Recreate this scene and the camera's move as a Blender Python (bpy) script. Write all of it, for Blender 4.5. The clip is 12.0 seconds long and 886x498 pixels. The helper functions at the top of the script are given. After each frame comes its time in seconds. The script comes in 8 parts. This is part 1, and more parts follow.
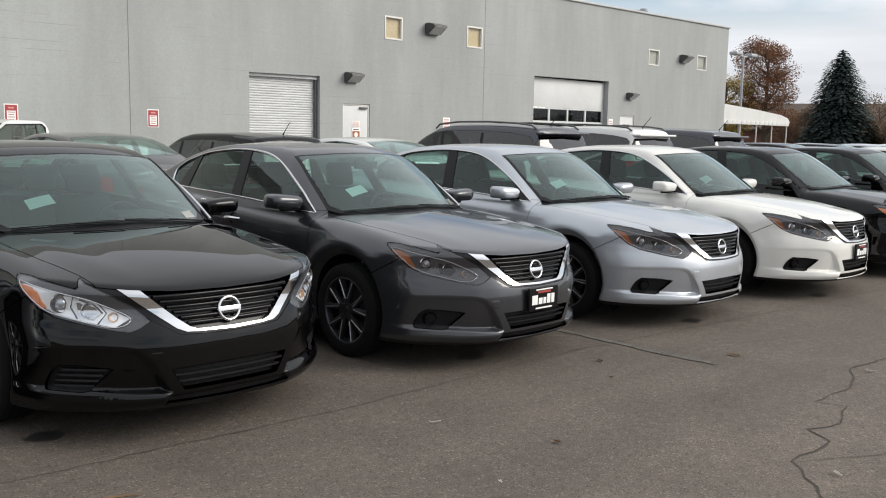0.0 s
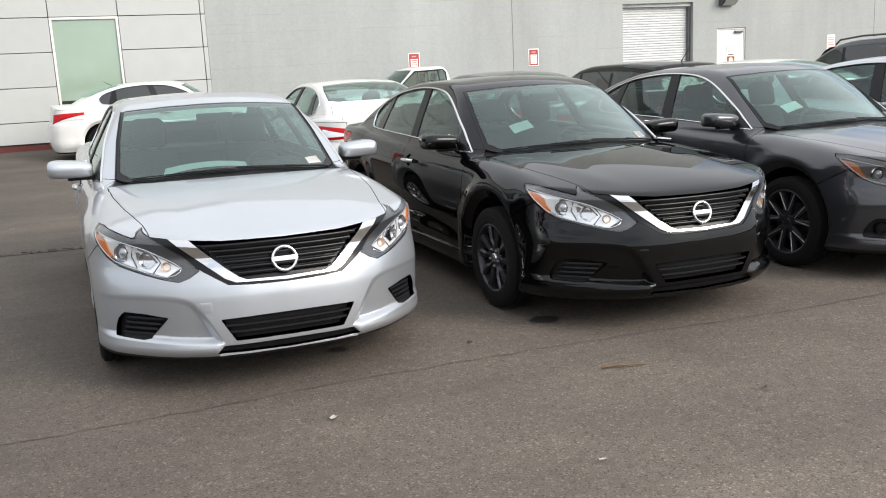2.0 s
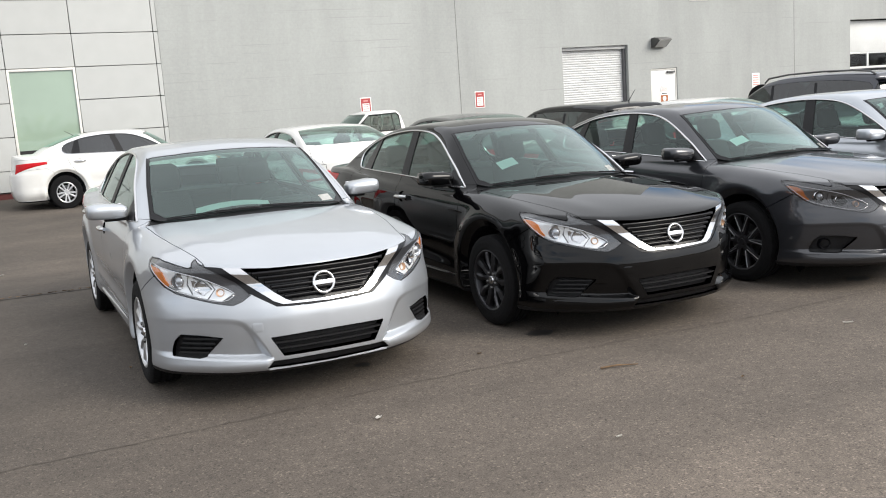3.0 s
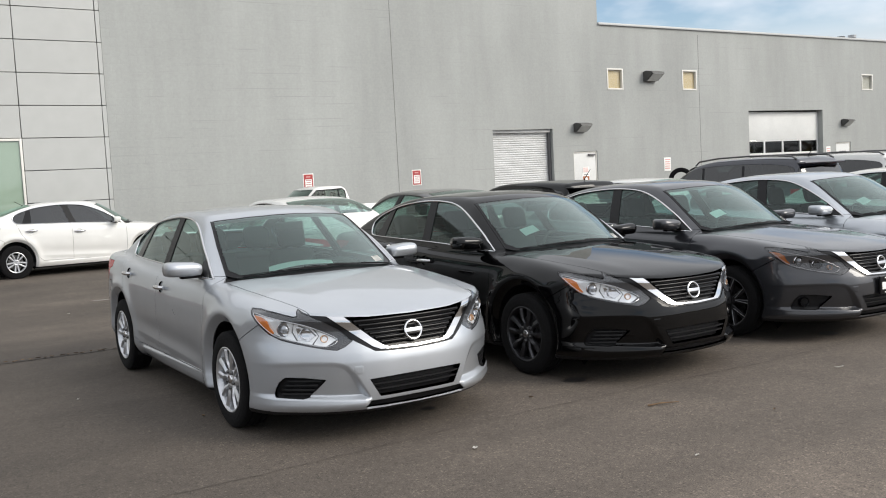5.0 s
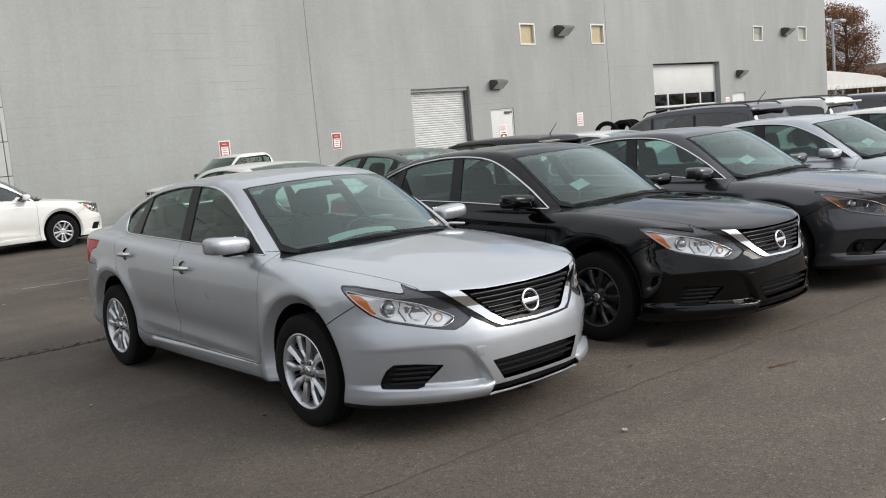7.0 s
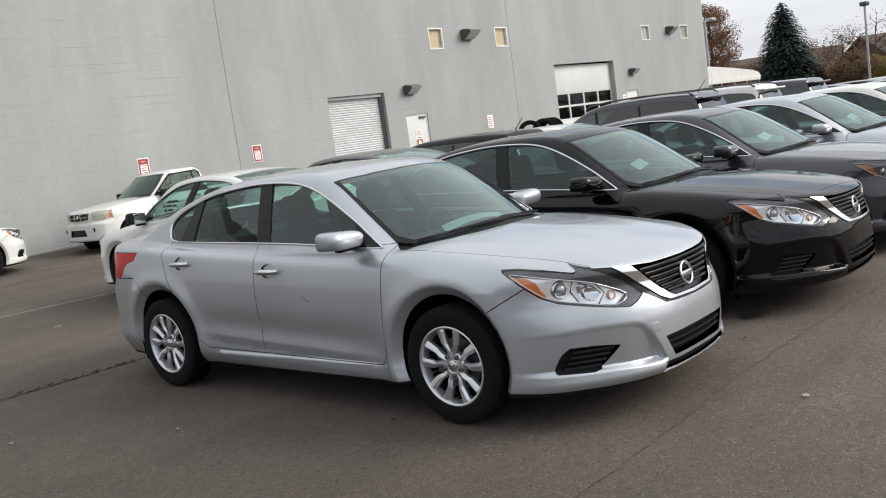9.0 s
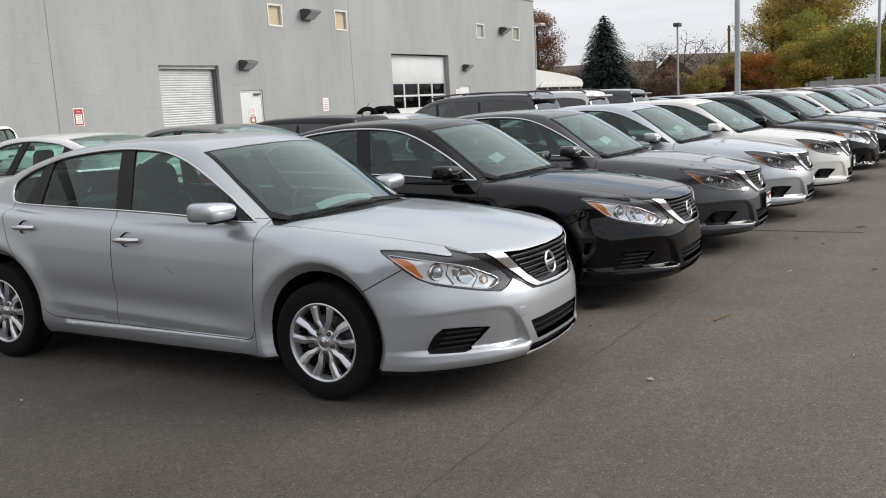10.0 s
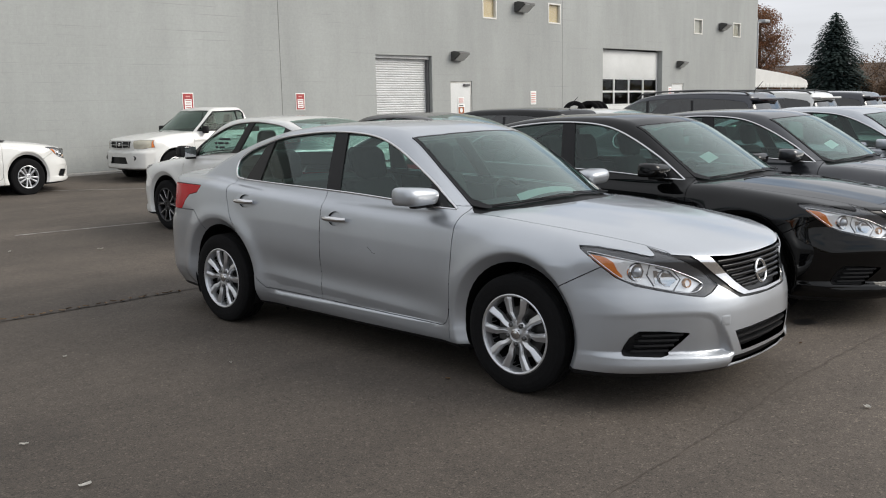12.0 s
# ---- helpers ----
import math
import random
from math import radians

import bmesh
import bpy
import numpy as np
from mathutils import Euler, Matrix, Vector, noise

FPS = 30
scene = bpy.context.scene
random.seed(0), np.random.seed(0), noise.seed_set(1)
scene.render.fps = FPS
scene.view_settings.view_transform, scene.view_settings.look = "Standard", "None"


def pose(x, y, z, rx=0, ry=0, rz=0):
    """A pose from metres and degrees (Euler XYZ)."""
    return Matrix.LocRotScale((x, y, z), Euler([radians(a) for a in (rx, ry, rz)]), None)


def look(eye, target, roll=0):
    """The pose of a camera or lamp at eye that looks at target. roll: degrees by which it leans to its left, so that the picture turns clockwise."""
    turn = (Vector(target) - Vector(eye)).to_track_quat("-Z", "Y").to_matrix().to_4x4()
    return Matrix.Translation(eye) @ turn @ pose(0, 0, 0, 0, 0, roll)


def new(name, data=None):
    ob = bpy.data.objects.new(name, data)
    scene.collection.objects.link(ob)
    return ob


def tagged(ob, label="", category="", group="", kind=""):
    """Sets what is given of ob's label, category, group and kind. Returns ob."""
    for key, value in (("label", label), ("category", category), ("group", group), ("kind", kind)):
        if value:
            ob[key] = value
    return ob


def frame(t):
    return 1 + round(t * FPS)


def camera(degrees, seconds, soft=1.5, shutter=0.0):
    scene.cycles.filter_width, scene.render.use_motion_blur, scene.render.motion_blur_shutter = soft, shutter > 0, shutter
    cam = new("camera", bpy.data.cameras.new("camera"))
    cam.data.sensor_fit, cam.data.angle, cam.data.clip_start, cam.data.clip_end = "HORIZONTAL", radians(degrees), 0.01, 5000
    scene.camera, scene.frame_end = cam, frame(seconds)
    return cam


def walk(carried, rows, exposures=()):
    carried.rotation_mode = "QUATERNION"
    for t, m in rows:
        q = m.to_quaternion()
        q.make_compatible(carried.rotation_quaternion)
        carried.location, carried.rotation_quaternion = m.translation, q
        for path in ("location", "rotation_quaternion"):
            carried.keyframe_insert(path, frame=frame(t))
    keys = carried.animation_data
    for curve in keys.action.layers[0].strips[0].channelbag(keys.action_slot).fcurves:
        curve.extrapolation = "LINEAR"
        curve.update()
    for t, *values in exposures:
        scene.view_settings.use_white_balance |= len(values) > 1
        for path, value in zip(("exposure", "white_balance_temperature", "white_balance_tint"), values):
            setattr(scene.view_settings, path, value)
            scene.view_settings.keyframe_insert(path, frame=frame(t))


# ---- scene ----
# camera and its walk
cam = camera(52.8, 12.0, 1.05)
PATH = [
    (0, (0.008, -2.39, 1.606), (1.41, -0.987, 1.345), 1.1),
    (0.5, (-0.091, -2.335, 1.597), (1.109, -0.762, 1.304), 1.3),
    (1, (-0.283, -2.355, 1.581), (0.753, -0.677, 1.25), 0.4),
    (1.5, (-0.499, -2.421, 1.565), (0.297, -0.623, 1.201), -1.5),
    (2, (-0.91, -2.529, 1.55), (-0.16, -0.716, 1.16), -2.9),
    (2.5, (-1.27, -2.708, 1.555), (-0.472, -0.912, 1.185), -3.0),
    (3, (-1.599, -2.96, 1.594), (-0.713, -1.194, 1.286), -4.0),
    (3.2, (-1.759, -2.996, 1.576), (-0.818, -1.258, 1.269), -4.7),
    (4.8, (-2.822, -3.123, 1.61), (-1.737, -1.453, 1.43), -1.9),
    (5, (-2.919, -3.016, 1.595), (-1.818, -1.353, 1.448), -3.1),
    (5.5, (-3.047, -2.687, 1.6), (-1.898, -1.054, 1.477), -4.9),
    (6, (-3.19, -2.301, 1.594), (-1.999, -0.704, 1.417), -4.3),
    (6.5, (-3.328, -1.912, 1.6), (-2.08, -0.365, 1.384), -3.8),
    (6.7, (-3.415, -1.771, 1.605), (-2.152, -0.237, 1.374), -4.4),
    (8.3, (-4.119, -0.697, 1.594), (-2.616, 0.599, 1.349), -6.6),
    (8.5, (-4.229, -0.595, 1.583), (-2.751, 0.729, 1.333), -7.3),
    (9, (-4.414, -0.311, 1.582), (-2.916, 0.991, 1.332), -8.0),
    (9.5, (-4.63, -0.177, 1.594), (-3.011, 0.962, 1.305), -6.4),
    (10, (-4.686, -0.118, 1.595), (-2.967, 0.853, 1.277), -3.2),
    (10.5, (-4.657, -0.098, 1.586), (-2.886, 0.775, 1.264), -1.1),
    (11, (-4.677, -0.08, 1.584), (-2.932, 0.838, 1.248), -1.3),
    (11.5, (-4.682, -0.059, 1.585), (-3.025, 1.011, 1.254), -2.2),
    (12, (-4.637, -0.074, 1.576), (-3.174, 1.253, 1.262), -1.2),
]
walk(cam, [(t, look(eye, target, roll)) for t, eye, target, roll in PATH],
     [(0, 0.46), (0.5, 0.88), (1.0, 1.02), (1.5, 0.95), (2.2, 0.94), (3.2, 0.88), (4.8, 0.58), (5.1, 0.55), (5.5, 0.44), (6.7, 0.46), (8.3, 0.36), (9.0, 0.53), (10.0, 0.49), (10.7, 0.30), (11.5, 0.29), (12, 0.37)])

# ---- world and light ----
SUN_EL, SUN_AZ = radians(32), radians(143)
world = bpy.data.worlds.new("world")
scene.world = world
world.use_nodes = True
wn, wl = world.node_tree.nodes, world.node_tree.links
wn.clear()
w_out, w_bg = wn.new("ShaderNodeOutputWorld"), wn.new("ShaderNodeBackground")
w_sky = wn.new("ShaderNodeTexSky")
w_sky.sky_type, w_sky.sun_disc = "NISHITA", False
w_sky.sun_elevation, w_sky.sun_rotation = SUN_EL, SUN_AZ
w_co, w_map, w_noise, w_ramp, w_mix, w_gain = (wn.new(k) for k in (
    "ShaderNodeTexCoord", "ShaderNodeMapping", "ShaderNodeTexNoise", "ShaderNodeValToRGB", "ShaderNodeMixRGB", "ShaderNodeMixRGB"))
# an overcast dome: brighter aloft and towards the veiled sun
w_sep, w_dot, w_pow, w_alt, w_glow, w_sum, w_tone, w_soft = (wn.new(k) for k in (
    "ShaderNodeSeparateXYZ", "ShaderNodeVectorMath", "ShaderNodeMath", "ShaderNodeMapRange", "ShaderNodeMath", "ShaderNodeMath", "ShaderNodeTexNoise", "ShaderNodeMapRange"))
w_map.inputs["Scale"].default_value = (1.0, 1.0, 2.6)
w_noise.inputs["Scale"].default_value, w_noise.inputs["Detail"].default_value = 2.2, 6.0
w_noise.inputs["Roughness"].default_value = 0.55
w_ramp.color_ramp.elements[0].position, w_ramp.color_ramp.elements[1].position = 0.38, 0.54
w_gain.blend_type, w_gain.inputs[0].default_value = "MULTIPLY", 1
w_gain.inputs[1].default_value = (4.95, 5.08, 5.33, 1)
w_dot.operation = "DOT_PRODUCT"
w_dot.inputs[1].default_value = (math.sin(SUN_AZ) * math.cos(SUN_EL), math.cos(SUN_AZ) * math.cos(SUN_EL), math.sin(SUN_EL))
w_pow.operation, w_pow.inputs[1].default_value, w_pow.use_clamp = "POWER", 5.0, True
w_glow.operation, w_glow.inputs[1].default_value = "MULTIPLY", 1.1
w_sum.operation = "ADD"
w_alt.inputs[1].default_value, w_alt.inputs[2].default_value, w_alt.inputs[3].default_value, w_alt.inputs[4].default_value = 0.0, 1.0, 1.22, 1.34
w_tone.inputs["Scale"].default_value, w_tone.inputs["Detail"].default_value = 1.7, 5
w_soft.inputs[1].default_value, w_soft.inputs[2].default_value, w_soft.inputs[3].default_value, w_soft.inputs[4].default_value = 0.3, 0.7, 0.84, 1.16
w_shade = wn.new("ShaderNodeMath")
w_shade.operation = "MULTIPLY"
wl.new(w_co.outputs["Generated"], w_sep.inputs[0])
wl.new(w_co.outputs["Generated"], w_dot.inputs[0])
wl.new(w_sep.outputs["Z"], w_alt.inputs[0])
wl.new(w_dot.outputs["Value"], w_pow.inputs[0])
wl.new(w_pow.outputs[0], w_glow.inputs[0])
wl.new(w_alt.outputs[0], w_sum.inputs[0])
wl.new(w_glow.outputs[0], w_sum.inputs[1])
w_flat, w_even = wn.new("ShaderNodeMapping"), wn.new("ShaderNodeMixRGB")
w_flat.inputs["Scale"].default_value = (0.8, 0.8, 11.0)
wl.new(w_co.outputs["Generated"], w_flat.inputs["Vector"])
wl.new(w_flat.outputs[0], w_tone.inputs["Vector"])
wl.new(w_tone.outputs["Fac"], w_soft.inputs[0])
wl.new(w_sum.outputs[0], w_shade.inputs[0])
w_even.inputs[2].default_value = (1, 1, 1, 1)
wl.new(w_soft.outputs[0], w_even.inputs[1])
wl.new(w_even.outputs[0], w_shade.inputs[1])
wl.new(w_shade.outputs[0], w_gain.inputs[2])
wl.new(w_gain.outputs[0], w_mix.inputs[2])
w_bg.inputs["Strength"].default_value = 0.105
wl.new(w_co.outputs["Generated"], w_map.inputs["Vector"])
wl.new(w_map.outputs[0], w_noise.inputs["Vector"])
wl.new(w_noise.outputs["Fac"], w_ramp.inputs[0])
w_low, w_any = wn.new("ShaderNodeMapRange"), wn.new("ShaderNodeMath")
w_low.inputs[1].default_value, w_low.inputs[2].default_value, w_low.inputs[3].default_value, w_low.inputs[4].default_value = 0.10, 0.155, 1.0, 0.0
w_high, w_all = wn.new("ShaderNodeMapRange"), wn.new("ShaderNodeMath")
w_high.inputs[1].default_value, w_high.inputs[2].default_value = 0.26, 0.36
w_all.operation = "MAXIMUM"
wl.new(w_sep.outputs["Z"], w_high.inputs[0])
wl.new(w_high.outputs[0], w_all.inputs[1])
wl.new(w_high.outputs[0], w_even.inputs[0])
w_any.operation = "MAXIMUM"
wl.new(w_sep.outputs["Z"], w_low.inputs[0])
wl.new(w_low.outputs[0], w_any.inputs[0])
wl.new(w_ramp.outputs[0], w_any.inputs[1])
wl.new(w_any.outputs[0], w_all.inputs[0])
wl.new(w_all.outputs[0], w_mix.inputs[0])
wl.new(w_sky.outputs[0], w_mix.inputs[1])
wl.new(w_mix.outputs[0], w_bg.inputs[0])
wl.new(w_bg.outputs[0], w_out.inputs[0])
sun = new("sun", bpy.data.lights.new("sun", "SUN"))
sun.data.energy, sun.data.angle, sun.data.color = 1.9, radians(32), (1.0, 0.93, 0.83)
sun.matrix_world = look(
    (60 * math.sin(SUN_AZ) * math.cos(SUN_EL), 60 * math.cos(SUN_AZ) * math.cos(SUN_EL), 60 * math.sin(SUN_EL)), (0, 0, 0))

# ---- materials ----
def material(name, colour, rough=0.5, metal=0.0, coat=0.0, grain=0.0, grain_scale=30.0, stain=0.0, stain_scale=1.5, bump=0.0,
             bump_scale=200.0, emit=None, vary=0.0):
    """A principled material with colour variation at two scales and fine relief."""
    m = bpy.data.materials.new(name)
    m.use_nodes = True
    n, l = m.node_tree.nodes, m.node_tree.links
    b = n["Principled BSDF"]
    b.inputs["Base Color"].default_value = (*colour, 1)
    b.inputs["Roughness"].default_value, b.inputs["Metallic"].default_value = rough, metal
    b.inputs["Coat Weight"].default_value, b.inputs["Coat Roughness"].default_value = coat, 0.03
    co = n.new("ShaderNodeTexCoord")
    col = None
    for amount, scale in ((grain, grain_scale), (stain, stain_scale)):
        if not amount:
            continue
        t = n.new("ShaderNodeTexNoise")
        t.inputs["Scale"].default_value, t.inputs["Detail"].default_value = scale, 6
        l.new(co.outputs["Object"], t.inputs["Vector"])
        mr = n.new("ShaderNodeMapRange")
        mr.inputs[1].default_value, mr.inputs[2].default_value = 0.3, 0.7
        mr.inputs[3].default_value, mr.inputs[4].default_value = 1 - amount, 1 + amount
        l.new(t.outputs["Fac"], mr.inputs[0])
        mul = n.new("ShaderNodeMixRGB")
        mul.blend_type, mul.inputs[0].default_value = "MULTIPLY", 1
        if col is None:
            mul.inputs[1].default_value = (*colour, 1)
        else:
            l.new(col, mul.inputs[1])
        l.new(mr.outputs[0], mul.inputs[2])
        col = mul.outputs[0]
    if vary:
        oi = n.new("ShaderNodeObjectInfo")
        mr = n.new("ShaderNodeMapRange")
        mr.inputs[3].default_value, mr.inputs[4].default_value = 1 - vary, 1 + vary
        l.new(oi.outputs["Random"], mr.inputs[0])
        mul = n.new("ShaderNodeMixRGB")
        mul.blend_type, mul.inputs[0].default_value = "MULTIPLY", 1
        if col is None:
            mul.inputs[1].default_value = (*colour, 1)
        else:
            l.new(col, mul.inputs[1])
        l.new(mr.outputs[0], mul.inputs[2])
        col = mul.outputs[0]
    if col is not None:
        l.new(col, b.inputs["Base Color"])
    if bump:
        t = n.new("ShaderNodeTexNoise")
        t.inputs["Scale"].default_value, t.inputs["Detail"].default_value = bump_scale, 4
        l.new(co.outputs["Object"], t.inputs["Vector"])
        bp = n.new("ShaderNodeBump")
        bp.inputs["Strength"].default_value, bp.inputs["Distance"].default_value = bump, 0.01
        l.new(t.outputs["Fac"], bp.inputs["Height"])
        l.new(bp.outputs[0], b.inputs["Normal"])
    if emit:
        b.inputs["Emission Color"].default_value = (*emit[:3], 1)
        b.inputs["Emission Strength"].default_value = emit[3]
    return m


def car_paint(name, colour, flake=0.0, rough=0.35):
    """Clear-coated paint; flake: share of metallic flakes."""
    m = material(name, colour, rough, flake, 1.0, grain=0.03, grain_scale=3.0)
    n, l = m.node_tree.nodes, m.node_tree.links
    b = n["Principled BSDF"]
    b.inputs["Coat Roughness"].default_value = 0.05 if flake > 0.6 else 0.02
    b.inputs["Specular IOR Level"].default_value = 0.5 if flake else 0.0
    if flake:
        v = n.new("ShaderNodeTexVoronoi")
        v.inputs["Scale"].default_value = 900
        co = n.new("ShaderNodeTexCoord")
        l.new(co.outputs["Object"], v.inputs["Vector"])
        bp = n.new("ShaderNodeBump")
        bp.inputs["Strength"].default_value, bp.inputs["Distance"].default_value = 0.05, 0.001
        l.new(v.outputs["Distance"], bp.inputs["Height"])
        l.new(bp.outputs[0], b.inputs["Normal"])
    return m


def sheet_glass(name, tint, base=0.075, sheen=(1, 1, 1), fall=4.2):
    """A thin pane: tinted see-through with a mirror-like share that follows the angle."""
    m = bpy.data.materials.new(name)
    m.use_nodes = True
    n, l = m.node_tree.nodes, m.node_tree.links
    n.clear()
    out, mix, tr, gl, fr = (n.new(k) for k in ("ShaderNodeOutputMaterial", "ShaderNodeMixShader", "ShaderNodeBsdfTransparent",
                                              "ShaderNodeBsdfGlossy", "ShaderNodeLayerWeight"))
    tr.inputs["Color"].default_value = (*tint, 1)
    gl.inputs["Roughness"].default_value = 0.015
    gl.inputs["Color"].default_value = (*sheen, 1)
    fr.inputs["Blend"].default_value = 0.5
    power, share = n.new("ShaderNodeMath"), n.new("ShaderNodeMapRange")
    power.operation, power.inputs[1].default_value = "POWER", fall
    share.inputs[3].default_value, share.inputs[4].default_value = base, 1.0
    l.new(fr.outputs["Facing"], power.inputs[0])
    l.new(power.outputs[0], share.inputs[0])
    l.new(share.outputs[0], mix.inputs[0])
    l.new(tr.outputs[0], mix.inputs[1])
    l.new(gl.outputs[0], mix.inputs[2])
    l.new(mix.outputs[0], out.inputs[0])
    return m


SILVER = car_paint("silver_paint", (0.440, 0.464, 0.496), 0.70, 0.40)
BLACK = car_paint("black_paint", (0.0018, 0.0018, 0.0021), 0.0, 0.4)
BLACK.node_tree.nodes["Principled BSDF"].inputs["Coat IOR"].default_value = 1.40
GUNMETAL = car_paint("gunmetal_paint", (0.035, 0.0365, 0.042), 0.6, 0.35)
WHITE = car_paint("white_paint", (0.68, 0.68, 0.66), 0.0, 0.35)
PEARL = car_paint("pearl_white_paint", (0.67, 0.66, 0.62), 0.0, 0.35)
NAVY = car_paint("dark_blue_paint", (0.012, 0.014, 0.024), 0.2, 0.35)
MAROON = car_paint("maroon_paint", (0.09, 0.012, 0.014), 0.3, 0.35)
RED = car_paint("red_paint", (0.35, 0.02, 0.02), 0.1, 0.35)
BROWN = car_paint("dark_bronze_paint", (0.045, 0.042, 0.040), 0.4, 0.35)
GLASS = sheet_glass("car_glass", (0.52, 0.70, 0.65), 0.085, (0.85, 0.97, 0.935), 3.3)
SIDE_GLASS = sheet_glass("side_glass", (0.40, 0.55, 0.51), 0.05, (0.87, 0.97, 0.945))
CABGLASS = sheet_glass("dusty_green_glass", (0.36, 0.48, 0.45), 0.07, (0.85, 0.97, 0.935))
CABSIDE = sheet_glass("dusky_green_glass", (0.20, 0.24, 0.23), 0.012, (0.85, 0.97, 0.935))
WORKSHOP_GLASS = sheet_glass("workshop_glass", (0.8, 0.82, 0.82), 0.03, (1, 1, 1), 9.0)
DARK_GLASS = sheet_glass("privacy_glass", (0.07, 0.08, 0.085))
CLEAR = sheet_glass("clear_plastic", (0.95, 0.96, 0.97), 0.04)
SMOKE = sheet_glass("smoked_plastic", (0.66, 0.66, 0.67), 0.06)
CHROME = material("chrome", (0.66, 0.66, 0.67), 0.08, 1.0)
REFLECTOR = material("lamp_reflector", (0.93, 0.94, 0.95), 0.24, 0.40, bump=0.35, bump_scale=22)
BROWGREY = material("dark_grey_lamp_plastic", (0.048, 0.049, 0.053), 0.28, 0.2, 0.3, grain=0.06, grain_scale=12)
PALEAMBER = material("pale_amber_bulb", (0.62, 0.42, 0.28), 0.25, 0.3, 0.3, grain=0.05)
AGED = material("aged_lamp_plastic", (0.52, 0.49, 0.40), 0.25, 0.2, 0.5, grain=0.1, grain_scale=9)
LAMPLENS = material("projector_lens", (0.45, 0.47, 0.5), 0.06, 0.6)
DARKREFL = material("dark_lamp_housing", (0.13, 0.13, 0.135), 0.3, 0.4)
AMBER = material("amber_plastic", (0.60, 0.17, 0.03), 0.2, 0.0, 0.6)
TAIL = material("red_lamp_plastic", (0.46, 0.008, 0.013), 0.22)
TRIM = material("black_plastic_trim", (0.010, 0.010, 0.011), 0.45, bump=0.15, bump_scale=500, grain=0.2)
GLOSSBLACK = material("gloss_black_trim", (0.005, 0.005, 0.006), 0.28, 0, 0.1, grain=0.1)
RUBBER = material("tyre_rubber", (0.0045, 0.0045, 0.005), 0.9, grain=0.25, grain_scale=25, bump=0.3, bump_scale=150)
ALLOY = material("silver_alloy", (0.62, 0.63, 0.65), 0.32, 0.85, grain=0.06, grain_scale=8)
DARKALLOY = material("dark_alloy", (0.05, 0.05, 0.054), 0.3, 0.7, grain=0.1, grain_scale=8)
STEEL = material("brake_steel", (0.12, 0.12, 0.12), 0.4, 0.9, grain=0.2)
CLOTH = material("charcoal_seat_cloth", (0.030, 0.031, 0.033), 0.9, grain=0.25, grain_scale=120, bump=0.3, bump_scale=400)
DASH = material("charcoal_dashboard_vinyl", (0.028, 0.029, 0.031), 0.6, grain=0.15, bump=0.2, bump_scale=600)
LINER = material("grey_headliner", (0.30, 0.30, 0.29), 0.9, grain=0.06, grain_scale=60)
PAPER = material("white_paper", (0.72, 0.78, 0.78), 0.6, grain=0.03)
TAG = material("white_card", (0.8, 0.8, 0.78), 0.6, grain=0.02)
INK = material("dark_ink", (0.03, 0.03, 0.035), 0.6, grain=0.05)
REDINK = material("red_sign_paint", (0.36, 0.045, 0.045), 0.5, grain=0.06, stain=0.08)
for _m in (RUBBER, TRIM, DASH, CLOTH, GLOSSBLACK, TAIL):
    _m.node_tree.nodes["Principled BSDF"].inputs["Specular IOR Level"].default_value = 0.22

# ---- building blocks ----
def mesh_of(bm, name):
    me = bpy.data.meshes.new(name)
    bm.to_mesh(me)
    bm.free()
    return me


def part(name, bm, mat, parent=None, label="", smooth=True):
    """One mesh object under a thing or a part. bm: a bmesh or a mesh."""
    me = mesh_of(bm, name) if isinstance(bm, bmesh.types.BMesh) else bm
    if mat is not None and not me.materials:
        me.materials.append(mat)
    if smooth and isinstance(bm, bmesh.types.BMesh):
        me.shade_smooth()
        me.set_sharp_from_angle(angle=radians(38))
    ob = new(name, me)
    ob.parent = parent
    return tagged(ob, label=label)


def box(bm, lo, hi, bevel=0.0, seg=2):
    """An axis-aligned block between two corners, bevelled."""
    r = bmesh.ops.create_cube(bm, size=1.0)
    vs = r["verts"]
    c, s = (Vector(lo) + Vector(hi)) / 2, Vector(hi) - Vector(lo)
    for v in vs:
        v.co = Vector((v.co.x * s.x, v.co.y * s.y, v.co.z * s.z)) + c
    if bevel:
        es = list({e for v in vs for e in v.link_edges})
        bmesh.ops.bevel(bm, geom=es, offset=bevel, segments=seg, affect="EDGES", profile=0.6)
    return bm


def slab(lo, hi, bevel=0.0, seg=2):
    return box(bmesh.new(), lo, hi, bevel, seg)


def extrude(bm, outline, axis, a, b):
    """A prism: outline of 2D points in the plane across the axis (0 x, 1 y, 2 z), from a to b."""
    def at(p, d):
        return ((d, p[0], p[1]), (p[0], d, p[1]), (p[0], p[1], d))[axis]
    lo = [bm.verts.new(at(p, a)) for p in outline]
    hi = [bm.verts.new(at(p, b)) for p in outline]
    n = len(outline)
    faces = [bm.faces.new([lo[i], lo[(i + 1) % n], hi[(i + 1) % n], hi[i]]) for i in range(n)]
    faces += [bm.faces.new(lo[::-1]), bm.faces.new(hi)]
    bmesh.ops.recalc_face_normals(bm, faces=faces)
    return bm


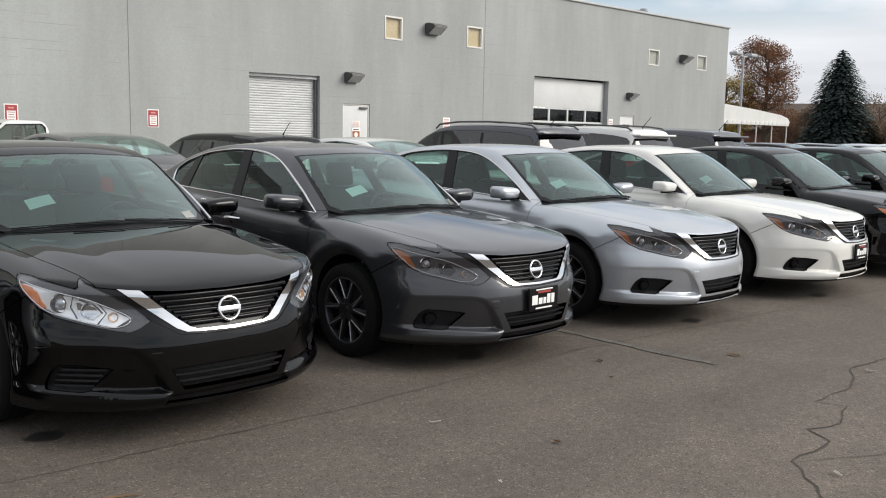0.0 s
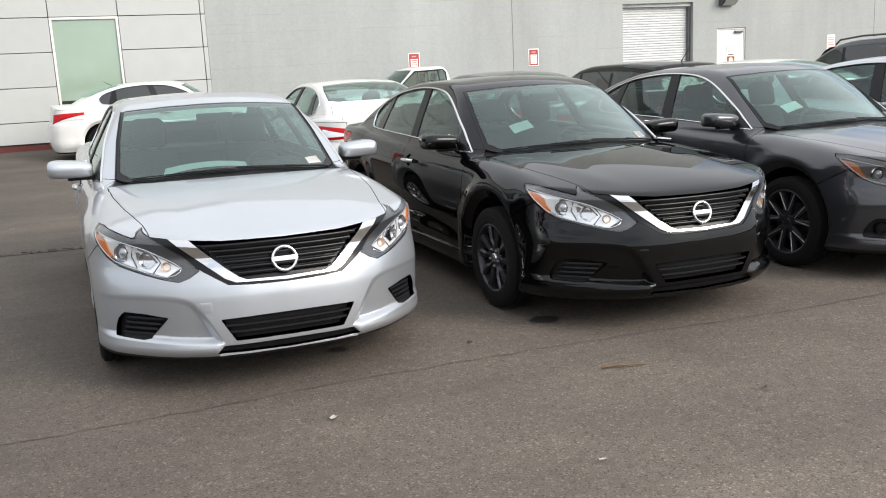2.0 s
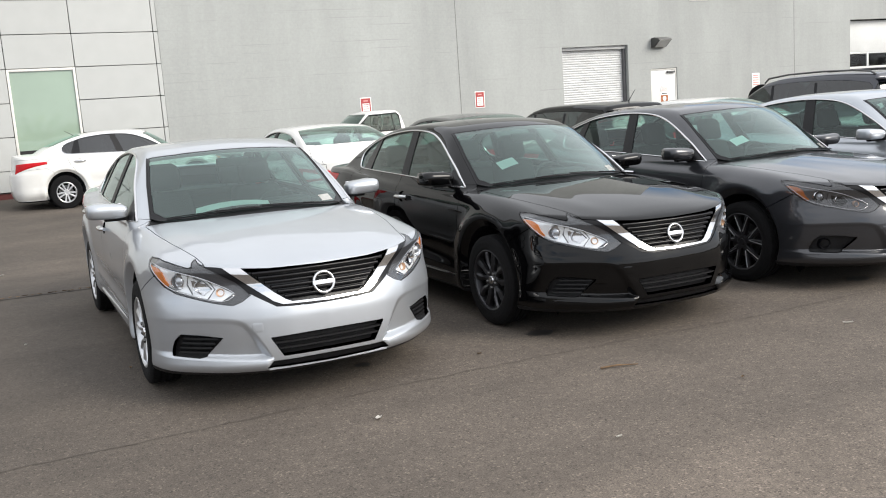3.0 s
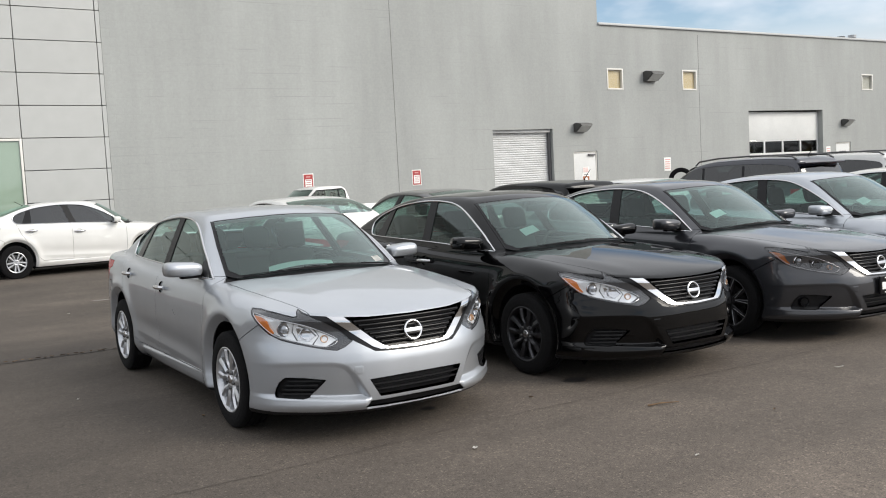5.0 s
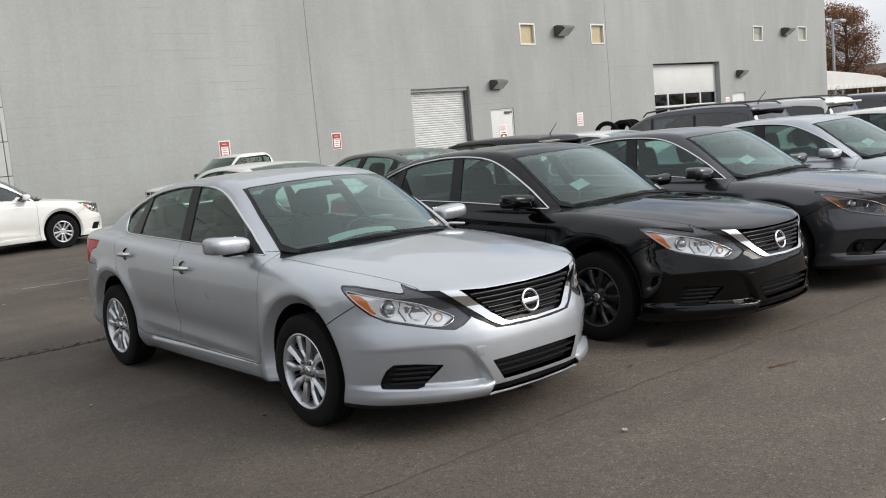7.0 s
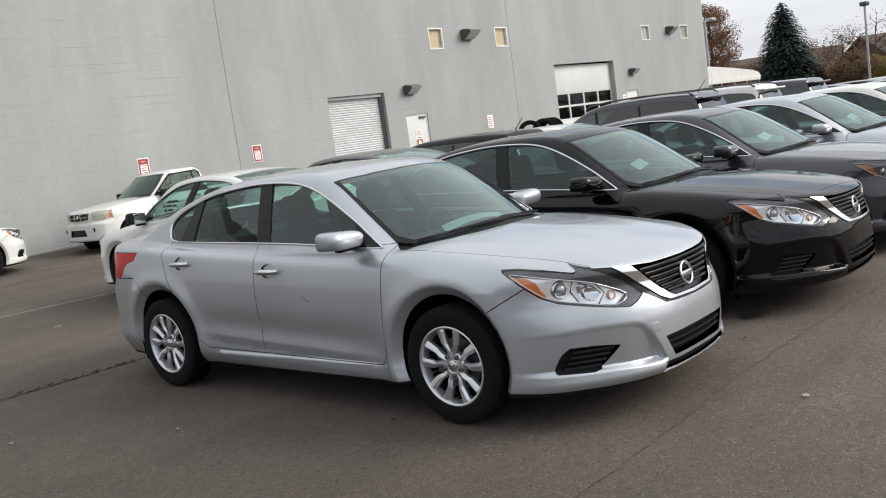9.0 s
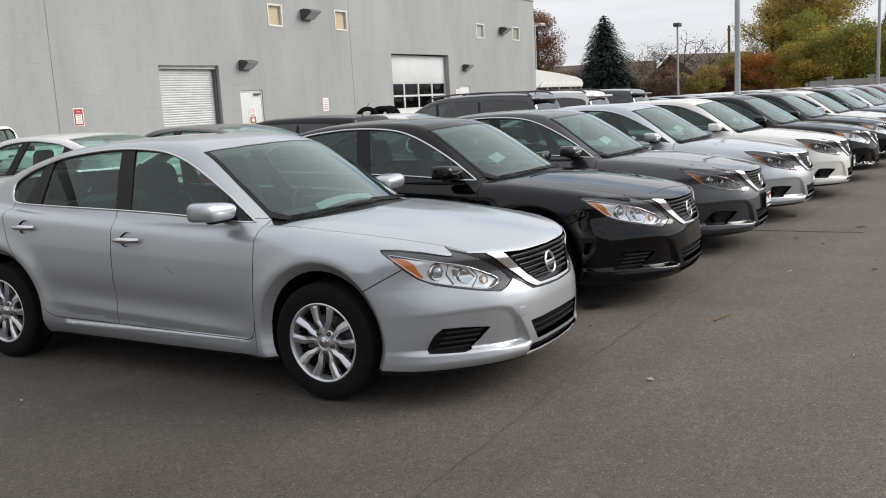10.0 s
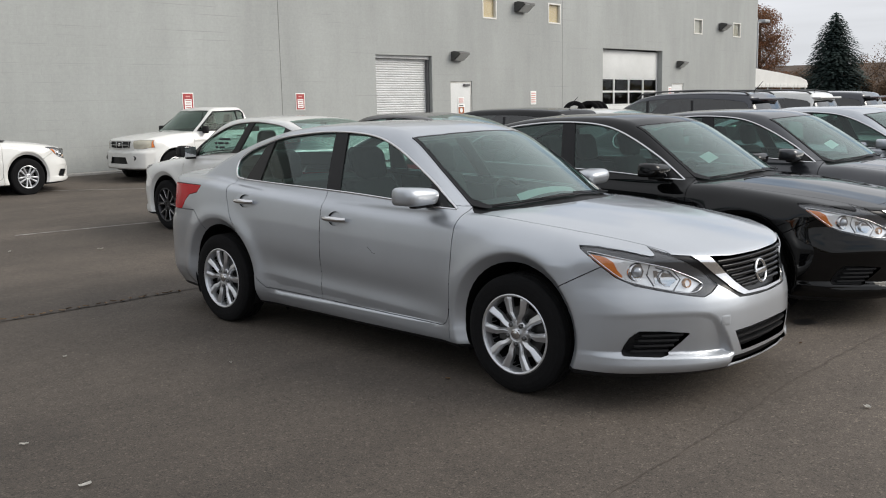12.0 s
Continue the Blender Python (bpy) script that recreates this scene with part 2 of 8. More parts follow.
def lathe(bm, profile, steps=32, axis=0, centre=(0, 0, 0)):
    """A surface of revolution. profile: (distance along the axis, radius)."""
    rings = []
    for d, r in profile:
        ring = []
        for i in range(steps):
            a = math.tau * i / steps
            u, v = r * math.cos(a), r * math.sin(a)
            p = ((d, u, v), (u, d, v), (u, v, d))[axis]
            ring.append(bm.verts.new(Vector(p) + Vector(centre)))
        rings.append(ring)
    fs = []
    for p, q in zip(rings, rings[1:]):
        for i in range(steps):
            j = (i + 1) % steps
            fs.append(bm.faces.new((p[i], p[j], q[j], q[i])))
    bmesh.ops.recalc_face_normals(bm, faces=fs)
    return bm


def tube(bm, pts, radius, steps=8, close=False, flat=1.0):
    """A round bar along points."""
    pts = [Vector(p) for p in pts]
    n = len(pts)
    rings = []
    for i, p in enumerate(pts):
        a = pts[(i - 1) % n] if (i or close) else p
        b = pts[(i + 1) % n] if (i < n - 1 or close) else p
        t = (b - a).normalized()
        u = t.cross(Vector((0, 0, 1)))
        if u.length < 1e-3:
            u = t.cross(Vector((0, 1, 0)))
        u.normalize()
        w = t.cross(u)
        r = radius[i] if isinstance(radius, (list, tuple)) else radius
        rings.append([bm.verts.new(p + r * (math.cos(k) * u + flat * math.sin(k) * w)) for k in [math.tau * j / steps for j in range(steps)]])
    fs = []
    for i in range(n if close else n - 1):
        p, q = rings[i], rings[(i + 1) % n]
        for j in range(steps):
            k = (j + 1) % steps
            fs.append(bm.faces.new((p[j], p[k], q[k], q[j])))
    if not close:
        fs += [bm.faces.new(rings[0][::-1]), bm.faces.new(rings[-1])]
    bmesh.ops.recalc_face_normals(bm, faces=fs)
    return bm


def moved(bm, m):
    bmesh.ops.transform(bm, matrix=m, verts=bm.verts)
    return bm


def empty(name, m, label, category, group=""):
    ob = new(name)
    ob.empty_display_size = 0.3
    ob.matrix_basis = m
    return tagged(ob, label, category, group)


# ---- smooth curves and rounded solids ----
def curve(*knots):
    """A smooth curve through knots (x, y), without overshoot; flat beyond its ends."""
    xs, ys = np.array([k[0] for k in knots], float), np.array([k[1] for k in knots], float)
    h, d = np.diff(xs), np.diff(ys) / np.diff(xs)
    m = np.zeros_like(xs)
    m[0], m[-1] = d[0], d[-1]
    for i in range(1, len(xs) - 1):
        if d[i - 1] * d[i] > 0:
            w1, w2 = 2 * h[i] + h[i - 1], h[i] + 2 * h[i - 1]
            m[i] = (w1 + w2) / (w1 / d[i - 1] + w2 / d[i])

    def f(x):
        x = np.clip(x, xs[0], xs[-1])
        i = np.clip(np.searchsorted(xs, x) - 1, 0, len(xs) - 2)
        t = (x - xs[i]) / h[i]
        return ((1 + 2 * t) * (1 - t) ** 2 * ys[i] + t * (1 - t) ** 2 * h[i] * m[i]
                + t * t * (3 - 2 * t) * ys[i + 1] + t * t * (t - 1) * h[i] * m[i + 1])
    return f


def smax(a, b, k):
    h = np.maximum(k - np.abs(a - b), 0) / k
    return np.maximum(a, b) + h * h * k / 4


def smin(a, b, k):
    return -smax(-a, -b, k)


def step(a, b, x):
    t = np.clip((x - a) / (b - a), 0, 1)
    return t * t * (3 - 2 * t)


def inside_by(outline, x, z):
    """How far (x, z) lies inside an outline; negative outside."""
    best, odd = np.full(x.shape, 9.0), np.zeros(x.shape, bool)
    for (ax, az), (bx, bz) in zip(outline, outline[1:] + outline[:1]):
        dx, dz = bx - ax, bz - az
        t = np.clip(((x - ax) * dx + (z - az) * dz) / (dx * dx + dz * dz), 0, 1)
        best = np.minimum(best, np.hypot(x - ax - t * dx, z - az - t * dz))
        if az != bz:
            odd ^= ((az > z) != (bz > z)) & (x < ax + (z - az) / (bz - az) * dx)
    return np.where(odd, best, -best)


def gradient(field, p, e=1e-3):
    g = np.stack([(field(*(p + d).T) - field(*(p - d).T)) for d in np.eye(3) * e], 1) / (2 * e)
    return g


def skin(field, lo, hi, h):
    """The half skin (x >= 0) of the solid field(x, y, z) < 0 as points and quads of about h metres."""
    nx, ny, nz = (int(math.ceil((b - a) / h)) + 2 for a, b in zip((0, lo[1], lo[2]), hi))
    X, Y, Z = (np.arange(nx) - 0.5) * h, lo[1] + np.arange(ny) * h, lo[2] + np.arange(nz) * h
    gx, gy, gz = np.meshgrid(X, Y, Z, indexing="ij")
    V = field(np.abs(gx), gy, gz)
    S = V < 0
    c = [S[i:nx - 1 + i, j:ny - 1 + j, k:nz - 1 + k] for i in (0, 1) for j in (0, 1) for k in (0, 1)]
    tot = sum(q.astype(int) for q in c)
    cells = np.argwhere((tot > 0) & (tot < 8))
    index = -np.ones((nx - 1, ny - 1, nz - 1), int)
    index[tuple(cells.T)] = np.arange(len(cells))
    acc, cnt = np.zeros((len(cells), 3)), np.zeros(len(cells))
    corner = [np.array(q) for q in ((0, 0, 0), (1, 0, 0), (0, 1, 0), (0, 0, 1), (1, 1, 0), (1, 0, 1), (0, 1, 1), (1, 1, 1))]
    for a in corner:
        for b in corner:
            if (b - a).sum() == 1 and (b - a).min() == 0:
                va, vb = V[tuple((cells + a).T)], V[tuple((cells + b).T)]
                hit = (va < 0) != (vb < 0)
                t = np.where(hit, va / np.where(hit, va - vb, 1), 0)
                acc += np.where(hit[:, None], cells + a + t[:, None] * (b - a), 0)
                cnt += hit
    P = acc / cnt[:, None]
    P = np.stack([(P[:, 0] - 0.5) * h, lo[1] + P[:, 1] * h, lo[2] + P[:, 2] * h], 1)
    mid = cells[:, 0] == 0
    P[mid, 0] = 0

    def f(x, y, z):
        return field(np.abs(x), y, z)
    for _ in range(5):
        g = gradient(f, P)
        P -= np.clip(f(*P.T) / np.maximum((g * g).sum(1), 0.05), -h, h)[:, None] * g
        P[mid, 0] = 0
    quads = []
    for ax in range(3):
        u, v = [(1, 2), (2, 0), (0, 1)][ax]
        A, B = [slice(None)] * 3, [slice(None)] * 3
        A[ax], B[ax] = slice(0, -1), slice(1, None)
        for cross, flip in ((S[tuple(A)] & ~S[tuple(B)], False), (~S[tuple(A)] & S[tuple(B)], True)):
            e = np.argwhere(cross)
            e = e[(e[:, u] > 0) & (e[:, v] > 0) & (e[:, u] < S.shape[u] - 1) & (e[:, v] < S.shape[v] - 1)]
            eu, ev = np.eye(3, dtype=int)[u], np.eye(3, dtype=int)[v]
            q = np.stack([index[tuple((e - eu - ev).T)], index[tuple((e - ev).T)], index[tuple(e.T)], index[tuple((e - eu).T)]], 1)
            quads.append(q[:, ::-1] if flip else q)
    quads = np.concatenate(quads)
    return P, quads[(quads >= 0).all(1)]


class Shell:
    """A half skin whose faces carry a tag; outlines can be cut into it."""

    def __init__(self, field, lo, hi, h):
        self.field = lambda x, y, z: field(np.abs(x), y, z)
        P, Q = skin(field, lo, hi, h)
        self.v = [tuple(p) for p in P]
        self.f = [[list(q), 0] for q in Q.tolist()]
        self.splits = {}

    def centre(self, ids):
        n = len(ids)
        return tuple(sum(self.v[i][k] for i in ids) / n for k in range(3))

    def cut(self, outline, proj, where, tag=None, only=(0,), closed=True):
        """Cuts the outline (2D points under proj) into the faces that carry one of the tags and satisfy where(x, y, z); inside, they take tag."""
        us, vs = [p[0] for p in outline], [p[1] for p in outline]
        u0, u1, v0, v1 = min(us), max(us), min(vs), max(vs)
        keep, work = [], []
        for f in self.f:
            ok = False
            if f[1] in only:
                c = self.centre(f[0])
                if where(*c):
                    q = [proj(*self.v[i]) for i in f[0]]
                    ok = max(p[0] for p in q) >= u0 and min(p[0] for p in q) <= u1 and max(p[1] for p in q) >= v0 and min(p[1] for p in q) <= v1
            (work if ok else keep).append(f)
        n = len(outline)
        for s in range(n if closed else n - 1):
            (ax, ay), (bx, by) = outline[s], outline[(s + 1) % n]
            dx, dy = bx - ax, by - ay
            ln = math.hypot(dx, dy)
            if ln < 1e-9:
                continue
            cache, out = {}, []
            for f in work:
                q = [proj(*self.v[i]) for i in f[0]]
                if max(p[0] for p in q) < min(ax, bx) or min(p[0] for p in q) > max(ax, bx) or max(p[1] for p in q) < min(ay, by) or min(p[1] for p in q) > max(ay, by):
                    out.append(f)
                    continue
                d = [((p[0] - ax) * dy - (p[1] - ay) * dx) / ln for p in q]
                d = [x if abs(x) > 1e-5 else 1e-5 for x in d]
                if min(d) > 0 or max(d) < 0:
                    out.append(f)
                    continue
                pos, neg = [], []
                m = len(d)
                for i in range(m):
                    j = (i + 1) % m
                    (pos if d[i] > 0 else neg).append(f[0][i])
                    if (d[i] > 0) != (d[j] > 0):
                        key = (min(f[0][i], f[0][j]), max(f[0][i], f[0][j]))
                        if key not in cache:
                            t = d[i] / (d[i] - d[j])
                            a, b = self.v[f[0][i]], self.v[f[0][j]]
                            self.v.append(tuple(a[k] + t * (b[k] - a[k]) for k in range(3)))
                            cache[key] = len(self.v) - 1
                            self.splits.setdefault(key, []).append(cache[key])
                        pos.append(cache[key])
                        neg.append(cache[key])
                out += [[g, f[1]] for g in (pos, neg) if len(g) > 2]
            for f in out:
                ids = f[0]
                if any((min(a, b), max(a, b)) in cache for a, b in zip(ids, ids[1:] + ids[:1])):
                    f[0] = []
                    for a, b in zip(ids, ids[1:] + ids[:1]):
                        f[0].append(a)
                        if (min(a, b), max(a, b)) in cache:
                            f[0].append(cache[(min(a, b), max(a, b))])
            work = out
        if tag is not None:
            for f in work:
                c = self.centre(f[0])
                x, y = proj(*c)
                inside = False
                for s in range(n):
                    (ax, ay), (bx, by) = outline[s], outline[(s + 1) % n]
                    if (ay > y) != (by > y) and x < ax + (y - ay) / (by - ay) * (bx - ax):
                        inside = not inside
                if inside:
                    f[1] = tag
        self.f = keep + work
        self.heal()

    def heal(self):
        """Gives every face the points that cuts have left on its edges, so that neighbours share them."""
        def along(a, b):
            on = self.splits.get((min(a, b), max(a, b)))
            if not on:
                return [a]
            pa = self.v[a]
            on = sorted(on, key=lambda i: sum((self.v[i][k] - pa[k]) ** 2 for k in range(3)))
            out, at = [], a
            for m in on + [b]:
                out += along(at, m)
                at = m
            return out
        for f in self.f:
            ids = f[0]
            f[0] = [i for k in range(len(ids)) for i in along(ids[k], ids[(k + 1) % len(ids)])]
        self.splits = {}

    def crease(self, outline, width, where):
        """Cuts three lines (the border of an outline in front view, and two inside it) so that the faces follow a crease there."""
        n = len(outline)
        area = sum(a[0] * b[1] - b[0] * a[1] for a, b in zip(outline, outline[1:] + outline[:1]))
        sg = 1 if area > 0 else -1
        first = len(self.v)
        for off in (0.0, width / 2, width):
            pts = []
            for i, (x, z) in enumerate(outline):
                (ax, az), (bx, bz) = outline[i - 1], outline[(i + 1) % n]
                d1, d2 = math.hypot(x - ax, z - az), math.hypot(bx - x, bz - z)
                nx, nz = -((z - az) / d1 + (bz - z) / d2), (x - ax) / d1 + (bx - x) / d2
                ln = math.hypot(nx, nz)
                k = off * sg * 2 / max(ln * ln, 1.0)
                pts.append((x + nx * k, z + nz * k))
            self.cut(pts, front_view, where)
        new = np.array(self.v[first:])
        for _ in range(6):
            f = self.field(*new.T)
            e = 1e-3
            g = (self.field(new[:, 0], new[:, 1] + e, new[:, 2]) - self.field(new[:, 0], new[:, 1] - e, new[:, 2])) / (2 * e)
            new[:, 1] -= np.where(np.abs(g) > 0.2, np.clip(f / np.where(np.abs(g) > 0.2, g, 1), -0.02, 0.02), 0)
        self.v[first:] = [tuple(p) for p in new]

    def etch(self, outline, proj, where, closed=True):
        """Cuts a line into the flank and lays its points back on the skin, so that a crease there stays crisp."""
        first = len(self.v)
        self.cut(outline, proj, where, closed=closed)
        new = np.array(self.v[first:])
        for _ in range(6):
            f, e = self.field(*new.T), 1e-3
            g = (self.field(new[:, 0] + e, new[:, 1], new[:, 2]) - self.field(new[:, 0] - e, new[:, 1], new[:, 2])) / (2 * e)
            new[:, 0] -= np.where(np.abs(g) > 0.2, np.clip(f / np.where(np.abs(g) > 0.2, g, 1), -0.02, 0.02), 0)
        self.v[first:] = [tuple(p) for p in new]

    def retag(self, only, rule):
        """rule(x, y, z) gives a new tag or None."""
        for f in self.f:
            if f[1] in only:
                t = rule(*self.centre(f[0]))
                if t is not None:
                    f[1] = t

    def panel(self, tags, side="both", gap=0.0028, flange=0.014, push=0.0, name="panel"):
        """The mesh of the faces with these tags: both sides joined, or the left (+x) or right (-x) one. gap: drawn back from its
        borders, with a turned-in edge. push: moved inwards."""
        faces = [f[0] for f in self.f if f[1] in tags]
        if not faces:
            return None
        ids = sorted({i for f in faces for i in f})
        at = {j: i for i, j in enumerate(ids)}
        P = np.array([self.v[i] for i in ids])
        F = [[at[i] for i in f] for f in faces]
        if side == "right":
            P = P * (-1, 1, 1)
            F = [f[::-1] for f in F]
        elif side == "both":
            n = len(P)
            to = [i if abs(P[i, 0]) < 1e-6 else n + i for i in range(n)]
            F = F + [[to[i] for i in f[::-1]] for f in F]
            P = np.concatenate([P, P * (-1, 1, 1)])
        N = gradient(self.field, P)
        N /= np.maximum(np.linalg.norm(N, axis=1), 1e-9)[:, None]
        P = P - push * N
        edges = {}
        for f in F:
            for i, a in enumerate(f):
                b = f[(i + 1) % len(f)]
                edges[(a, b)] = edges.get((a, b), 0) + 1
        border = [e for e in edges if (e[1], e[0]) not in edges]
        if gap or flange:
            T = np.zeros_like(P)
            for a, b in border:
                d = P[b] - P[a]
                t = np.cross((N[a] + N[b]) / 2, d)
                T[a] += t
                T[b] += t
            ln = np.linalg.norm(T, axis=1)
            T = T / np.maximum(ln, 1e-9)[:, None]
            P = P + gap * T * (ln > 1e-9)[:, None]
            if flange:
                rim = sorted({i for e in border for i in e})
                base = len(P)
                o1 = {i: base + k for k, i in enumerate(rim)}
                o2 = {i: base + len(rim) + k for k, i in enumerate(rim)}
                R = np.array(rim, int)
                if len(R):
                    P = np.concatenate([P, P[R], P[R] - flange * N[R]])
                    N = np.concatenate([N, -T[R], -T[R]])
                    F = F + [[o1[b], o1[a], o2[a], o2[b]] for a, b in border]
        me = bpy.data.meshes.new(name)
        me.from_pydata(P.tolist(), [], F)
        me.validate()
        me.shade_smooth()
        if len(me.vertices) == len(N):
            me.normals_split_custom_set_from_vertices(N.tolist())
        return me


def side_view(x, y, z):
    return y, z


def top_view(x, y, z):
    return x, y


def front_view(x, y, z):
    return x, z


def corner_view(x, y, z):
    return 0.9 - x - y, z


def smooth_line(pts, n=6, closed=False):
    """Points of a rounded line through 2D points."""
    out, m = [], len(pts)
    for i in range(m if closed else m - 1):
        p0, p1, p2, p3 = (pts[(i + k) % m] if closed else pts[min(max(i + k, 0), m - 1)] for k in (-1, 0, 1, 2))
        for j in range(n):
            t = j / n
            out.append(tuple(0.5 * (2 * b + (c - a) * t + (2 * a - 5 * b + 4 * c - d) * t * t + (3 * b - a - 3 * c + d) * t ** 3)
                             for a, b, c, d in zip(p0, p1, p2, p3)))
    if not closed:
        out.append(tuple(pts[-1]))
    return out


def ring(cx, cy, r, n=40):
    return [(cx + r * math.cos(math.tau * i / n), cy + r * math.sin(math.tau * i / n)) for i in range(n)]

# ---- the mid-size sedan ----
# the sunk facet beside the lower intake, in front view
FACET = smooth_line([(1.0, 0.520), (0.85, 0.528), (0.70, 0.538), (0.56, 0.534), (0.475, 0.512), (0.428, 0.462), (0.388, 0.395), (0.352, 0.325), (0.322, 0.274)], 3) + [(0.40, 0.272), (0.60, 0.284), (0.80, 0.290), (1.0, 0.290)]
# wheel openings in side view: along, up, radius
ARCHES = ((0.0, 0.356, 0.376), (2.765, 0.358, 0.382))


def tuck_line(y):
    """The height of the edge under which the doors turn in."""
    return 0.345 + 0.052 * (y - 0.5)


def sedan_field():
    plan_side = curve((-1.1, 0.905), (-0.3, 0.905), (0.0, 0.908), (0.6, 0.896), (1.5, 0.902), (2.4, 0.906), (2.8, 0.906), (3.2, 0.885), (3.6, 0.82), (3.9, 0.70))
    flank = curve((0.10, -0.10), (0.2, -0.026), (0.25, -0.010), (0.30, -0.008), (0.36, -0.011), (0.48, -0.006), (0.62, 0.0), (0.72, -0.003), (0.81, -0.012),
                  (0.9, -0.031), (0.95, -0.052), (1.0, -0.072), (1.1, -0.12), (1.3, -0.3))
    nose_plan = curve((0, 0), (0.2, 0.008), (0.35, 0.035), (0.5, 0.095), (0.6, 0.16), (0.7, 0.25), (0.8, 0.36), (0.85, 0.44), (0.9, 0.60), (0.94, 1.0))
    nose = curve((0.1, 0.14), (0.18, 0.07), (0.22, 0.03), (0.28, 0.008), (0.4, 0.0), (0.5, 0.003), (0.56, 0.013), (0.6, 0.026), (0.66, 0.050), (0.72, 0.062), (0.78, 0.060), (0.84, 0.085), (0.95, 0.3))
    tail_plan = curve((0, 3.84), (0.4, 3.81), (0.6, 3.75), (0.75, 3.64), (0.85, 3.47), (0.91, 3.2))
    tail = curve((0.1, -0.2), (0.25, -0.05), (0.4, 0.0), (0.6, 0.0), (0.72, -0.015), (0.8, -0.055), (0.95, -0.085), (1.08, -0.10), (1.13, -0.05))
    top = curve((-1.1, 0.74), (-0.98, 0.79), (-0.9, 0.825), (-0.8, 0.855), (-0.5, 0.915), (-0.2, 0.958), (0.1, 0.990), (0.3, 1.005), (0.6, 1.01), (1.0, 1.02),
                (2.0, 1.06), (2.6, 1.09), (3.0, 1.120), (3.4, 1.122), (3.75, 1.112), (3.9, 1.09))
    roof = curve((-0.2, 0.75), (0.0, 0.885), (0.19, 1.005), (0.4, 1.142), (0.65, 1.298), (0.87, 1.414), (1.05, 1.465), (1.3, 1.488), (1.6, 1.493), (2.0, 1.485), (2.3, 1.460),
                 (2.6, 1.402), (2.9, 1.312), (3.2, 1.182), (3.45, 0.99), (3.65, 0.70))

    def field(x, y, z):
        zz = z - 0.045 * np.clip(y - 0.6, -1.2, 2.6)
        w = plan_side(y) + flank(zz)
        doors = step(0.32, 0.85, y) * step(2.42, 2.0, y)
        w = w - 0.013 * np.exp(-((z - tuck_line(y) - 0.085) / 0.075) ** 2) * step(0.3, 0.9, y) * step(2.5, 1.9, y)
        w = w - np.minimum(0.32 * smax(tuck_line(y) - z, 0 * z, 0.010), 0.017) * doors * step(0.298, 0.316, z)
        shoulder = 0.915 + 0.052 * (y - 0.6)
        w = w + 0.0055 * np.exp(-np.abs(z - shoulder) / 0.035) * step(1.0, 2.0, y) * step(3.5, 3.2, y)
        for c, up_by, r in ARCHES:
            d = np.hypot(y - c, z - up_by)
            w = w + 0.018 * np.exp(-((d - r - 0.075) / 0.070) ** 2) * step(0.97, 0.82, z)
            w = w - np.minimum(0.75 * smax(r + 0.052 - d, 0 * d, 0.008), 0.042) * step(0.97, 0.85, z)
        crown = 0.085 * x * x
        ridge = 0.45 + 0.17 * (y + 0.9) / 1.2
        lift = 0.004 * np.exp(-((x - ridge) / 0.10) ** 2) * step(-0.95, -0.6, y) * step(0.4, 0.1, y)
        body = smax(x - w, z - top(y) + crown - lift, np.clip(0.10 - 0.02 * y, 0.05, 0.12))
        dent = 0.046 * step(0.0, 0.038, inside_by(FACET, x, z)) * step(0.95, 0.80, x) * np.clip((0.55 - z) / 0.24, 0.10, 1.0)
        dent = dent - 0.018 * np.exp(-((z - 0.242) / 0.034) ** 2) * step(0.325, 0.375, x) * step(0.97, 0.85, x)
        front = nose_plan(x) + nose(z) - 1.05 + dent - y
        body = smax(body, front, 0.045)
        body = smax(body, y - tail_plan(x) - tail(z), 0.07)
        body = smax(body, 0.185 - z, 0.03)
        fwd, aft = step(1.9, 1.1, y), step(1.4, 2.4, y)
        zr = roof(y - 0.44 * x * x * fwd + 0.12 * x * x * aft) - 0.10 * x * x
        wc = 0.822 - 0.50 * np.maximum(z - 1.0, -0.03) - 0.12 * (z - 1.0) ** 2 - 0.060 * step(2.0, 3.3, y) - 0.02 * step(1.0, 0.2, y)
        cabin = smax(x - wc, z - zr, 0.055)
        cabin = smax(cabin, 0.88 - z, 0.02)
        return smin(body, cabin, 0.022)
    return field


T_GLASS, T_PILLAR, T_WS, T_BL, T_HOOD, T_COWL, T_LAMP, T_BROW, T_AMBER, T_TAIL = range(1, 11)
T_GRILLE, T_INTAKE, T_SLIT, T_FOG, T_FDOOR, T_RDOOR, T_BUMPER, T_FENDER, T_TRUNK, T_RBUMPER, T_PAN, T_GONE, T_SILL, T_CHROME, T_MESH, T_GBLACK, T_RWIN, T_QWIN, T_DIV, T_SAIL, T_BEZEL, T_FCUP, T_RCUP, T_FRIT = range(11, 35)

DLO = smooth_line([(0.505, 0.981), (0.610, 1.056), (0.712, 1.126), (0.842, 1.201), (0.990, 1.275), (1.161, 1.345), (1.320, 1.389), (1.50, 1.412), (1.735, 1.422), (1.96, 1.415),
                   (2.28, 1.383), (2.50, 1.331), (2.64, 1.287), (2.732, 1.236), (2.762, 1.195), (2.752, 1.140), (2.70, 1.090), (2.60, 1.076)], 4)
belt = curve((0.505, 0.981), (0.8, 1.003), (1.07, 1.021), (1.28, 1.032), (1.6, 1.045), (2.1, 1.061), (2.6, 1.076))

WS_EDGE = [(0, 0.205), (0.3, 0.235), (0.5, 0.30), (0.635, 0.385), (0.69, 0.462), (0.645, 0.75), (0.582, 1.040), (0.4, 0.955), (0.2, 0.900), (0, 0.885)]
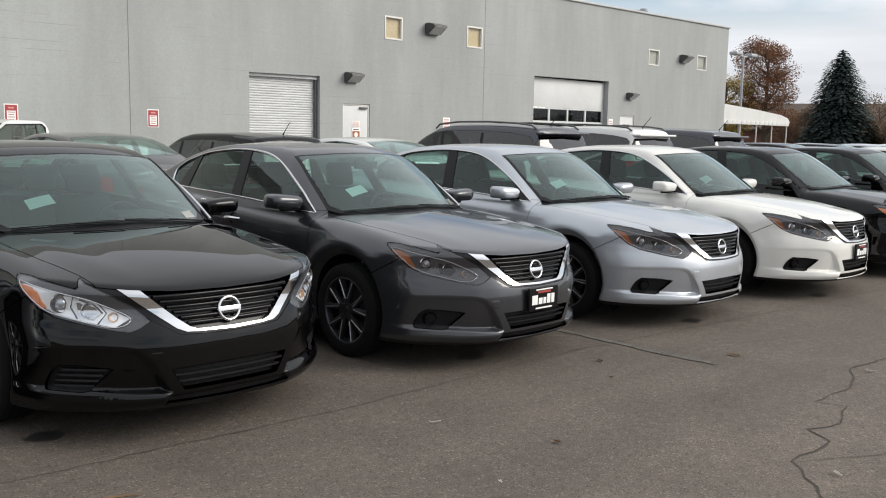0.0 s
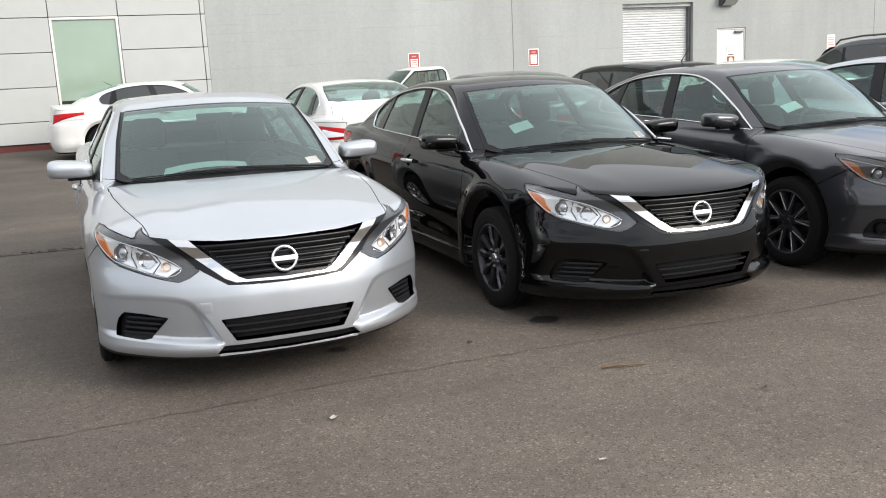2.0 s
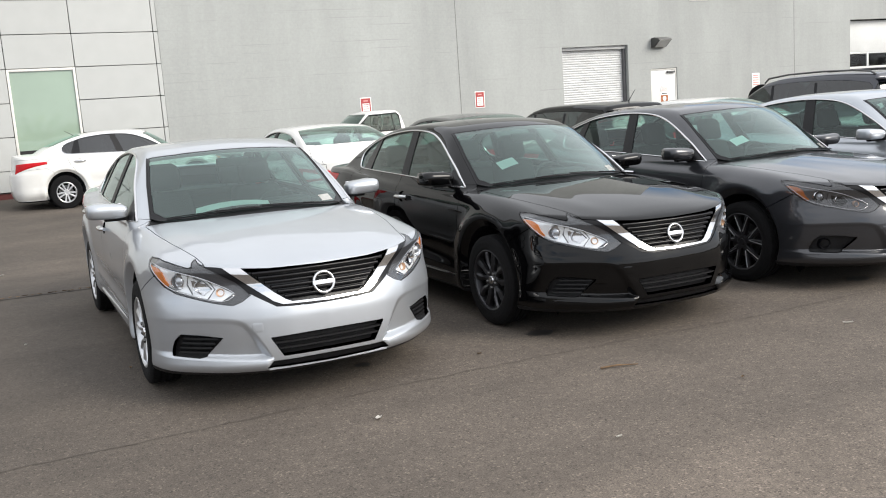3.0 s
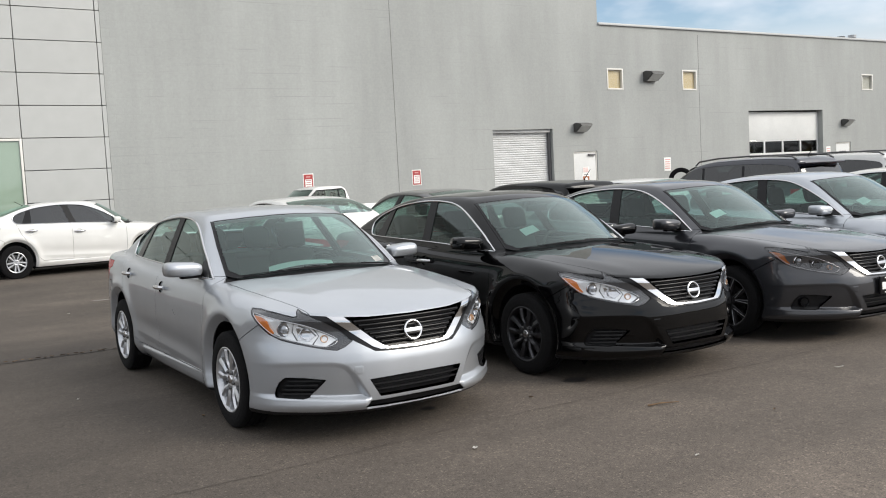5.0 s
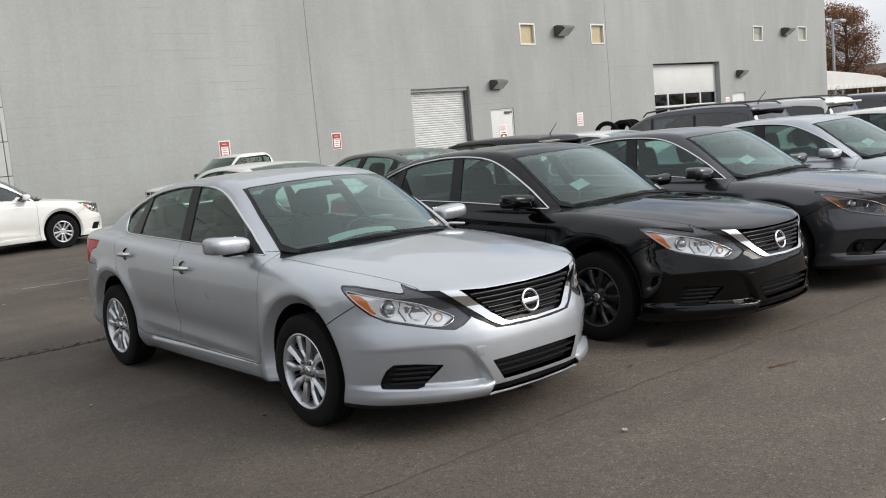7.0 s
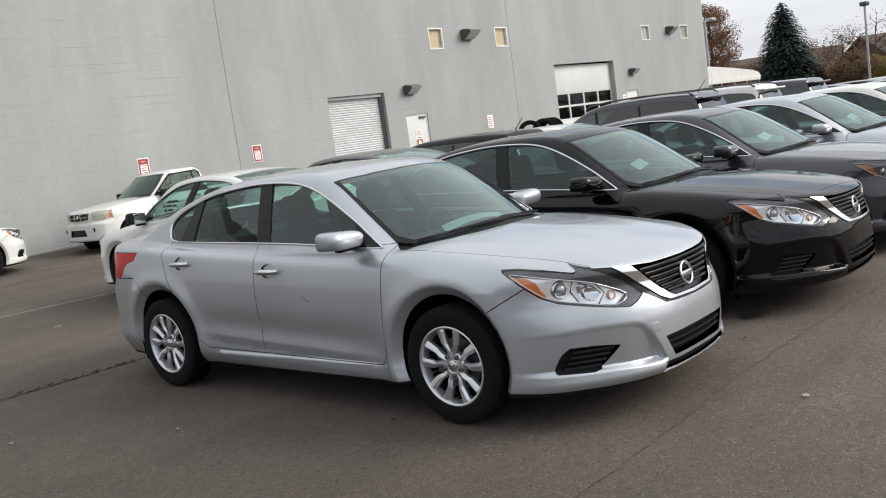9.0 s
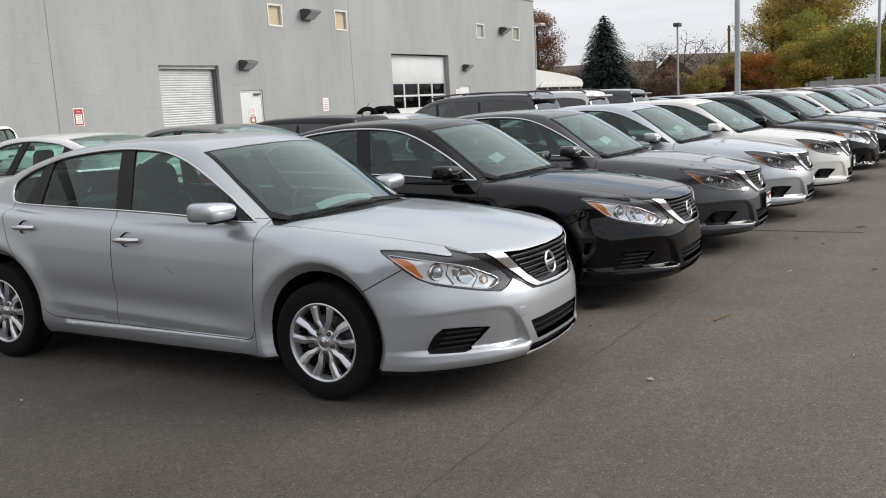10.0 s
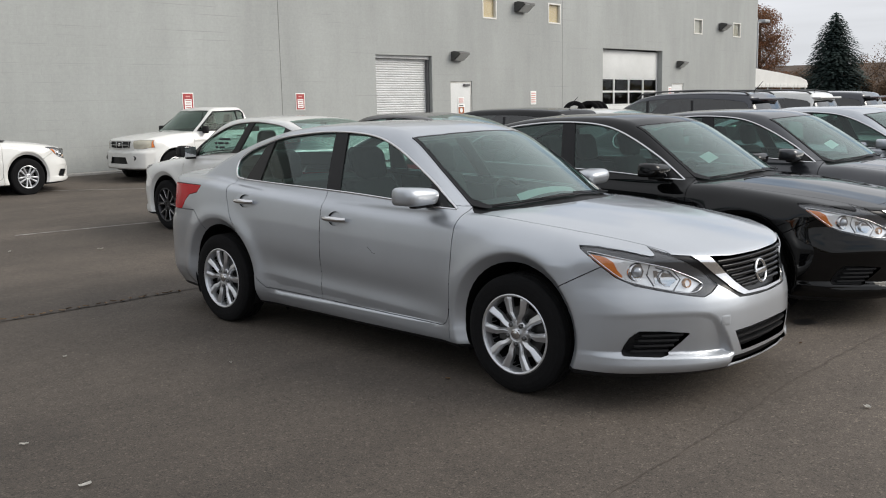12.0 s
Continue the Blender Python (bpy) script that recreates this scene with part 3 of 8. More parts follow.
# the glass inside the black border of the windshield
WS_CLEAR = [(0, 0.232), (0.3, 0.261), (0.485, 0.322), (0.605, 0.400), (0.658, 0.492), (0.622, 0.75), (0.564, 1.016), (0.4, 0.940), (0.2, 0.884), (0, 0.869)]


# the headlight's outline round the corner, and the bright part within it
LAMP_EDGE = [(0.450, 0.855), (0.56, 0.855), (0.71, 0.842), (0.86, 0.819), (0.935, 0.807), (0.952, 0.818), (0.922, 0.850), (1.06, 0.818), (1.18, 0.778), (1.314, 0.722), (1.432, 0.648),
             (1.375, 0.616), (1.31, 0.598), (1.20, 0.609), (0.995, 0.636), (0.80, 0.666), (0.67, 0.706), (0.56, 0.765), (0.495, 0.808), (0.448, 0.842)]
LAMP_BRIGHT = [(0.495, 0.834), (0.64, 0.815), (0.84, 0.783), (1.00, 0.757), (1.11, 0.731), (1.308, 0.664), (1.215, 0.622), (0.98, 0.650), (0.80, 0.679), (0.70, 0.705), (0.60, 0.755), (0.51, 0.812)]


def sedan_shell(h):
    s = Shell(sedan_field(), (0, -1.12, 0.10), (1.0, 3.95, 1.52), h)
    if h < 0.03:
        s.crease(FACET, 0.038, lambda x, y, z: y < -0.35)
    for c, z, r in ARCHES:
        if h < 0.03:
            for grow in (0.062, 0.052, 0.042):
                s.etch(ring(c, z, r + grow), side_view, lambda x, y, z: x > 0.5 and z < 0.9)
        s.cut(ring(c, z, r), side_view, lambda x, y, z: x > 0.5 and z < 0.85, T_GONE)
    if h < 0.03:
        for grow in (0.008, -0.008):
            s.etch([(y, tuck_line(y) + grow) for y in (0.46, 1.0, 1.6, 2.25)], side_view, lambda x, y, z: x > 0.6 and 0.2 < z < 0.6, False)
    s.cut(DLO + [(y, float(belt(y))) for y in (2.1, 1.6, 1.28, 1.07, 0.8)], side_view, lambda x, y, z: x > 0.35 and z > 0.9, T_GLASS)
    s.cut([(1.782, 1.5), (1.660, 1.5), (1.467, 0.95), (1.607, 0.95)], side_view, lambda x, y, z: x > 0.3, T_PILLAR, (T_GLASS,))
    s.cut([(2.445, 1.40), (2.398, 1.40), (2.400, 0.95), (2.644, 0.95)], side_view, lambda x, y, z: x > 0.3, T_PILLAR, (T_GLASS,))
    s.cut([(0.44, 0.9), (0.725, 0.9), (0.725, 1.15)], side_view, lambda x, y, z: x > 0.3, T_PILLAR, (T_GLASS,))
    s.retag((T_PILLAR,), lambda x, y, z: T_DIV if y > 2.2 else (T_SAIL if y < 1.0 else None))
    s.retag((T_GLASS,), lambda x, y, z: (T_QWIN if y > 2.49 - (z - 1.1) * 0.25 else T_RWIN) if y > 1.7 else None)
    s.cut(WS_EDGE, top_view,
          lambda x, y, z: z > 0.97 and y < 1.2, T_FRIT)
    s.cut(WS_CLEAR, top_view, lambda x, y, z: z > 0.97 and y < 1.2, T_WS, (T_FRIT,))
    s.cut([(0, 2.36), (0.3, 2.355), (0.50, 2.33), (0.56, 2.6), (0.60, 2.92), (0.5, 3.0), (0.25, 3.06), (0, 3.08)], top_view,
          lambda x, y, z: z > 1.05 and y > 2.2, T_BL)
    s.cut(LAMP_EDGE, corner_view, lambda x, y, z: y < -0.2 and x > 0.3 and z > 0.55, T_BROW)
    s.cut(LAMP_BRIGHT, corner_view, lambda x, y, z: True, T_LAMP, (T_BROW,))
    s.cut([(0.492, 0.827), (0.60, 0.811), (0.652, 0.786), (0.682, 0.742), (0.722, 0.712), (0.700, 0.686), (0.60, 0.732), (0.478, 0.805)], corner_view, lambda x, y, z: True, T_AMBER, (T_LAMP, T_BROW))
    s.cut(ring(0.822, 0.731, 0.050, 20), corner_view, lambda x, y, z: True, T_BEZEL, (T_LAMP,))
    s.cut([(0.93, 0.742), (1.06, 0.722), (1.12, 0.690), (1.06, 0.655), (0.95, 0.668)], corner_view, lambda x, y, z: True, T_BEZEL, (T_LAMP,))
    s.cut([(-0.1, 0.565), (0.15, 0.567), (0.29, 0.576), (0.40, 0.645), (0.52, 0.725), (0.625, 0.815), (0.5, 0.800), (0.3, 0.785), (0, 0.780), (-0.1, 0.780)], front_view,
          lambda x, y, z: y < -0.6, T_GRILLE)
    s.cut([(0.572, 0.83), (0.456, 0.732), (0.368, 0.658), (0.302, 0.604), (0.255, 0.583), (-0.1, 0.570), (-0.1, 0.586), (0.20, 0.592), (0.236, 0.608), (0.291, 0.650), (0.376, 0.728), (0.485, 0.83)], front_view,
          lambda x, y, z: y < -0.6, T_CHROME, (T_GRILLE,))
    s.retag((T_GRILLE,), lambda x, y, z: T_MESH if x < 0.233 + (z - 0.597) * 1.147 and z > 0.580 else T_GBLACK)
    s.cut([(-0.1, 0.292), (0.275, 0.292), (0.34, 0.403), (0.2, 0.408), (-0.1, 0.410)], front_view, lambda x, y, z: y < -0.8, T_INTAKE)
    s.cut([(-0.1, 0.222), (0.37, 0.228), (0.335, 0.265), (-0.1, 0.268)], front_view, lambda x, y, z: y < -0.7, T_SLIT)
    s.cut([(0.772, 0.432), (0.69, 0.430), (0.58, 0.414), (0.66, 0.308), (0.695, 0.300), (0.815, 0.308), (0.808, 0.36), (0.797, 0.400)], front_view, lambda x, y, z: y < -0.4, T_FOG)
    s.cut([(-0.1, -1.3), (0.62, -1.3), (0.62, -0.80), (0.637, -0.64), (0.70, -0.3), (0.735, 0.0), (0.748, 0.36), (0.66, 0.33), (0.5, 0.225), (0.25, 0.145), (-0.1, 0.12)],
          top_view, lambda x, y, z: z > 0.72 and y < 0.5, T_HOOD)
    s.cut([(-0.1, 0.0), (0.748, 0.2), (0.735, 0.40), (0.69, 0.46), (0.62, 0.385), (0.5, 0.31), (0.3, 0.245), (-0.1, 0.215)], top_view,
          lambda x, y, z: z > 0.93 and y < 0.6, T_COWL)
    s.cut([(3.02, 1.022), (3.35, 1.026), (3.7, 1.02), (3.7, 0.80), (3.42, 0.822), (3.30, 0.828), (3.235, 0.90), (3.18, 0.945), (3.07, 0.966)], side_view, lambda x, y, z: x > 0.60, T_TAIL)
    # door, sill and bumper seams
    s.cut([(0.452, 0.995), (0.450, 0.86), (0.462, 0.58), (0.468, 0.42), (0.476, 0.362), (0.492, 0.332), (0.515, 0.314), (0.55, 0.307), (1.0, 0.311), (1.622, 0.320), (1.616, 0.47), (1.607, 0.68), (1.607, 0.91), (1.62, 1.06)],
          side_view, lambda x, y, z: x > 0.6, T_FDOOR)
    s.cut([(1.622, 0.320), (2.225, 0.330), (2.30, 0.382), (2.37, 0.47), (2.44, 0.58), (2.534, 0.735), (2.62, 0.86), (2.66, 0.95), (2.70, 1.07), (2.66, 1.10), (1.62, 1.06), (1.607, 0.91),
           (1.607, 0.68), (1.616, 0.47)], side_view, lambda x, y, z: x > 0.6, T_RDOOR)
    if h < 0.03:
        for y, z, tags in ((1.465, 0.872, (T_FDOOR, T_FCUP)), (2.44, 0.934, (T_RDOOR, T_RCUP))):
            s.cut([(y + 0.060 * math.cos(a), z + 0.043 * math.sin(a)) for a in [math.tau * k / 20 for k in range(20)]], side_view, lambda x, y, z: x > 0.6, tags[1], tags[:1])
    s.cut([(-1.3, 0.95), (-0.54, 0.765), (-0.29, 0.632), (-0.2, 0.58), (-0.2, 0.19), (-1.3, 0.19)], side_view, lambda x, y, z: y < -0.1 and z < 0.9, T_BUMPER)
    s.retag((0,), lambda x, y, z: T_BUMPER if y < -0.75 and z < 0.75 and z > 0.2 else None)
    s.cut([(-1.2, 0.19), (0.46, 0.19), (0.47, 0.45), (0.452, 0.99), (0.30, 1.06), (-1.2, 1.06)], side_view, lambda x, y, z: x > 0.4 and y < 0.6, T_FENDER)
    s.cut([(2.98, 0.75), (3.10, 0.83), (4.0, 0.82), (4.0, 0.19), (2.9, 0.19)], side_view, lambda x, y, z: y > 2.85 and z < 0.9, T_RBUMPER)
    s.cut([(-0.1, 3.10), (0.6, 3.02), (0.66, 3.3), (0.62, 4.0), (-0.1, 4.0)], top_view, lambda x, y, z: z > 0.82, T_TRUNK)
    rest = (0, T_BUMPER, T_FENDER, T_RBUMPER, T_FDOOR, T_RDOOR)
    s.cut([(-0.1, 0.0), (1.1, 0.0), (1.1, 0.212), (-0.1, 0.212)], front_view, lambda x, y, z: y < -0.5 or y > 3.2, T_PAN, rest)
    s.cut([(-1.3, 0.0), (4.0, 0.0), (4.0, 0.212), (-1.3, 0.212)], side_view, lambda x, y, z: -0.5 <= y <= 3.2, T_PAN, rest)
    s.heal()
    return s


STORE = {}


def stored(key, make):
    """The mesh under this key, made once."""
    if key not in STORE:
        STORE[key] = make()
    return STORE[key]


def painted(ob, paint):
    ob.material_slots[0].link = "OBJECT"
    ob.material_slots[0].material = paint
    return ob


def surface(shell, axis, a, b):
    """Where the shell's skin lies: axis 0: x at (y, z) = (a, b); 1: the front's y at (x, z); 2: z at (x, y)."""
    lo, hi = ((0.2, 1.1), (0.0, -1.4), (0.6, 1.9))[axis]
    for _ in range(40):
        m = (lo + hi) / 2
        p = ((m, a, b), (a, m, b), (a, b, m))[axis]
        if shell.field(*(np.array([q]) for q in p))[0] < 0:
            lo = m
        else:
            hi = m
    return (lo + hi) / 2


def corner_point(shell, u, z):
    """The point of the front corner at corner_view (u, z), and the skin's normal there."""
    lo, hi = 0.2, 1.1
    for _ in range(40):
        m = (lo + hi) / 2
        if shell.field(np.array([m]), np.array([0.9 - m - u]), np.array([z]))[0] < 0:
            lo = m
        else:
            hi = m
    p = np.array([[lo, 0.9 - lo - u, z]])
    g = gradient(shell.field, p)[0]
    return Vector(p[0]), Vector(g).normalized()


def tyre_mesh(r, rim, w=0.21):
    bm = bmesh.new()
    h = w / 2
    lathe(bm, [(-h * 0.86, rim - 0.012), (-h * 0.93, rim + 0.004), (-h * 0.98, rim + 0.02), (-h, (r + rim) / 2), (-h * 0.96, r - 0.03), (-h * 0.86, r - 0.010), (-h * 0.78, r - 0.003), (-h * 0.45, r), (-h * 0.42, r - 0.008),
               (-h * 0.36, r - 0.008), (-h * 0.33, r), (-h * 0.04, r + 0.001), (-h * 0.03, r - 0.008), (h * 0.03, r - 0.008), (h * 0.04, r + 0.001), (h * 0.33, r), (h * 0.36, r - 0.008),
               (h * 0.42, r - 0.008), (h * 0.45, r), (h * 0.78, r - 0.003), (h * 0.86, r - 0.010), (h * 0.96, r - 0.03), (h, (r + rim) / 2), (h * 0.98, rim + 0.02), (h * 0.93, rim + 0.004), (h * 0.86, rim - 0.012)], 48)
    return mesh_of(bm, "tyre")


def spoke(bm, a, r0, r1, w0, w1, x0, x1, thick=0.02, skew=0.0):
    """A tapered, bevelled spoke at angle a, on the outer face."""
    c, s = math.cos(a), math.sin(a)
    vs = []
    for r, w, x, sk in ((r0, w0, x0, 0.0), (r1, w1, x1, skew)):
        for dx, ww in ((-thick, w), (-0.004, w), (0.0, w * 0.62)):
            for sg in (-1, 1):
                t = sg * ww / 2 + sk
                vs.append(bm.verts.new((x + dx, r * c - t * s, r * s + t * c)))
    a0, b0 = vs[:6], vs[6:]
    order = [0, 2, 4, 5, 3, 1]
    fs = [bm.faces.new([a0[order[i]], a0[order[(i + 1) % 6]], b0[order[(i + 1) % 6]], b0[order[i]]]) for i in range(6)]
    fs += [bm.faces.new([a0[i] for i in order]), bm.faces.new([b0[i] for i in order[::-1]])]
    bmesh.ops.recalc_face_normals(bm, faces=fs)


def bent_spoke(bm, a, d, rim):
    """One of a pair of wheel-cover spokes: it leaves the hub beside its twin, bends outwards and widens to the rim. d: which of the two."""
    c, s = math.cos(a), math.sin(a)
    rows = []
    for r, t, w, x in ((0.052, 0.015, 0.015, 0.076), (0.084, 0.021, 0.0165, 0.083), (0.100, 0.029, 0.018, 0.087), (0.120, 0.042, 0.020, 0.089), (rim - 0.03, 0.056, 0.026, 0.093), (rim - 0.009, 0.060, 0.030, 0.090)):
        row = []
        for u, dx in ((-1.0, -0.034), (-1.0, -0.014), (-0.55, -0.001), (-0.30, 0.0), (0.95, -0.011), (1.0, -0.034)):
            tt = d * (t + u * w)
            row.append(bm.verts.new((x + dx, r * c - tt * s, r * s + tt * c)))
        rows.append(row)
    fs = []
    for p, q in zip(rows, rows[1:]):
        fs += [bm.faces.new((p[i], p[i + 1], q[i + 1], q[i])) for i in range(5)]
    fs += [bm.faces.new(rows[0]), bm.faces.new(rows[-1])]
    bmesh.ops.recalc_face_normals(bm, faces=fs)


def rim_mesh(style, rim):
    """A wheel's rim; its outer face looks to +x."""
    bm = bmesh.new()
    lathe(bm, [(0.085, rim - 0.014), (0.095, rim - 0.010), (0.100, rim - 0.002), (0.096, rim + 0.008), (0.088, rim + 0.010)], 48)
    lathe(bm, [(0.086, rim - 0.013), (0.06, rim - 0.020), (0.045, rim - 0.022), (0.0, rim - 0.026)], 48)
    if style == "paired":
        lathe(bm, [(0.040, 0.078), (0.064, 0.076), (0.074, 0.068), (0.076, 0.046), (0.074, 0.040), (0.074, 0.0001)], 40)
        for k in range(5):
            for d in (-1, 1):
                bent_spoke(bm, math.tau * (k + 0.25) / 5, d, rim)
    elif style == "turbine":
        lathe(bm, [(0.050, 0.060), (0.076, 0.056), (0.080, 0.045), (0.076, 0.030), (0.080, 0.026), (0.081, 0.0001)], 32)
        for k in range(10):
            a = math.tau * k / 10
            spoke(bm, a, 0.05, rim - 0.012, 0.026, 0.034, 0.078, 0.086, 0.03, 0.018 if k % 2 else -0.018)
    else:
        lathe(bm, [(0.050, 0.065), (0.078, 0.060), (0.084, 0.045), (0.080, 0.028), (0.083, 0.024), (0.084, 0.0001)], 32)
        for k in range(5):
            a = math.tau * (k + 0.25) / 5
            for d in (-1, 1):
                spoke(bm, a + d * 0.13, 0.05, rim - 0.010, 0.034, 0.040, 0.082, 0.090, 0.035, d * 0.034)
    for k in range(5 if style != "paired" else 0):
        a = math.tau * (k + 0.75) / 5
        lathe(bm, [(0.078, 0.0095), (0.088, 0.0085), (0.090, 0.0001)], 8, centre=(0, 0.042 * math.cos(a), 0.042 * math.sin(a)))
    return mesh_of(bm, "rim")


def disc_mesh():
    bm = bmesh.new()
    lathe(bm, [(0.0, 0.145), (0.012, 0.145), (0.012, 0.08), (0.04, 0.075), (0.04, 0.0001)], 32)
    box(bm, (0.0, -0.15, -0.06), (0.035, -0.09, 0.06), 0.008)
    return mesh_of(bm, "disc")


def wheel(car, x, y, r, rim, style, mat, lod=0, side=1):
    w = part("wheel", stored(("tyre", r, rim), lambda: tyre_mesh(r, rim)), RUBBER, car)
    w.matrix_basis = pose(x, y, r) @ (Matrix.Identity(4) if side > 0 else pose(0, 0, 0, 0, 0, 180))
    me = stored(("rim", style, rim, mat.name), lambda: rim_mesh(style, rim))
    part("rim", me, mat, w)
    part("wheel_well", stored(("barrel", rim), lambda: finish(lathe(bmesh.new(), [(0.045, rim - 0.022), (-0.04, rim - 0.03), (-0.05, rim - 0.05), (-0.05, 0.0001)], 40))), RUBBER, w)
    if not lod:
        part("brake_disc", stored("disc", disc_mesh), STEEL, w)
        if style == "paired":
            part("hub_cap", stored("cap", lambda: finish(lathe(bmesh.new(), [(0.070, 0.031), (0.084, 0.030), (0.087, 0.026), (0.086, 0.018), (0.088, 0.014), (0.089, 0.0001)], 24))), CHROME, w)
            for k in range(5):
                nut = part("lug_nut", stored("nut", lambda: finish(lathe(bmesh.new(), [(0.070, 0.0135), (0.086, 0.012), (0.091, 0.007), (0.091, 0.0001)], 10), 40)), STEEL, w)
                a = math.tau * (k + 0.75) / 5
                nut.location = (0, 0.058 * math.cos(a), 0.058 * math.sin(a))
        if style == "machined":
            bm = bmesh.new()
            for k in range(5):
                a = math.tau * (k + 0.25) / 5
                for d in (-1, 1):
                    spoke(bm, a + d * 0.13, 0.085, rim - 0.012, 0.008, 0.010, 0.0875, 0.0925, 0.004, d * 0.046)
            me = stored(("edge", rim), lambda: mesh_of(bm, "spoke_edge"))
            part("spoke_edge", me, ALLOY, w)
    return w


def mirror_mesh():
    """A mirror housing: blunt at its outer end, drawn in towards the door, with a ridge along its face and a flat back."""
    bm = bmesh.new()
    bmesh.ops.create_uvsphere(bm, u_segments=36, v_segments=24, radius=1)
    for v in bm.verts:
        c = [math.copysign(abs(q) ** 0.50, q) for q in v.co]
        x, y, z = c[0] * 0.128, c[1] * 0.098, c[2] * 0.061
        t = (x + 0.128) / 0.256
        z *= 0.80 + 0.24 * t - 0.10 * t * t
        z += 0.012 * t - 0.006
        y *= 0.80 + 0.26 * t
        if y < 0:
            y -= 0.016 * max(0.0, 1 - abs(z - 0.012) / 0.05)
        if z < -0.040:
            z = -0.040 + (z + 0.040) * 0.45
        if y > 0.042:
            y = 0.042 + (y - 0.042) * 0.10
        v.co = (x, y + 0.10 * x, z)
    return mesh_of(bm, "mirror_shell")


def slab_mesh(lo, hi, bevel, seg=3):
    bm = slab(lo, hi, bevel, seg)
    me = mesh_of(bm, "block")
    me.shade_smooth()
    me.set_sharp_from_angle(angle=radians(50))
    return me


def seat(car, x, y, name="front_seat"):
    s = part(name, stored("cushion", lambda: slab_mesh((-0.25, -0.27, 0.28), (0.25, 0.27, 0.50), 0.06)), CLOTH, car)
    s.location = (x, y, 0)

    def back():
        bm = slab((-0.25, -0.06, 0.0), (0.25, 0.08, 0.67), 0.055, 3)
        for v in bm.verts:
            v.co.x *= 1 - 0.18 * max(0, v.co.z - 0.25) / 0.35
            v.co.y += 0.30 * v.co.z
        return finish(bm)

    def head():
        bm = slab((-0.138, -0.045, 0.68), (0.138, 0.055, 0.915), 0.05, 4)
        for v in bm.verts:
            k = max(0.0, (v.co.z - 0.70) / 0.215)
            v.co.z -= 0.050 * (v.co.x / 0.138) ** 2 * k
            v.co.x *= 0.90 + 0.16 * k - 0.16 * k ** 3
            v.co.y += 0.26 * v.co.z
        for sx in (-0.06, 0.06):
            tube(bm, [(sx, 0.175, 0.62), (sx, 0.19, 0.73)], 0.007, 6)
        return finish(bm)
    for nm, mk in (("backrest", back), ("headrest", head)):
        p = part(nm, stored(nm, mk), CLOTH, s)
        p.location = (0, 0.24, 0.42)
    return s


def finish(bm, angle=50):
    me = mesh_of(bm, "shape")
    me.shade_smooth()
    me.set_sharp_from_angle(angle=radians(angle))
    return me


def dash_mesh():
    bm = extrude(bmesh.new(), [(0.30, 0.93), (0.62, 0.985), (0.80, 0.97), (0.93, 0.90), (0.95, 0.78), (0.90, 0.60), (0.55, 0.5), (0.35, 0.6)], 0, -0.72, 0.72)
    bmesh.ops.bevel(bm, geom=list(bm.edges), offset=0.02, segments=2, affect="EDGES")
    box(bm, (0.20, 0.72, 0.95), (0.55, 0.93, 1.03), 0.03)
    return finish(bm)


def ring_mesh(r, t, steps=40, turn=(0, 0, 0)):
    bm = bmesh.new()
    tube(bm, [(r * math.cos(a), 0, r * math.sin(a)) for a in [math.tau * i / steps for i in range(steps)]], t, 8, True)
    return moved(bm, pose(0, 0, 0, *turn))


def bar_along(shell, z, half, depth, height, inset=0.0, n=14, drop=0.0):
    """A grille bar that follows the nose from side to side at height z."""
    bm = bmesh.new()
    rows = []
    for i in range(n + 1):
        x = -half + 2 * half * i / n
        zz = z + drop * x * x
        y = surface(shell, 1, abs(x), zz) + inset
        rows.append([bm.verts.new(p) for p in ((x, y, zz + height * 0.35), (x, y + 0.004, zz + height * 0.5), (x, y + depth, zz + height * 0.5), (x, y + depth, zz - height * 0.5), (x, y + 0.004, zz - height * 0.5), (x, y, zz - height * 0.35))])
    fs = []
    for p, q in zip(rows, rows[1:]):
        for j in range(6):
            fs.append(bm.faces.new((p[j], p[(j + 1) % 6], q[(j + 1) % 6], q[j])))
    fs += [bm.faces.new(rows[0]), bm.faces.new(rows[-1][::-1])]
    bmesh.ops.recalc_face_normals(bm, faces=fs)
    return finish(bm, 60)


def lamp_line(shell, pts, radius, sink, sg, closed=False):
    """A thin rim inside the headlight along points given round the corner."""
    at = [corner_point(shell, u, z) for u, z in pts]
    bm = bmesh.new()
    tube(bm, [(sg * (p.x - n.x * sink), p.y - n.y * sink, p.z - n.z * sink) for p, n in at], radius, 6, closed)
    return finish(bm, 80)


def skin_plate(shell, x, z, half_x, half_z):
    """A small rounded cover that lies just proud of the bumper."""
    bm = bmesh.new()
    n = 20
    rings = []
    for k, lift in ((1.0, -0.004), (1.0, 0.0005), (0.92, 0.0010), (0.45, 0.0010)):
        row = []
        for i in range(n):
            a = math.tau * i / n
            px = x + half_x * k * math.copysign(abs(math.cos(a)) ** 0.4, math.cos(a))
            pz = z + half_z * k * math.copysign(abs(math.sin(a)) ** 0.4, math.sin(a))
            row.append(bm.verts.new((px, surface(shell, 1, abs(px), pz) - lift, pz)))
        rings.append(row)
    fs = [bm.faces.new((p[i], p[(i + 1) % n], q[(i + 1) % n], q[i])) for p, q in zip(rings, rings[1:]) for i in range(n)]
    fs.append(bm.faces.new(rings[-1]))
    bmesh.ops.recalc_face_normals(bm, faces=fs)
    return finish(bm, 40)


def trim_line(shell, pts, radius, sg, off=0.003):
    bm = bmesh.new()
    tube(bm, [(sg * (surface(shell, 0, y, z) + off), y, z) for y, z in pts], radius, 6, False)
    return finish(bm, 80)


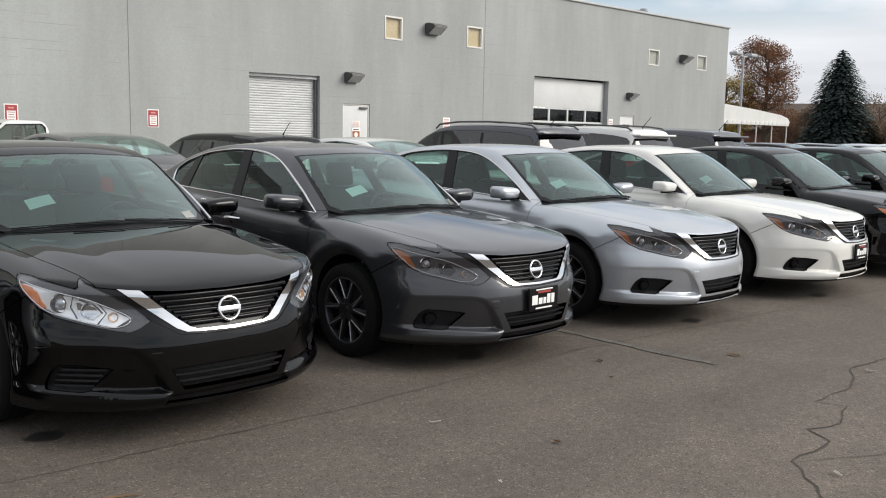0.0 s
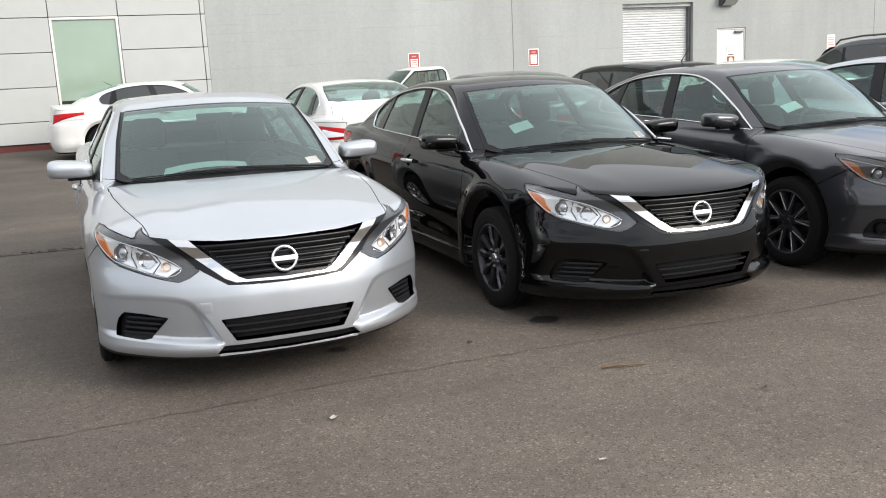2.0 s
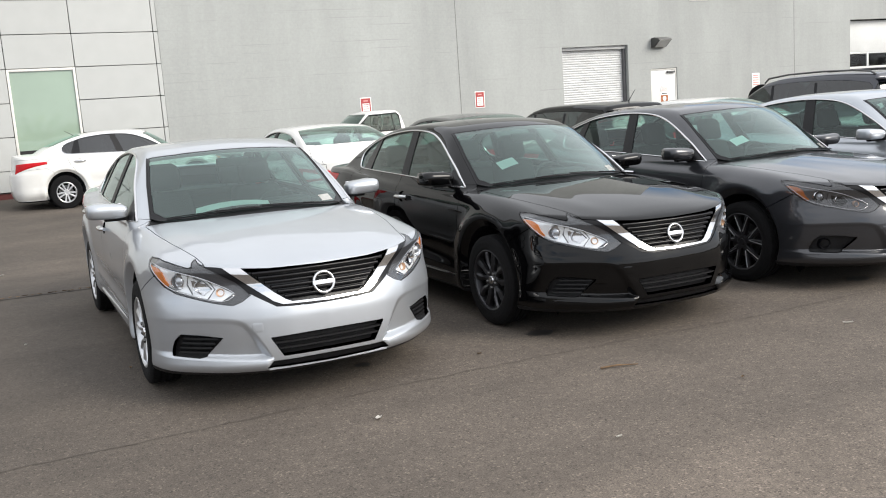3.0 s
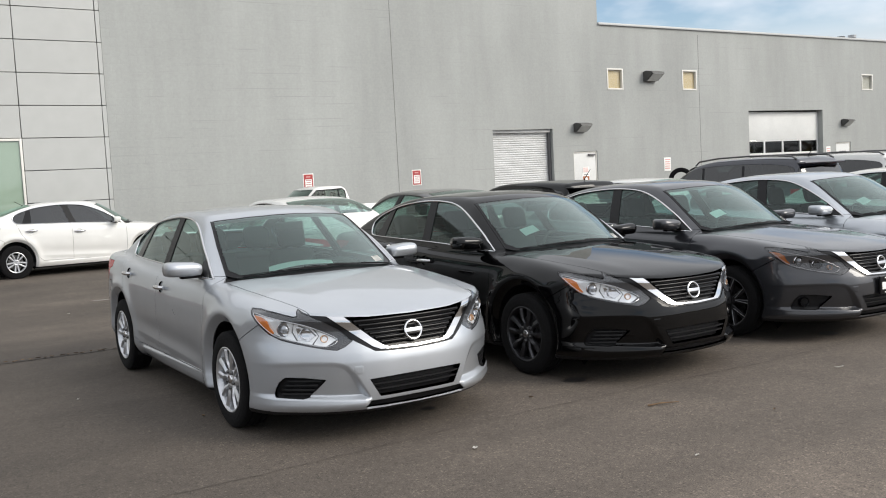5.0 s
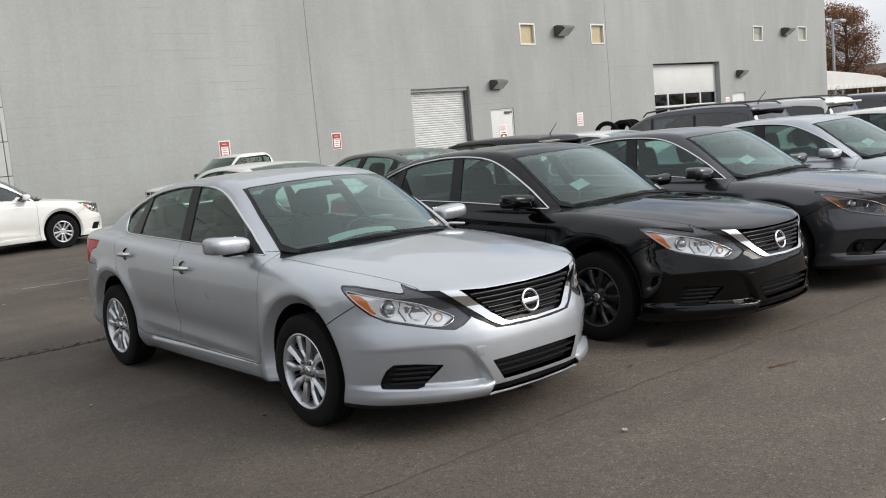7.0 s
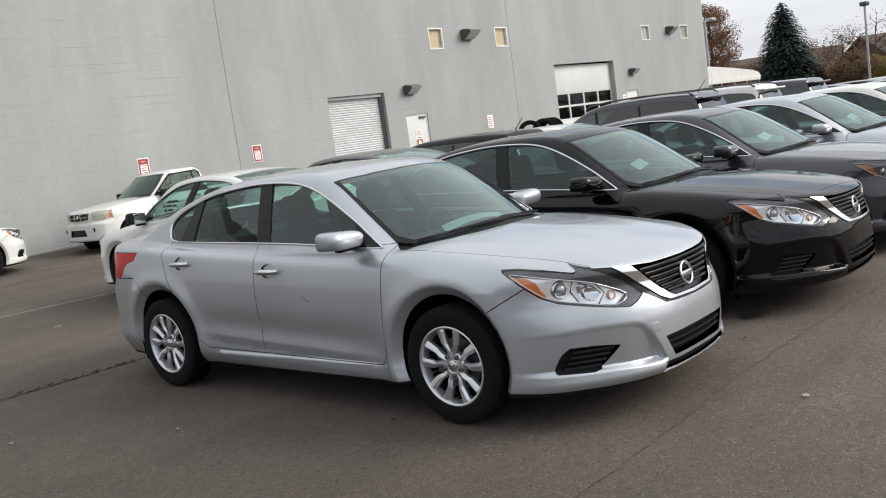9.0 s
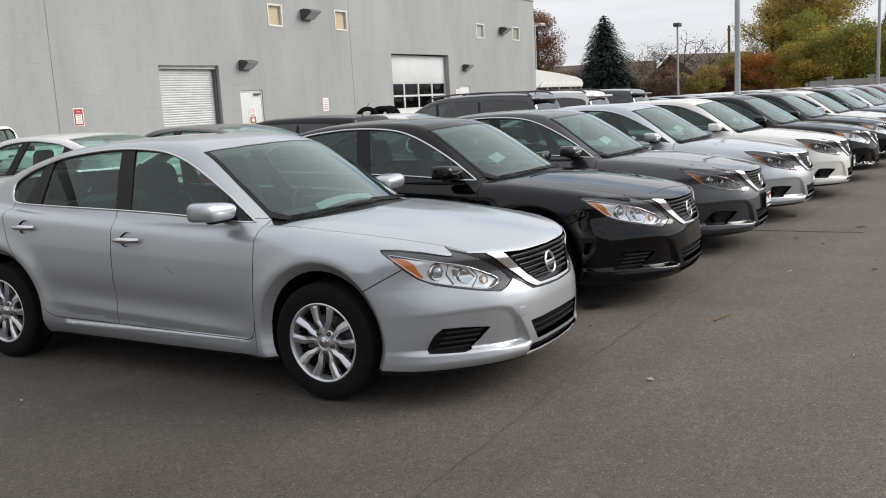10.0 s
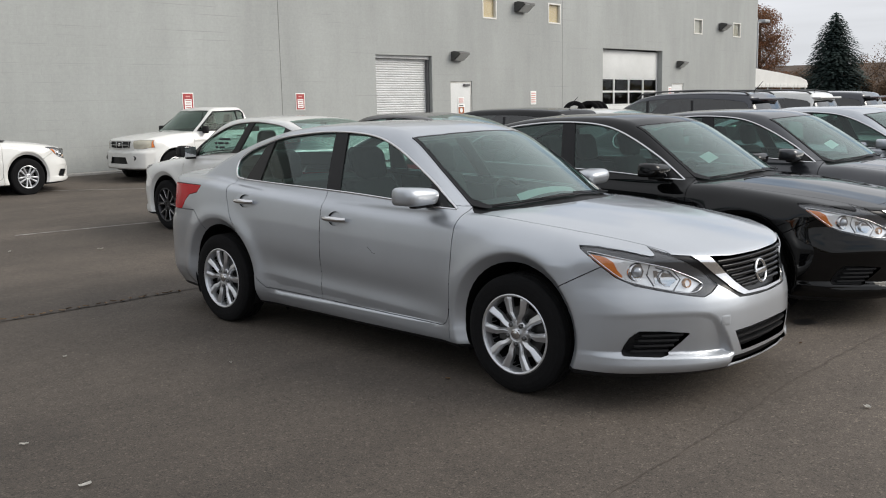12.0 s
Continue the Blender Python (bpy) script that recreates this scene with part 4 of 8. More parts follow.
def seal_line(shell, pts, radius, sg):
    """A rubber line on the skin through points given in plan."""
    fine = [(ax + (bx - ax) * i / 8, ay + (by - ay) * i / 8) for (ax, ay), (bx, by) in zip(pts, pts[1:]) for i in range(8)] + [pts[-1]]
    bm = bmesh.new()
    tube(bm, [(sg * x, y, surface(shell, 2, x, y) + 0.001) for x, y in fine], radius, 6, False)
    return finish(bm, 80)


def rear_band(shell, sg, a0, a1, low, high, off, n=16):
    """A lamp that wraps round the rear corner between two bearings (degrees from +y); low(t) and high(t) give its edges."""
    steps = ((0, -0.02), (0.0, off * 0.4), (0.08, off), (0.35, off), (0.65, off), (0.92, off), (1.0, off * 0.4), (1.0, -0.02))
    t = np.repeat(np.arange(n + 1) / n, 8)
    k, grow = np.tile([p[0] for p in steps], n + 1), np.tile([p[1] for p in steps], n + 1)
    a = np.radians(a0 + (a1 - a0) * t)
    z0, z1 = low(t), high(t)
    z = z0 + (z1 - z0) * k
    lo, hi = np.full(len(t), 0.1), np.full(len(t), 1.6)
    for _ in range(36):
        m = (lo + hi) / 2
        inside = shell.field(m * np.sin(a), 2.9 + m * np.cos(a), z) < 0
        lo, hi = np.where(inside, m, lo), np.where(inside, hi, m)
    r = lo + grow
    bm = bmesh.new()
    vs = [bm.verts.new((sg * r[i] * math.sin(a[i]), 2.9 + r[i] * math.cos(a[i]), z[i])) for i in range(len(t))]
    rows = [vs[8 * i:8 * i + 8] for i in range(n + 1)]
    for p, q in zip(rows, rows[1:]):
        for k in range(7):
            bm.faces.new((p[k], p[k + 1], q[k + 1], q[k]))
    for r in (rows[0], rows[-1]):
        bm.faces.new(r)
    bmesh.ops.recalc_face_normals(bm, faces=bm.faces)
    return finish(bm, 40)


def handle_mesh(sg):
    bm = bmesh.new()
    n = 10
    tube(bm, [(sg * (0.034 - 0.022 * (2 * i / n - 1) ** 4), -0.11 + 0.22 * i / n, 0.0) for i in range(n + 1)], [0.010 + 0.014 * math.sin(math.pi * min(max(i / n, 0.06), 0.94)) ** 0.4 for i in range(n + 1)], 10, False, 0.8)
    return finish(bm, 80)


SEDAN_FINE = sedan_shell(0.019)
SEDAN_FAR = sedan_shell(0.05)


def sedan(m, paint, label, wheels="paired", rim=0.222, alloy=None, sport=False, lod=0, name="sedan", group="row of parked sedans", mirrors=None, papers=("dash",), plate=False, tail="", glass=None):
    """A four-door sedan, nose to -y; its place is the point on the ground under the middle of the front axle."""
    s = SEDAN_FAR if lod else SEDAN_FINE
    car = empty(name, m, label, "car", group)
    alloy = alloy or ALLOY
    tag = "far" if lod else "near"

    def panel(nm, tags, mat, side="both", parent=None, lab="", **kw):
        key = (tag, nm, side, tuple(sorted(kw.items())))
        me = stored(key, lambda: s.panel(tags, side, name=nm, **kw))
        if me is None:
            return None
        if not me.materials:
            me.materials.append(mat)
        ob = part(nm, me, mat, parent or car, lab)
        return painted(ob, mat)

    panel("body_shell", (0, T_SILL), paint)
    panel("hood", (T_HOOD,), paint, flange=0.02)
    panel("front_bumper", (T_BUMPER,), paint, flange=0.04)
    panel("trunk_lid", (T_TRUNK,), paint)
    panel("rear_bumper", (T_RBUMPER,), paint)
    panel("underbody", (T_PAN,), TRIM, gap=0)
    ws = panel("windshield", (T_WS,), GLASS, gap=0.0, flange=0)
    panel("windshield_border", (T_FRIT,), GLOSSBLACK, parent=ws, gap=0.003, flange=0.004)
    panel("rear_window", (T_BL,), GLASS, gap=0.004, flange=0)
    panel("cowl", (T_COWL,), TRIM, push=0.012, gap=-0.01)
    panel("grille_surround", (T_GBLACK,), GLOSSBLACK, push=0.004, gap=0.0, flange=0.03) if lod else None
    glass_side = glass or SIDE_GLASS
    for sg, side in ((1, "left"), (-1, "right")):
        panel("fender", (T_FENDER,), paint, side, flange=0.03)
        fd = panel("front_door", (T_FDOOR,), paint, side)
        rd = panel("rear_door", (T_RDOOR,), paint, side)
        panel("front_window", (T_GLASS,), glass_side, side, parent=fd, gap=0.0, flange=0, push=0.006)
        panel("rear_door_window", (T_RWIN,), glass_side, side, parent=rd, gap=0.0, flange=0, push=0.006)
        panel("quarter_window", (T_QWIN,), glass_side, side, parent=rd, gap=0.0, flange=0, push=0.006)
        panel("centre_pillar", (T_PILLAR,), TRIM, side, parent=rd, gap=0.0, flange=0.02)
        panel("window_divider", (T_DIV,), GLOSSBLACK, side, parent=rd, gap=0.0, flange=0.02)
        panel("mirror_corner", (T_SAIL,), GLOSSBLACK, side, parent=fd, gap=0.0, flange=0.02)
        whole = (T_LAMP, T_AMBER, T_BEZEL, T_BROW)
        lamp = panel("headlight", (T_LAMP, T_AMBER, T_BEZEL), DARKREFL if sport else REFLECTOR, side, lab="smoked headlight" if sport else "clear headlight with an amber corner",
                     push=0.019, gap=0.001, flange=-0.014)
        panel("lens", whole, SMOKE if sport else CLEAR, side, parent=lamp, gap=0.003, flange=0.004)
        panel("lamp_bowl", (T_BEZEL,), CHROME if not sport else GLOSSBLACK, side, parent=lamp, push=0.015, gap=0.004, flange=0.006)
        panel("amber_reflector", (T_AMBER,), AMBER, side, parent=lamp, push=0.010, gap=0.002)
        panel("lamp_brow", (T_BROW,), BROWGREY, side, parent=lamp, push=0.010, gap=0.0, flange=0.03)
        panel("lamp_seal", whole, RUBBER, side, parent=lamp, push=0.034, gap=-0.002, flange=-0.028)
        if tail:
            panel("rear_corner", (T_TAIL,), paint, side, flange=0.0)
            a0, a1, lo0, lo1, hi0, hi1 = (64, 24, 0.815, 0.868, 0.985, 0.915) if tail == "wide" else (78, 36, 0.915, 0.755, 0.965, 0.94)
            tl = part("tail_light", stored(("band", tail, sg), lambda: rear_band(s, sg, a0, a1, lambda t: lo0 + (lo1 - lo0) * t ** 1.5, lambda t: hi0 + (hi1 - hi0) * t ** 1.6, 0.008)), TAIL, car, "red wrap round tail light")
            m0, m1 = a0 + 0.14 * (a1 - a0), a0 + 0.66 * (a1 - a0)
            part("clear_insert", stored(("insert", tail, sg), lambda: rear_band(s, sg, m0, m1, lambda t: lo0 + (lo1 - lo0) * (0.14 + 0.52 * t) ** 1.5 + 0.028, lambda t: hi0 + (hi1 - hi0) * (0.14 + 0.52 * t) ** 1.6 - (0.03 + 0.03 * t), 0.011)), REFLECTOR if tail == "wide" else TAIL, tl)
        else:
            panel("tail_light", (T_TAIL,), TAIL, side, flange=0.03)
        fog = panel("fog_recess", (T_FOG,), TRIM, side, push=0.026, gap=-0.002, flange=-0.03)
        if not lod:
            panel("grille_side", (T_GBLACK,), GLOSSBLACK, side, push=0.004, gap=0.0, flange=0.03)
            # lamp bowls
            for nm, u, z, r, mat, sink in (("projector", 0.822, 0.731, 0.044, CHROME, 0.022), ("high_beam", 1.02, 0.702, 0.034, CHROME if not sport else DARKREFL, 0.020), ("indicator_bulb", 1.19, 0.672, 0.022, PALEAMBER, 0.018)):
                def make(u=u, z=z, r=r, sink=sink):
                    p, n = corner_point(s, u, z)
                    bm = lathe(bmesh.new(), [(0.03, r * 0.35), (0.004, r * 0.62), (-0.008, r * 0.92), (-0.014, r), (-0.008, r * 1.1), (0.04, r * 1.1)], 28, 1)
                    d = Vector((n.x * 0.45, n.y, n.z * 0.2)).normalized()
                    moved(bm, Matrix.Translation(p - n * sink) @ d.to_track_quat("-Y", "Z").to_matrix().to_4x4())
                    if sg < 0:
                        moved(bm, Matrix.Scale(-1, 4, (1, 0, 0)))
                        bmesh.ops.reverse_faces(bm, faces=bm.faces)
                    return finish(bm, 60)
                part(nm, stored((nm, sg), make), mat, lamp)
            def eye():
                p, n = corner_point(s, 0.822, 0.731)
                bm = bmesh.new()
                bmesh.ops.create_uvsphere(bm, u_segments=20, v_segments=12, radius=0.031)
                moved(bm, Matrix.Translation((sg * (p.x - n.x * 0.03), p.y - n.y * 0.03, p.z - n.z * 0.03)))
                return finish(bm, 80)
            part("projector_lens", stored(("eye", sg), eye), GLOSSBLACK if sport else LAMPLENS, lamp)
            part("lamp_frame", stored(("frame", sg), lambda: lamp_line(s, smooth_line(LAMP_BRIGHT, 3, True), 0.0032, 0.007, sg, True)), STEEL if sport else CHROME, lamp)
            for i, line in enumerate(((0.915, 0.770, 0.895, 0.715, 0.945, 0.662), (1.085, 0.735, 1.145, 0.690, 1.090, 0.640), (0.955, 0.752, 1.055, 0.728, 1.120, 0.690))):
                part("lamp_divider", stored(("divider", i, sg), lambda: lamp_line(s, [(line[0], line[1]), (line[2], line[3]), (line[4], line[5])], 0.0042, 0.019, sg)), DARKREFL, lamp)
            # fins or fog lamp in the recess
            if sport:
                def foglamp():
                    x, z = 0.735, 0.368
                    y = surface(s, 1, x, z)
                    bm = lathe(bmesh.new(), [(0.02, 0.028), (-0.004, 0.036), (-0.012, 0.042), (0.03, 0.046)], 24, 1, (0, 0, 0))
                    moved(bm, pose(sg * x, y + 0.02, z, 0, 0, sg * 22))
                    return finish(bm, 60)
                part("fog_lamp", stored(("foglamp", sg), foglamp), GLOSSBLACK, fog)
            else:
                for i in range(4):
                    def fin(i=i):
                        z = 0.325 + 0.028 * i
                        a, b = 0.655 - (z - 0.30) * 0.50, 0.79 - (z - 0.30) * 0.30
                        bm = bmesh.new()
                        rows = []
                        for j in range(9):
                            x = a + (b - a) * j / 8
                            y = surface(s, 1, x, z) + 0.004
                            rows.append([bm.verts.new((sg * x, y + dy, z + dz)) for dy, dz in ((0, -0.004), (0.002, 0.006), (0.03, 0.008), (0.03, -0.008))])
                        fs = [bm.faces.new((p[k], p[(k + 1) % 4], q[(k + 1) % 4], q[k])) for p, q in zip(rows, rows[1:]) for k in range(4)]
                        bmesh.ops.recalc_face_normals(bm, faces=fs)
                        return finish(bm, 60)
                    part("fin", stored(("fin", i, sg), fin), TRIM, fog)
            part("windshield_seal", stored(("seal", sg), lambda: seal_line(s, WS_EDGE[3:7], 0.005, sg)), TRIM, car)
            # chrome line round the windows
            part("window_trim", stored(("trimtop", sg), lambda: trim_line(s, DLO, 0.010, sg)), CHROME, car)
            part("belt_trim", stored(("trimbelt", sg), lambda: trim_line(s, [(0.505 + 2.095 * i / 24, float(belt(0.505 + 2.095 * i / 24))) for i in range(25)], 0.0065, sg)), CHROME, car)
            panel("handle_cup", (T_FCUP,), paint, side, parent=fd, push=0.012, gap=-0.0026, flange=-0.0125)
            panel("rear_handle_cup", (T_RCUP,), paint, side, parent=rd, push=0.012, gap=-0.0026, flange=-0.0125)
            for d, (y, z) in ((fd, (1.455, 0.872)), (rd, (2.43, 0.934))):
                x = surface(s, 0, y, z)
                hd = part("door_handle", stored(("handle", sg), lambda: handle_mesh(sg)), CHROME, d, "chrome door handle")
                hd.location = (sg * x, y, z)
        mir = part("door_mirror", stored("mirror", mirror_mesh), paint, car)
        painted(mir, mirrors or paint)
        mir.data.shade_smooth()
        mir.matrix_basis = pose(sg * 0.940, 0.69, 1.056) @ (Matrix.Identity(4) if sg > 0 else Matrix.Scale(-1, 4, (1, 0, 0))) @ Matrix.Diagonal((1.0, 1.0, 1.45, 1) if mirrors else (1.04, 1.0, 1.06, 1))
        if not lod:
            part("mirror_foot", stored("foot", lambda: slab_mesh((-0.14, -0.03, -0.065), (0.02, 0.03, -0.028), 0.012)), TRIM, mir)
            part("mirror_glass", stored("mglass", lambda: slab_mesh((-0.10, 0.050, -0.045), (0.085, 0.054, 0.045), 0.0015)), CHROME, mir)
        for y in (0.0, 2.776):
            w = wheel(car, sg * 0.795, y, 0.332, rim, wheels, alloy, lod, sg)
            if not lod:
                def liner(y=y):
                    bm = lathe(bmesh.new(), [(-0.34, 0.02), (-0.34, 0.388), (0.060, 0.394)], 40, 0, (0, y, 0.356))
                    bm.faces.ensure_lookup_table()
                    bmesh.ops.delete(bm, geom=[f for f in bm.faces if f.calc_center_median().z < 0.2], context="FACES")
                    return finish(bm, 60)
                li = part("wheel_liner", stored(("liner", y), liner), TRIM, car)
                li.matrix_basis = pose(sg * 0.80, 0, 0) @ (Matrix.Identity(4) if sg > 0 else Matrix.Scale(-1, 4, (1, 0, 0)))
        # far cars: the dim cabin is put into a dark lining colour
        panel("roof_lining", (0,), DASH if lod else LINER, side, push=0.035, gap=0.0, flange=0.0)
    # nose
    panel("grille_chrome", (T_CHROME,), CHROME, push=-0.004, gap=0.0, flange=0.03)
    grille = panel("grille", (T_MESH,), GLOSSBLACK, push=0.035, gap=0.0, flange=-0.035)
    intake = panel("lower_intake", (T_INTAKE,), TRIM, push=0.045, gap=0.0, flange=-0.045)
    panel("lip_slot", (T_SLIT,), TRIM, push=0.015, gap=0.0, flange=-0.015)
    for i in range(4 if lod else 6):
        z = 0.622 + (0.140 / (3 if lod else 5)) * i
        part("slat", stored(("slat", i, lod), lambda: bar_along(s, z, 0.212 + (z - 0.60) * 1.12, 0.022, 0.017, 0.004)), GLOSSBLACK if not lod else TRIM, grille)
    for i in range(2):
        z = 0.335 + 0.034 * i
        part("slat", stored(("low", i, lod), lambda: bar_along(s, z, 0.285 + (z - 0.30) * 0.5, 0.03, 0.011, 0.008)), TRIM, intake)
    if not lod:
        strip = part("lower_strip", stored("strip", lambda: bar_along(s, 0.217, 0.36, 0.02, 0.010, -0.004)), paint, car)
        painted(strip, paint)
        cover = part("tow_eye_cover", stored("towcover", lambda: skin_plate(s, -0.405, 0.468, 0.030, 0.027)), paint, car)
        painted(cover, paint)
    em = part("emblem", stored("emblem", lambda: finish(ring_mesh(0.060, 0.0095), 80)), CHROME, grille, "round chrome badge")
    em.matrix_basis = pose(0, -0.995, 0.672, -12)
    part("emblem_bar", stored("ebar", lambda: slab_mesh((-0.068, -0.008, -0.014), (0.068, 0.008, 0.014), 0.004)), CHROME, em)
    if plate:
        pl = part("dealer_plate", stored("plate", lambda: slab_mesh((-0.155, -1.078, 0.40), (0.155, -1.060, 0.56), 0.004)), GLOSSBLACK, car, "black dealer plate with pale bars")
        part("red_bar", stored("pbar1", lambda: slab_mesh((-0.07, -1.081, 0.520), (0.07, -1.0785, 0.534), 0.001)), REDINK, pl)
        part("top_bar", stored("pbar2", lambda: slab_mesh((-0.09, -1.081, 0.540), (0.09, -1.0785, 0.549), 0.001)), TAG, pl)
        part("low_bar", stored("pbar3", lambda: slab_mesh((-0.09, -1.081, 0.411), (0.09, -1.0785, 0.422), 0.001)), TAG, pl)
        for i, (a, b, c, d) in enumerate(((-0.13, -0.07, 0.443, 0.508), (-0.058, -0.018, 0.443, 0.487), (-0.008, 0.022, 0.443, 0.487), (0.032, 0.068, 0.443, 0.508), (0.078, 0.112, 0.443, 0.508))):
            part("logo_bar", stored(("pl", i), lambda: slab_mesh((a, -1.081, c), (b, -1.0785, d), 0.001)), TAG, pl)
    # cabin
    for x in (-0.37, 0.37):
        seat(car, x, 1.22)
    if not lod:
        part("dashboard", stored("dash", dash_mesh), DASH, car)
        st = part("steering_wheel", stored("steer", lambda: finish(ring_mesh(0.185, 0.014), 80)), DASH, car)
        st.matrix_basis = pose(0.37, 0.98, 0.90, -24)
        part("hub", stored("hub", lambda: slab_mesh((-0.16, -0.02, -0.05), (0.16, 0.03, 0.05), 0.02)), DASH, st)
        part("inner_mirror", stored("imir", lambda: slab_mesh((-0.12, 0.84, 1.29), (0.12, 0.87, 1.355), 0.012)), TRIM, car)
        part("floor_pan", stored("pan", lambda: slab_mesh((-0.78, 0.3, 0.22), (0.78, 3.3, 0.30), 0.02)), DASH, car)
        part("rear_shelf", stored("shelf", lambda: slab_mesh((-0.62, 2.45, 0.98), (0.62, 3.1, 1.04), 0.02)), DASH, car)
        for sg in (-1, 1):
            dc = part("door_card", stored(("card", sg), lambda: finish(extrude(bmesh.new(), [(0.5, 0.3), (2.25, 0.3), (2.40, 0.6), (2.42, 1.02), (1.6, 0.99), (0.6, 0.955)], 0, sg * 0.70, sg * 0.735))), DASH, car)
            wp = part("wiper", stored(("wiper", sg), lambda: wiper_mesh(s, sg)), TRIM, car)
    if not lod:
        if "dash" in papers:
            part("dash_papers", stored("papers", lambda: glued(s, [(-0.42, 0.305), (0.08, 0.245), (0.08, 0.285), (-0.40, 0.355)], 0.004)), PAPER, car, "white papers on the dashboard")
        if "sticker" in papers:
            part("window_sticker", stored("sticker", lambda: glued(s, [(-0.46, 0.46), (-0.31, 0.45), (-0.32, 0.53), (-0.465, 0.545)], 0.006)), PAPER, car, "pale green sheet inside the windshield")
        part("stock_tag", stored("tag", lambda: glued(s, [(0.50, 0.345), (0.60, 0.405), (0.58, 0.455), (0.485, 0.395)], -0.003)), TAG, car, "white stock tag on the glass")
    rb = part("rear_bench", stored("bench", lambda: slab_mesh((-0.66, 2.0, 0.28), (0.66, 2.45, 0.52), 0.06)), CLOTH, car)
    bk = part("bench_back", stored("bback", bench_back), CLOTH, rb)
    for i, x in enumerate((-0.4, 0.4) if not lod else ()):
        hr = part("headrest", stored("headrest", lambda: None), CLOTH, rb)
        hr.location = (x, 2.36, 0.38)
    return car


def bench_back():
    bm = slab((-0.66, 2.35, 0.45), (0.66, 2.5, 1.02), 0.05, 3)
    for v in bm.verts:
        v.co.y += 0.3 * (v.co.z - 0.45)
    return finish(bm)


def wiper_mesh(s, sg):
    """An arm and blade that lie on the foot of the windshield."""
    bm = bmesh.new()
    x0, x1 = (0.62, 0.02) if sg > 0 else (0.0, -0.60)
    pts = []
    for i in range(9):
        t = i / 8
        x = x0 + (x1 - x0) * t
        y = 0.208 + 0.42 * x * x + 0.02 * t
        pts.append((x, y, surface(s, 2, abs(x), y) + 0.008))
    tube(bm, pts, 0.0035, 6)
    tube(bm, [(p[0], p[1] - 0.02, p[2] + 0.004) for p in pts[:5]], 0.0045, 6)
    return finish(bm, 80)


def glued(s, outline, sink):
    """A thin sheet that follows the glass, sink metres behind it; outline seen from above."""
    bm = bmesh.new()
    n = 6
    (ax, ay), (bx, by), (cx, cy), (dx, dy) = outline
    rows = []
    for i in range(n + 1):
        row = []
        for j in range(3):
            u, v = i / n, j / 2
            x = (ax + (bx - ax) * u) * (1 - v) + (dx + (cx - dx) * u) * v
            y = (ay + (by - ay) * u) * (1 - v) + (dy + (cy - dy) * u) * v
            row.append(bm.verts.new((x, y, surface(s, 2, abs(x), y) - sink)))
        rows.append(row)
    for p, q in zip(rows, rows[1:]):
        for j in range(2):
            bm.faces.new((p[j], q[j], q[j + 1], p[j + 1]))
    bmesh.ops.solidify(bm, geom=bm.faces[:], thickness=0.0015)
    return finish(bm)

# ---- other vehicles ----
def suv_field():
    plan_side = curve((-0.9, 0.94), (0.0, 0.965), (1.4, 0.96), (2.9, 0.965), (3.5, 0.94), (4.1, 0.88))
    flank = curve((0.15, -0.10), (0.28, -0.02), (0.5, 0.0), (0.85, 0.0), (1.0, -0.03), (1.12, -0.07), (1.3, -0.16))
    nose_plan = curve((0, 0), (0.4, 0.03), (0.6, 0.10), (0.75, 0.22), (0.85, 0.38), (0.95, 0.7))
    tail_plan = curve((0, 4.02), (0.5, 3.99), (0.75, 3.92), (0.88, 3.78), (0.98, 3.4))
    tail = curve((0.2, -0.1), (0.4, 0.0), (0.8, 0.0), (1.05, -0.06), (1.4, -0.22), (1.68, -0.34), (1.8, -0.36))
    top = curve((-1.0, 0.95), (-0.9, 1.0), (-0.4, 1.08), (0.3, 1.13), (1.0, 1.13), (4.1, 1.15))
    roof = curve((0.0, 0.8), (0.3, 1.10), (0.6, 1.30), (1.1, 1.60), (1.4, 1.70), (1.9, 1.755), (2.6, 1.765), (3.3, 1.74), (3.75, 1.70), (4.2, 1.66))

    def field(x, y, z):
        w = plan_side(y) + flank(z)
        for c in (0.0, 2.90):
            w = w + 0.02 * np.exp(-((np.hypot(y - c, z - 0.38) - 0.43) / 0.06) ** 2)
        body = smax(x - w, z - top(y) + 0.07 * x * x, 0.09)
        body = smax(body, nose_plan(x) - 0.95 - y + 0.25 * np.maximum(z - 0.85, 0), 0.08)
        zr = roof(y - 0.35 * x * x * step(2.0, 1.2, y)) - 0.09 * x * x
        wc = 0.895 - 0.42 * (z - 1.05) - 0.06 * step(2.6, 4.0, y)
        cabin = smax(smax(x - wc, z - zr, 0.07), 0.9 - z, 0.02)
        both = smin(body, cabin, 0.03)
        both = smax(both, y - tail_plan(x) - tail(z), 0.08)
        return smax(both, 0.25 - z, 0.04)
    return field


S_GLASS, S_REAR, S_WS, S_TAIL, S_LOW, S_GONE = range(1, 7)


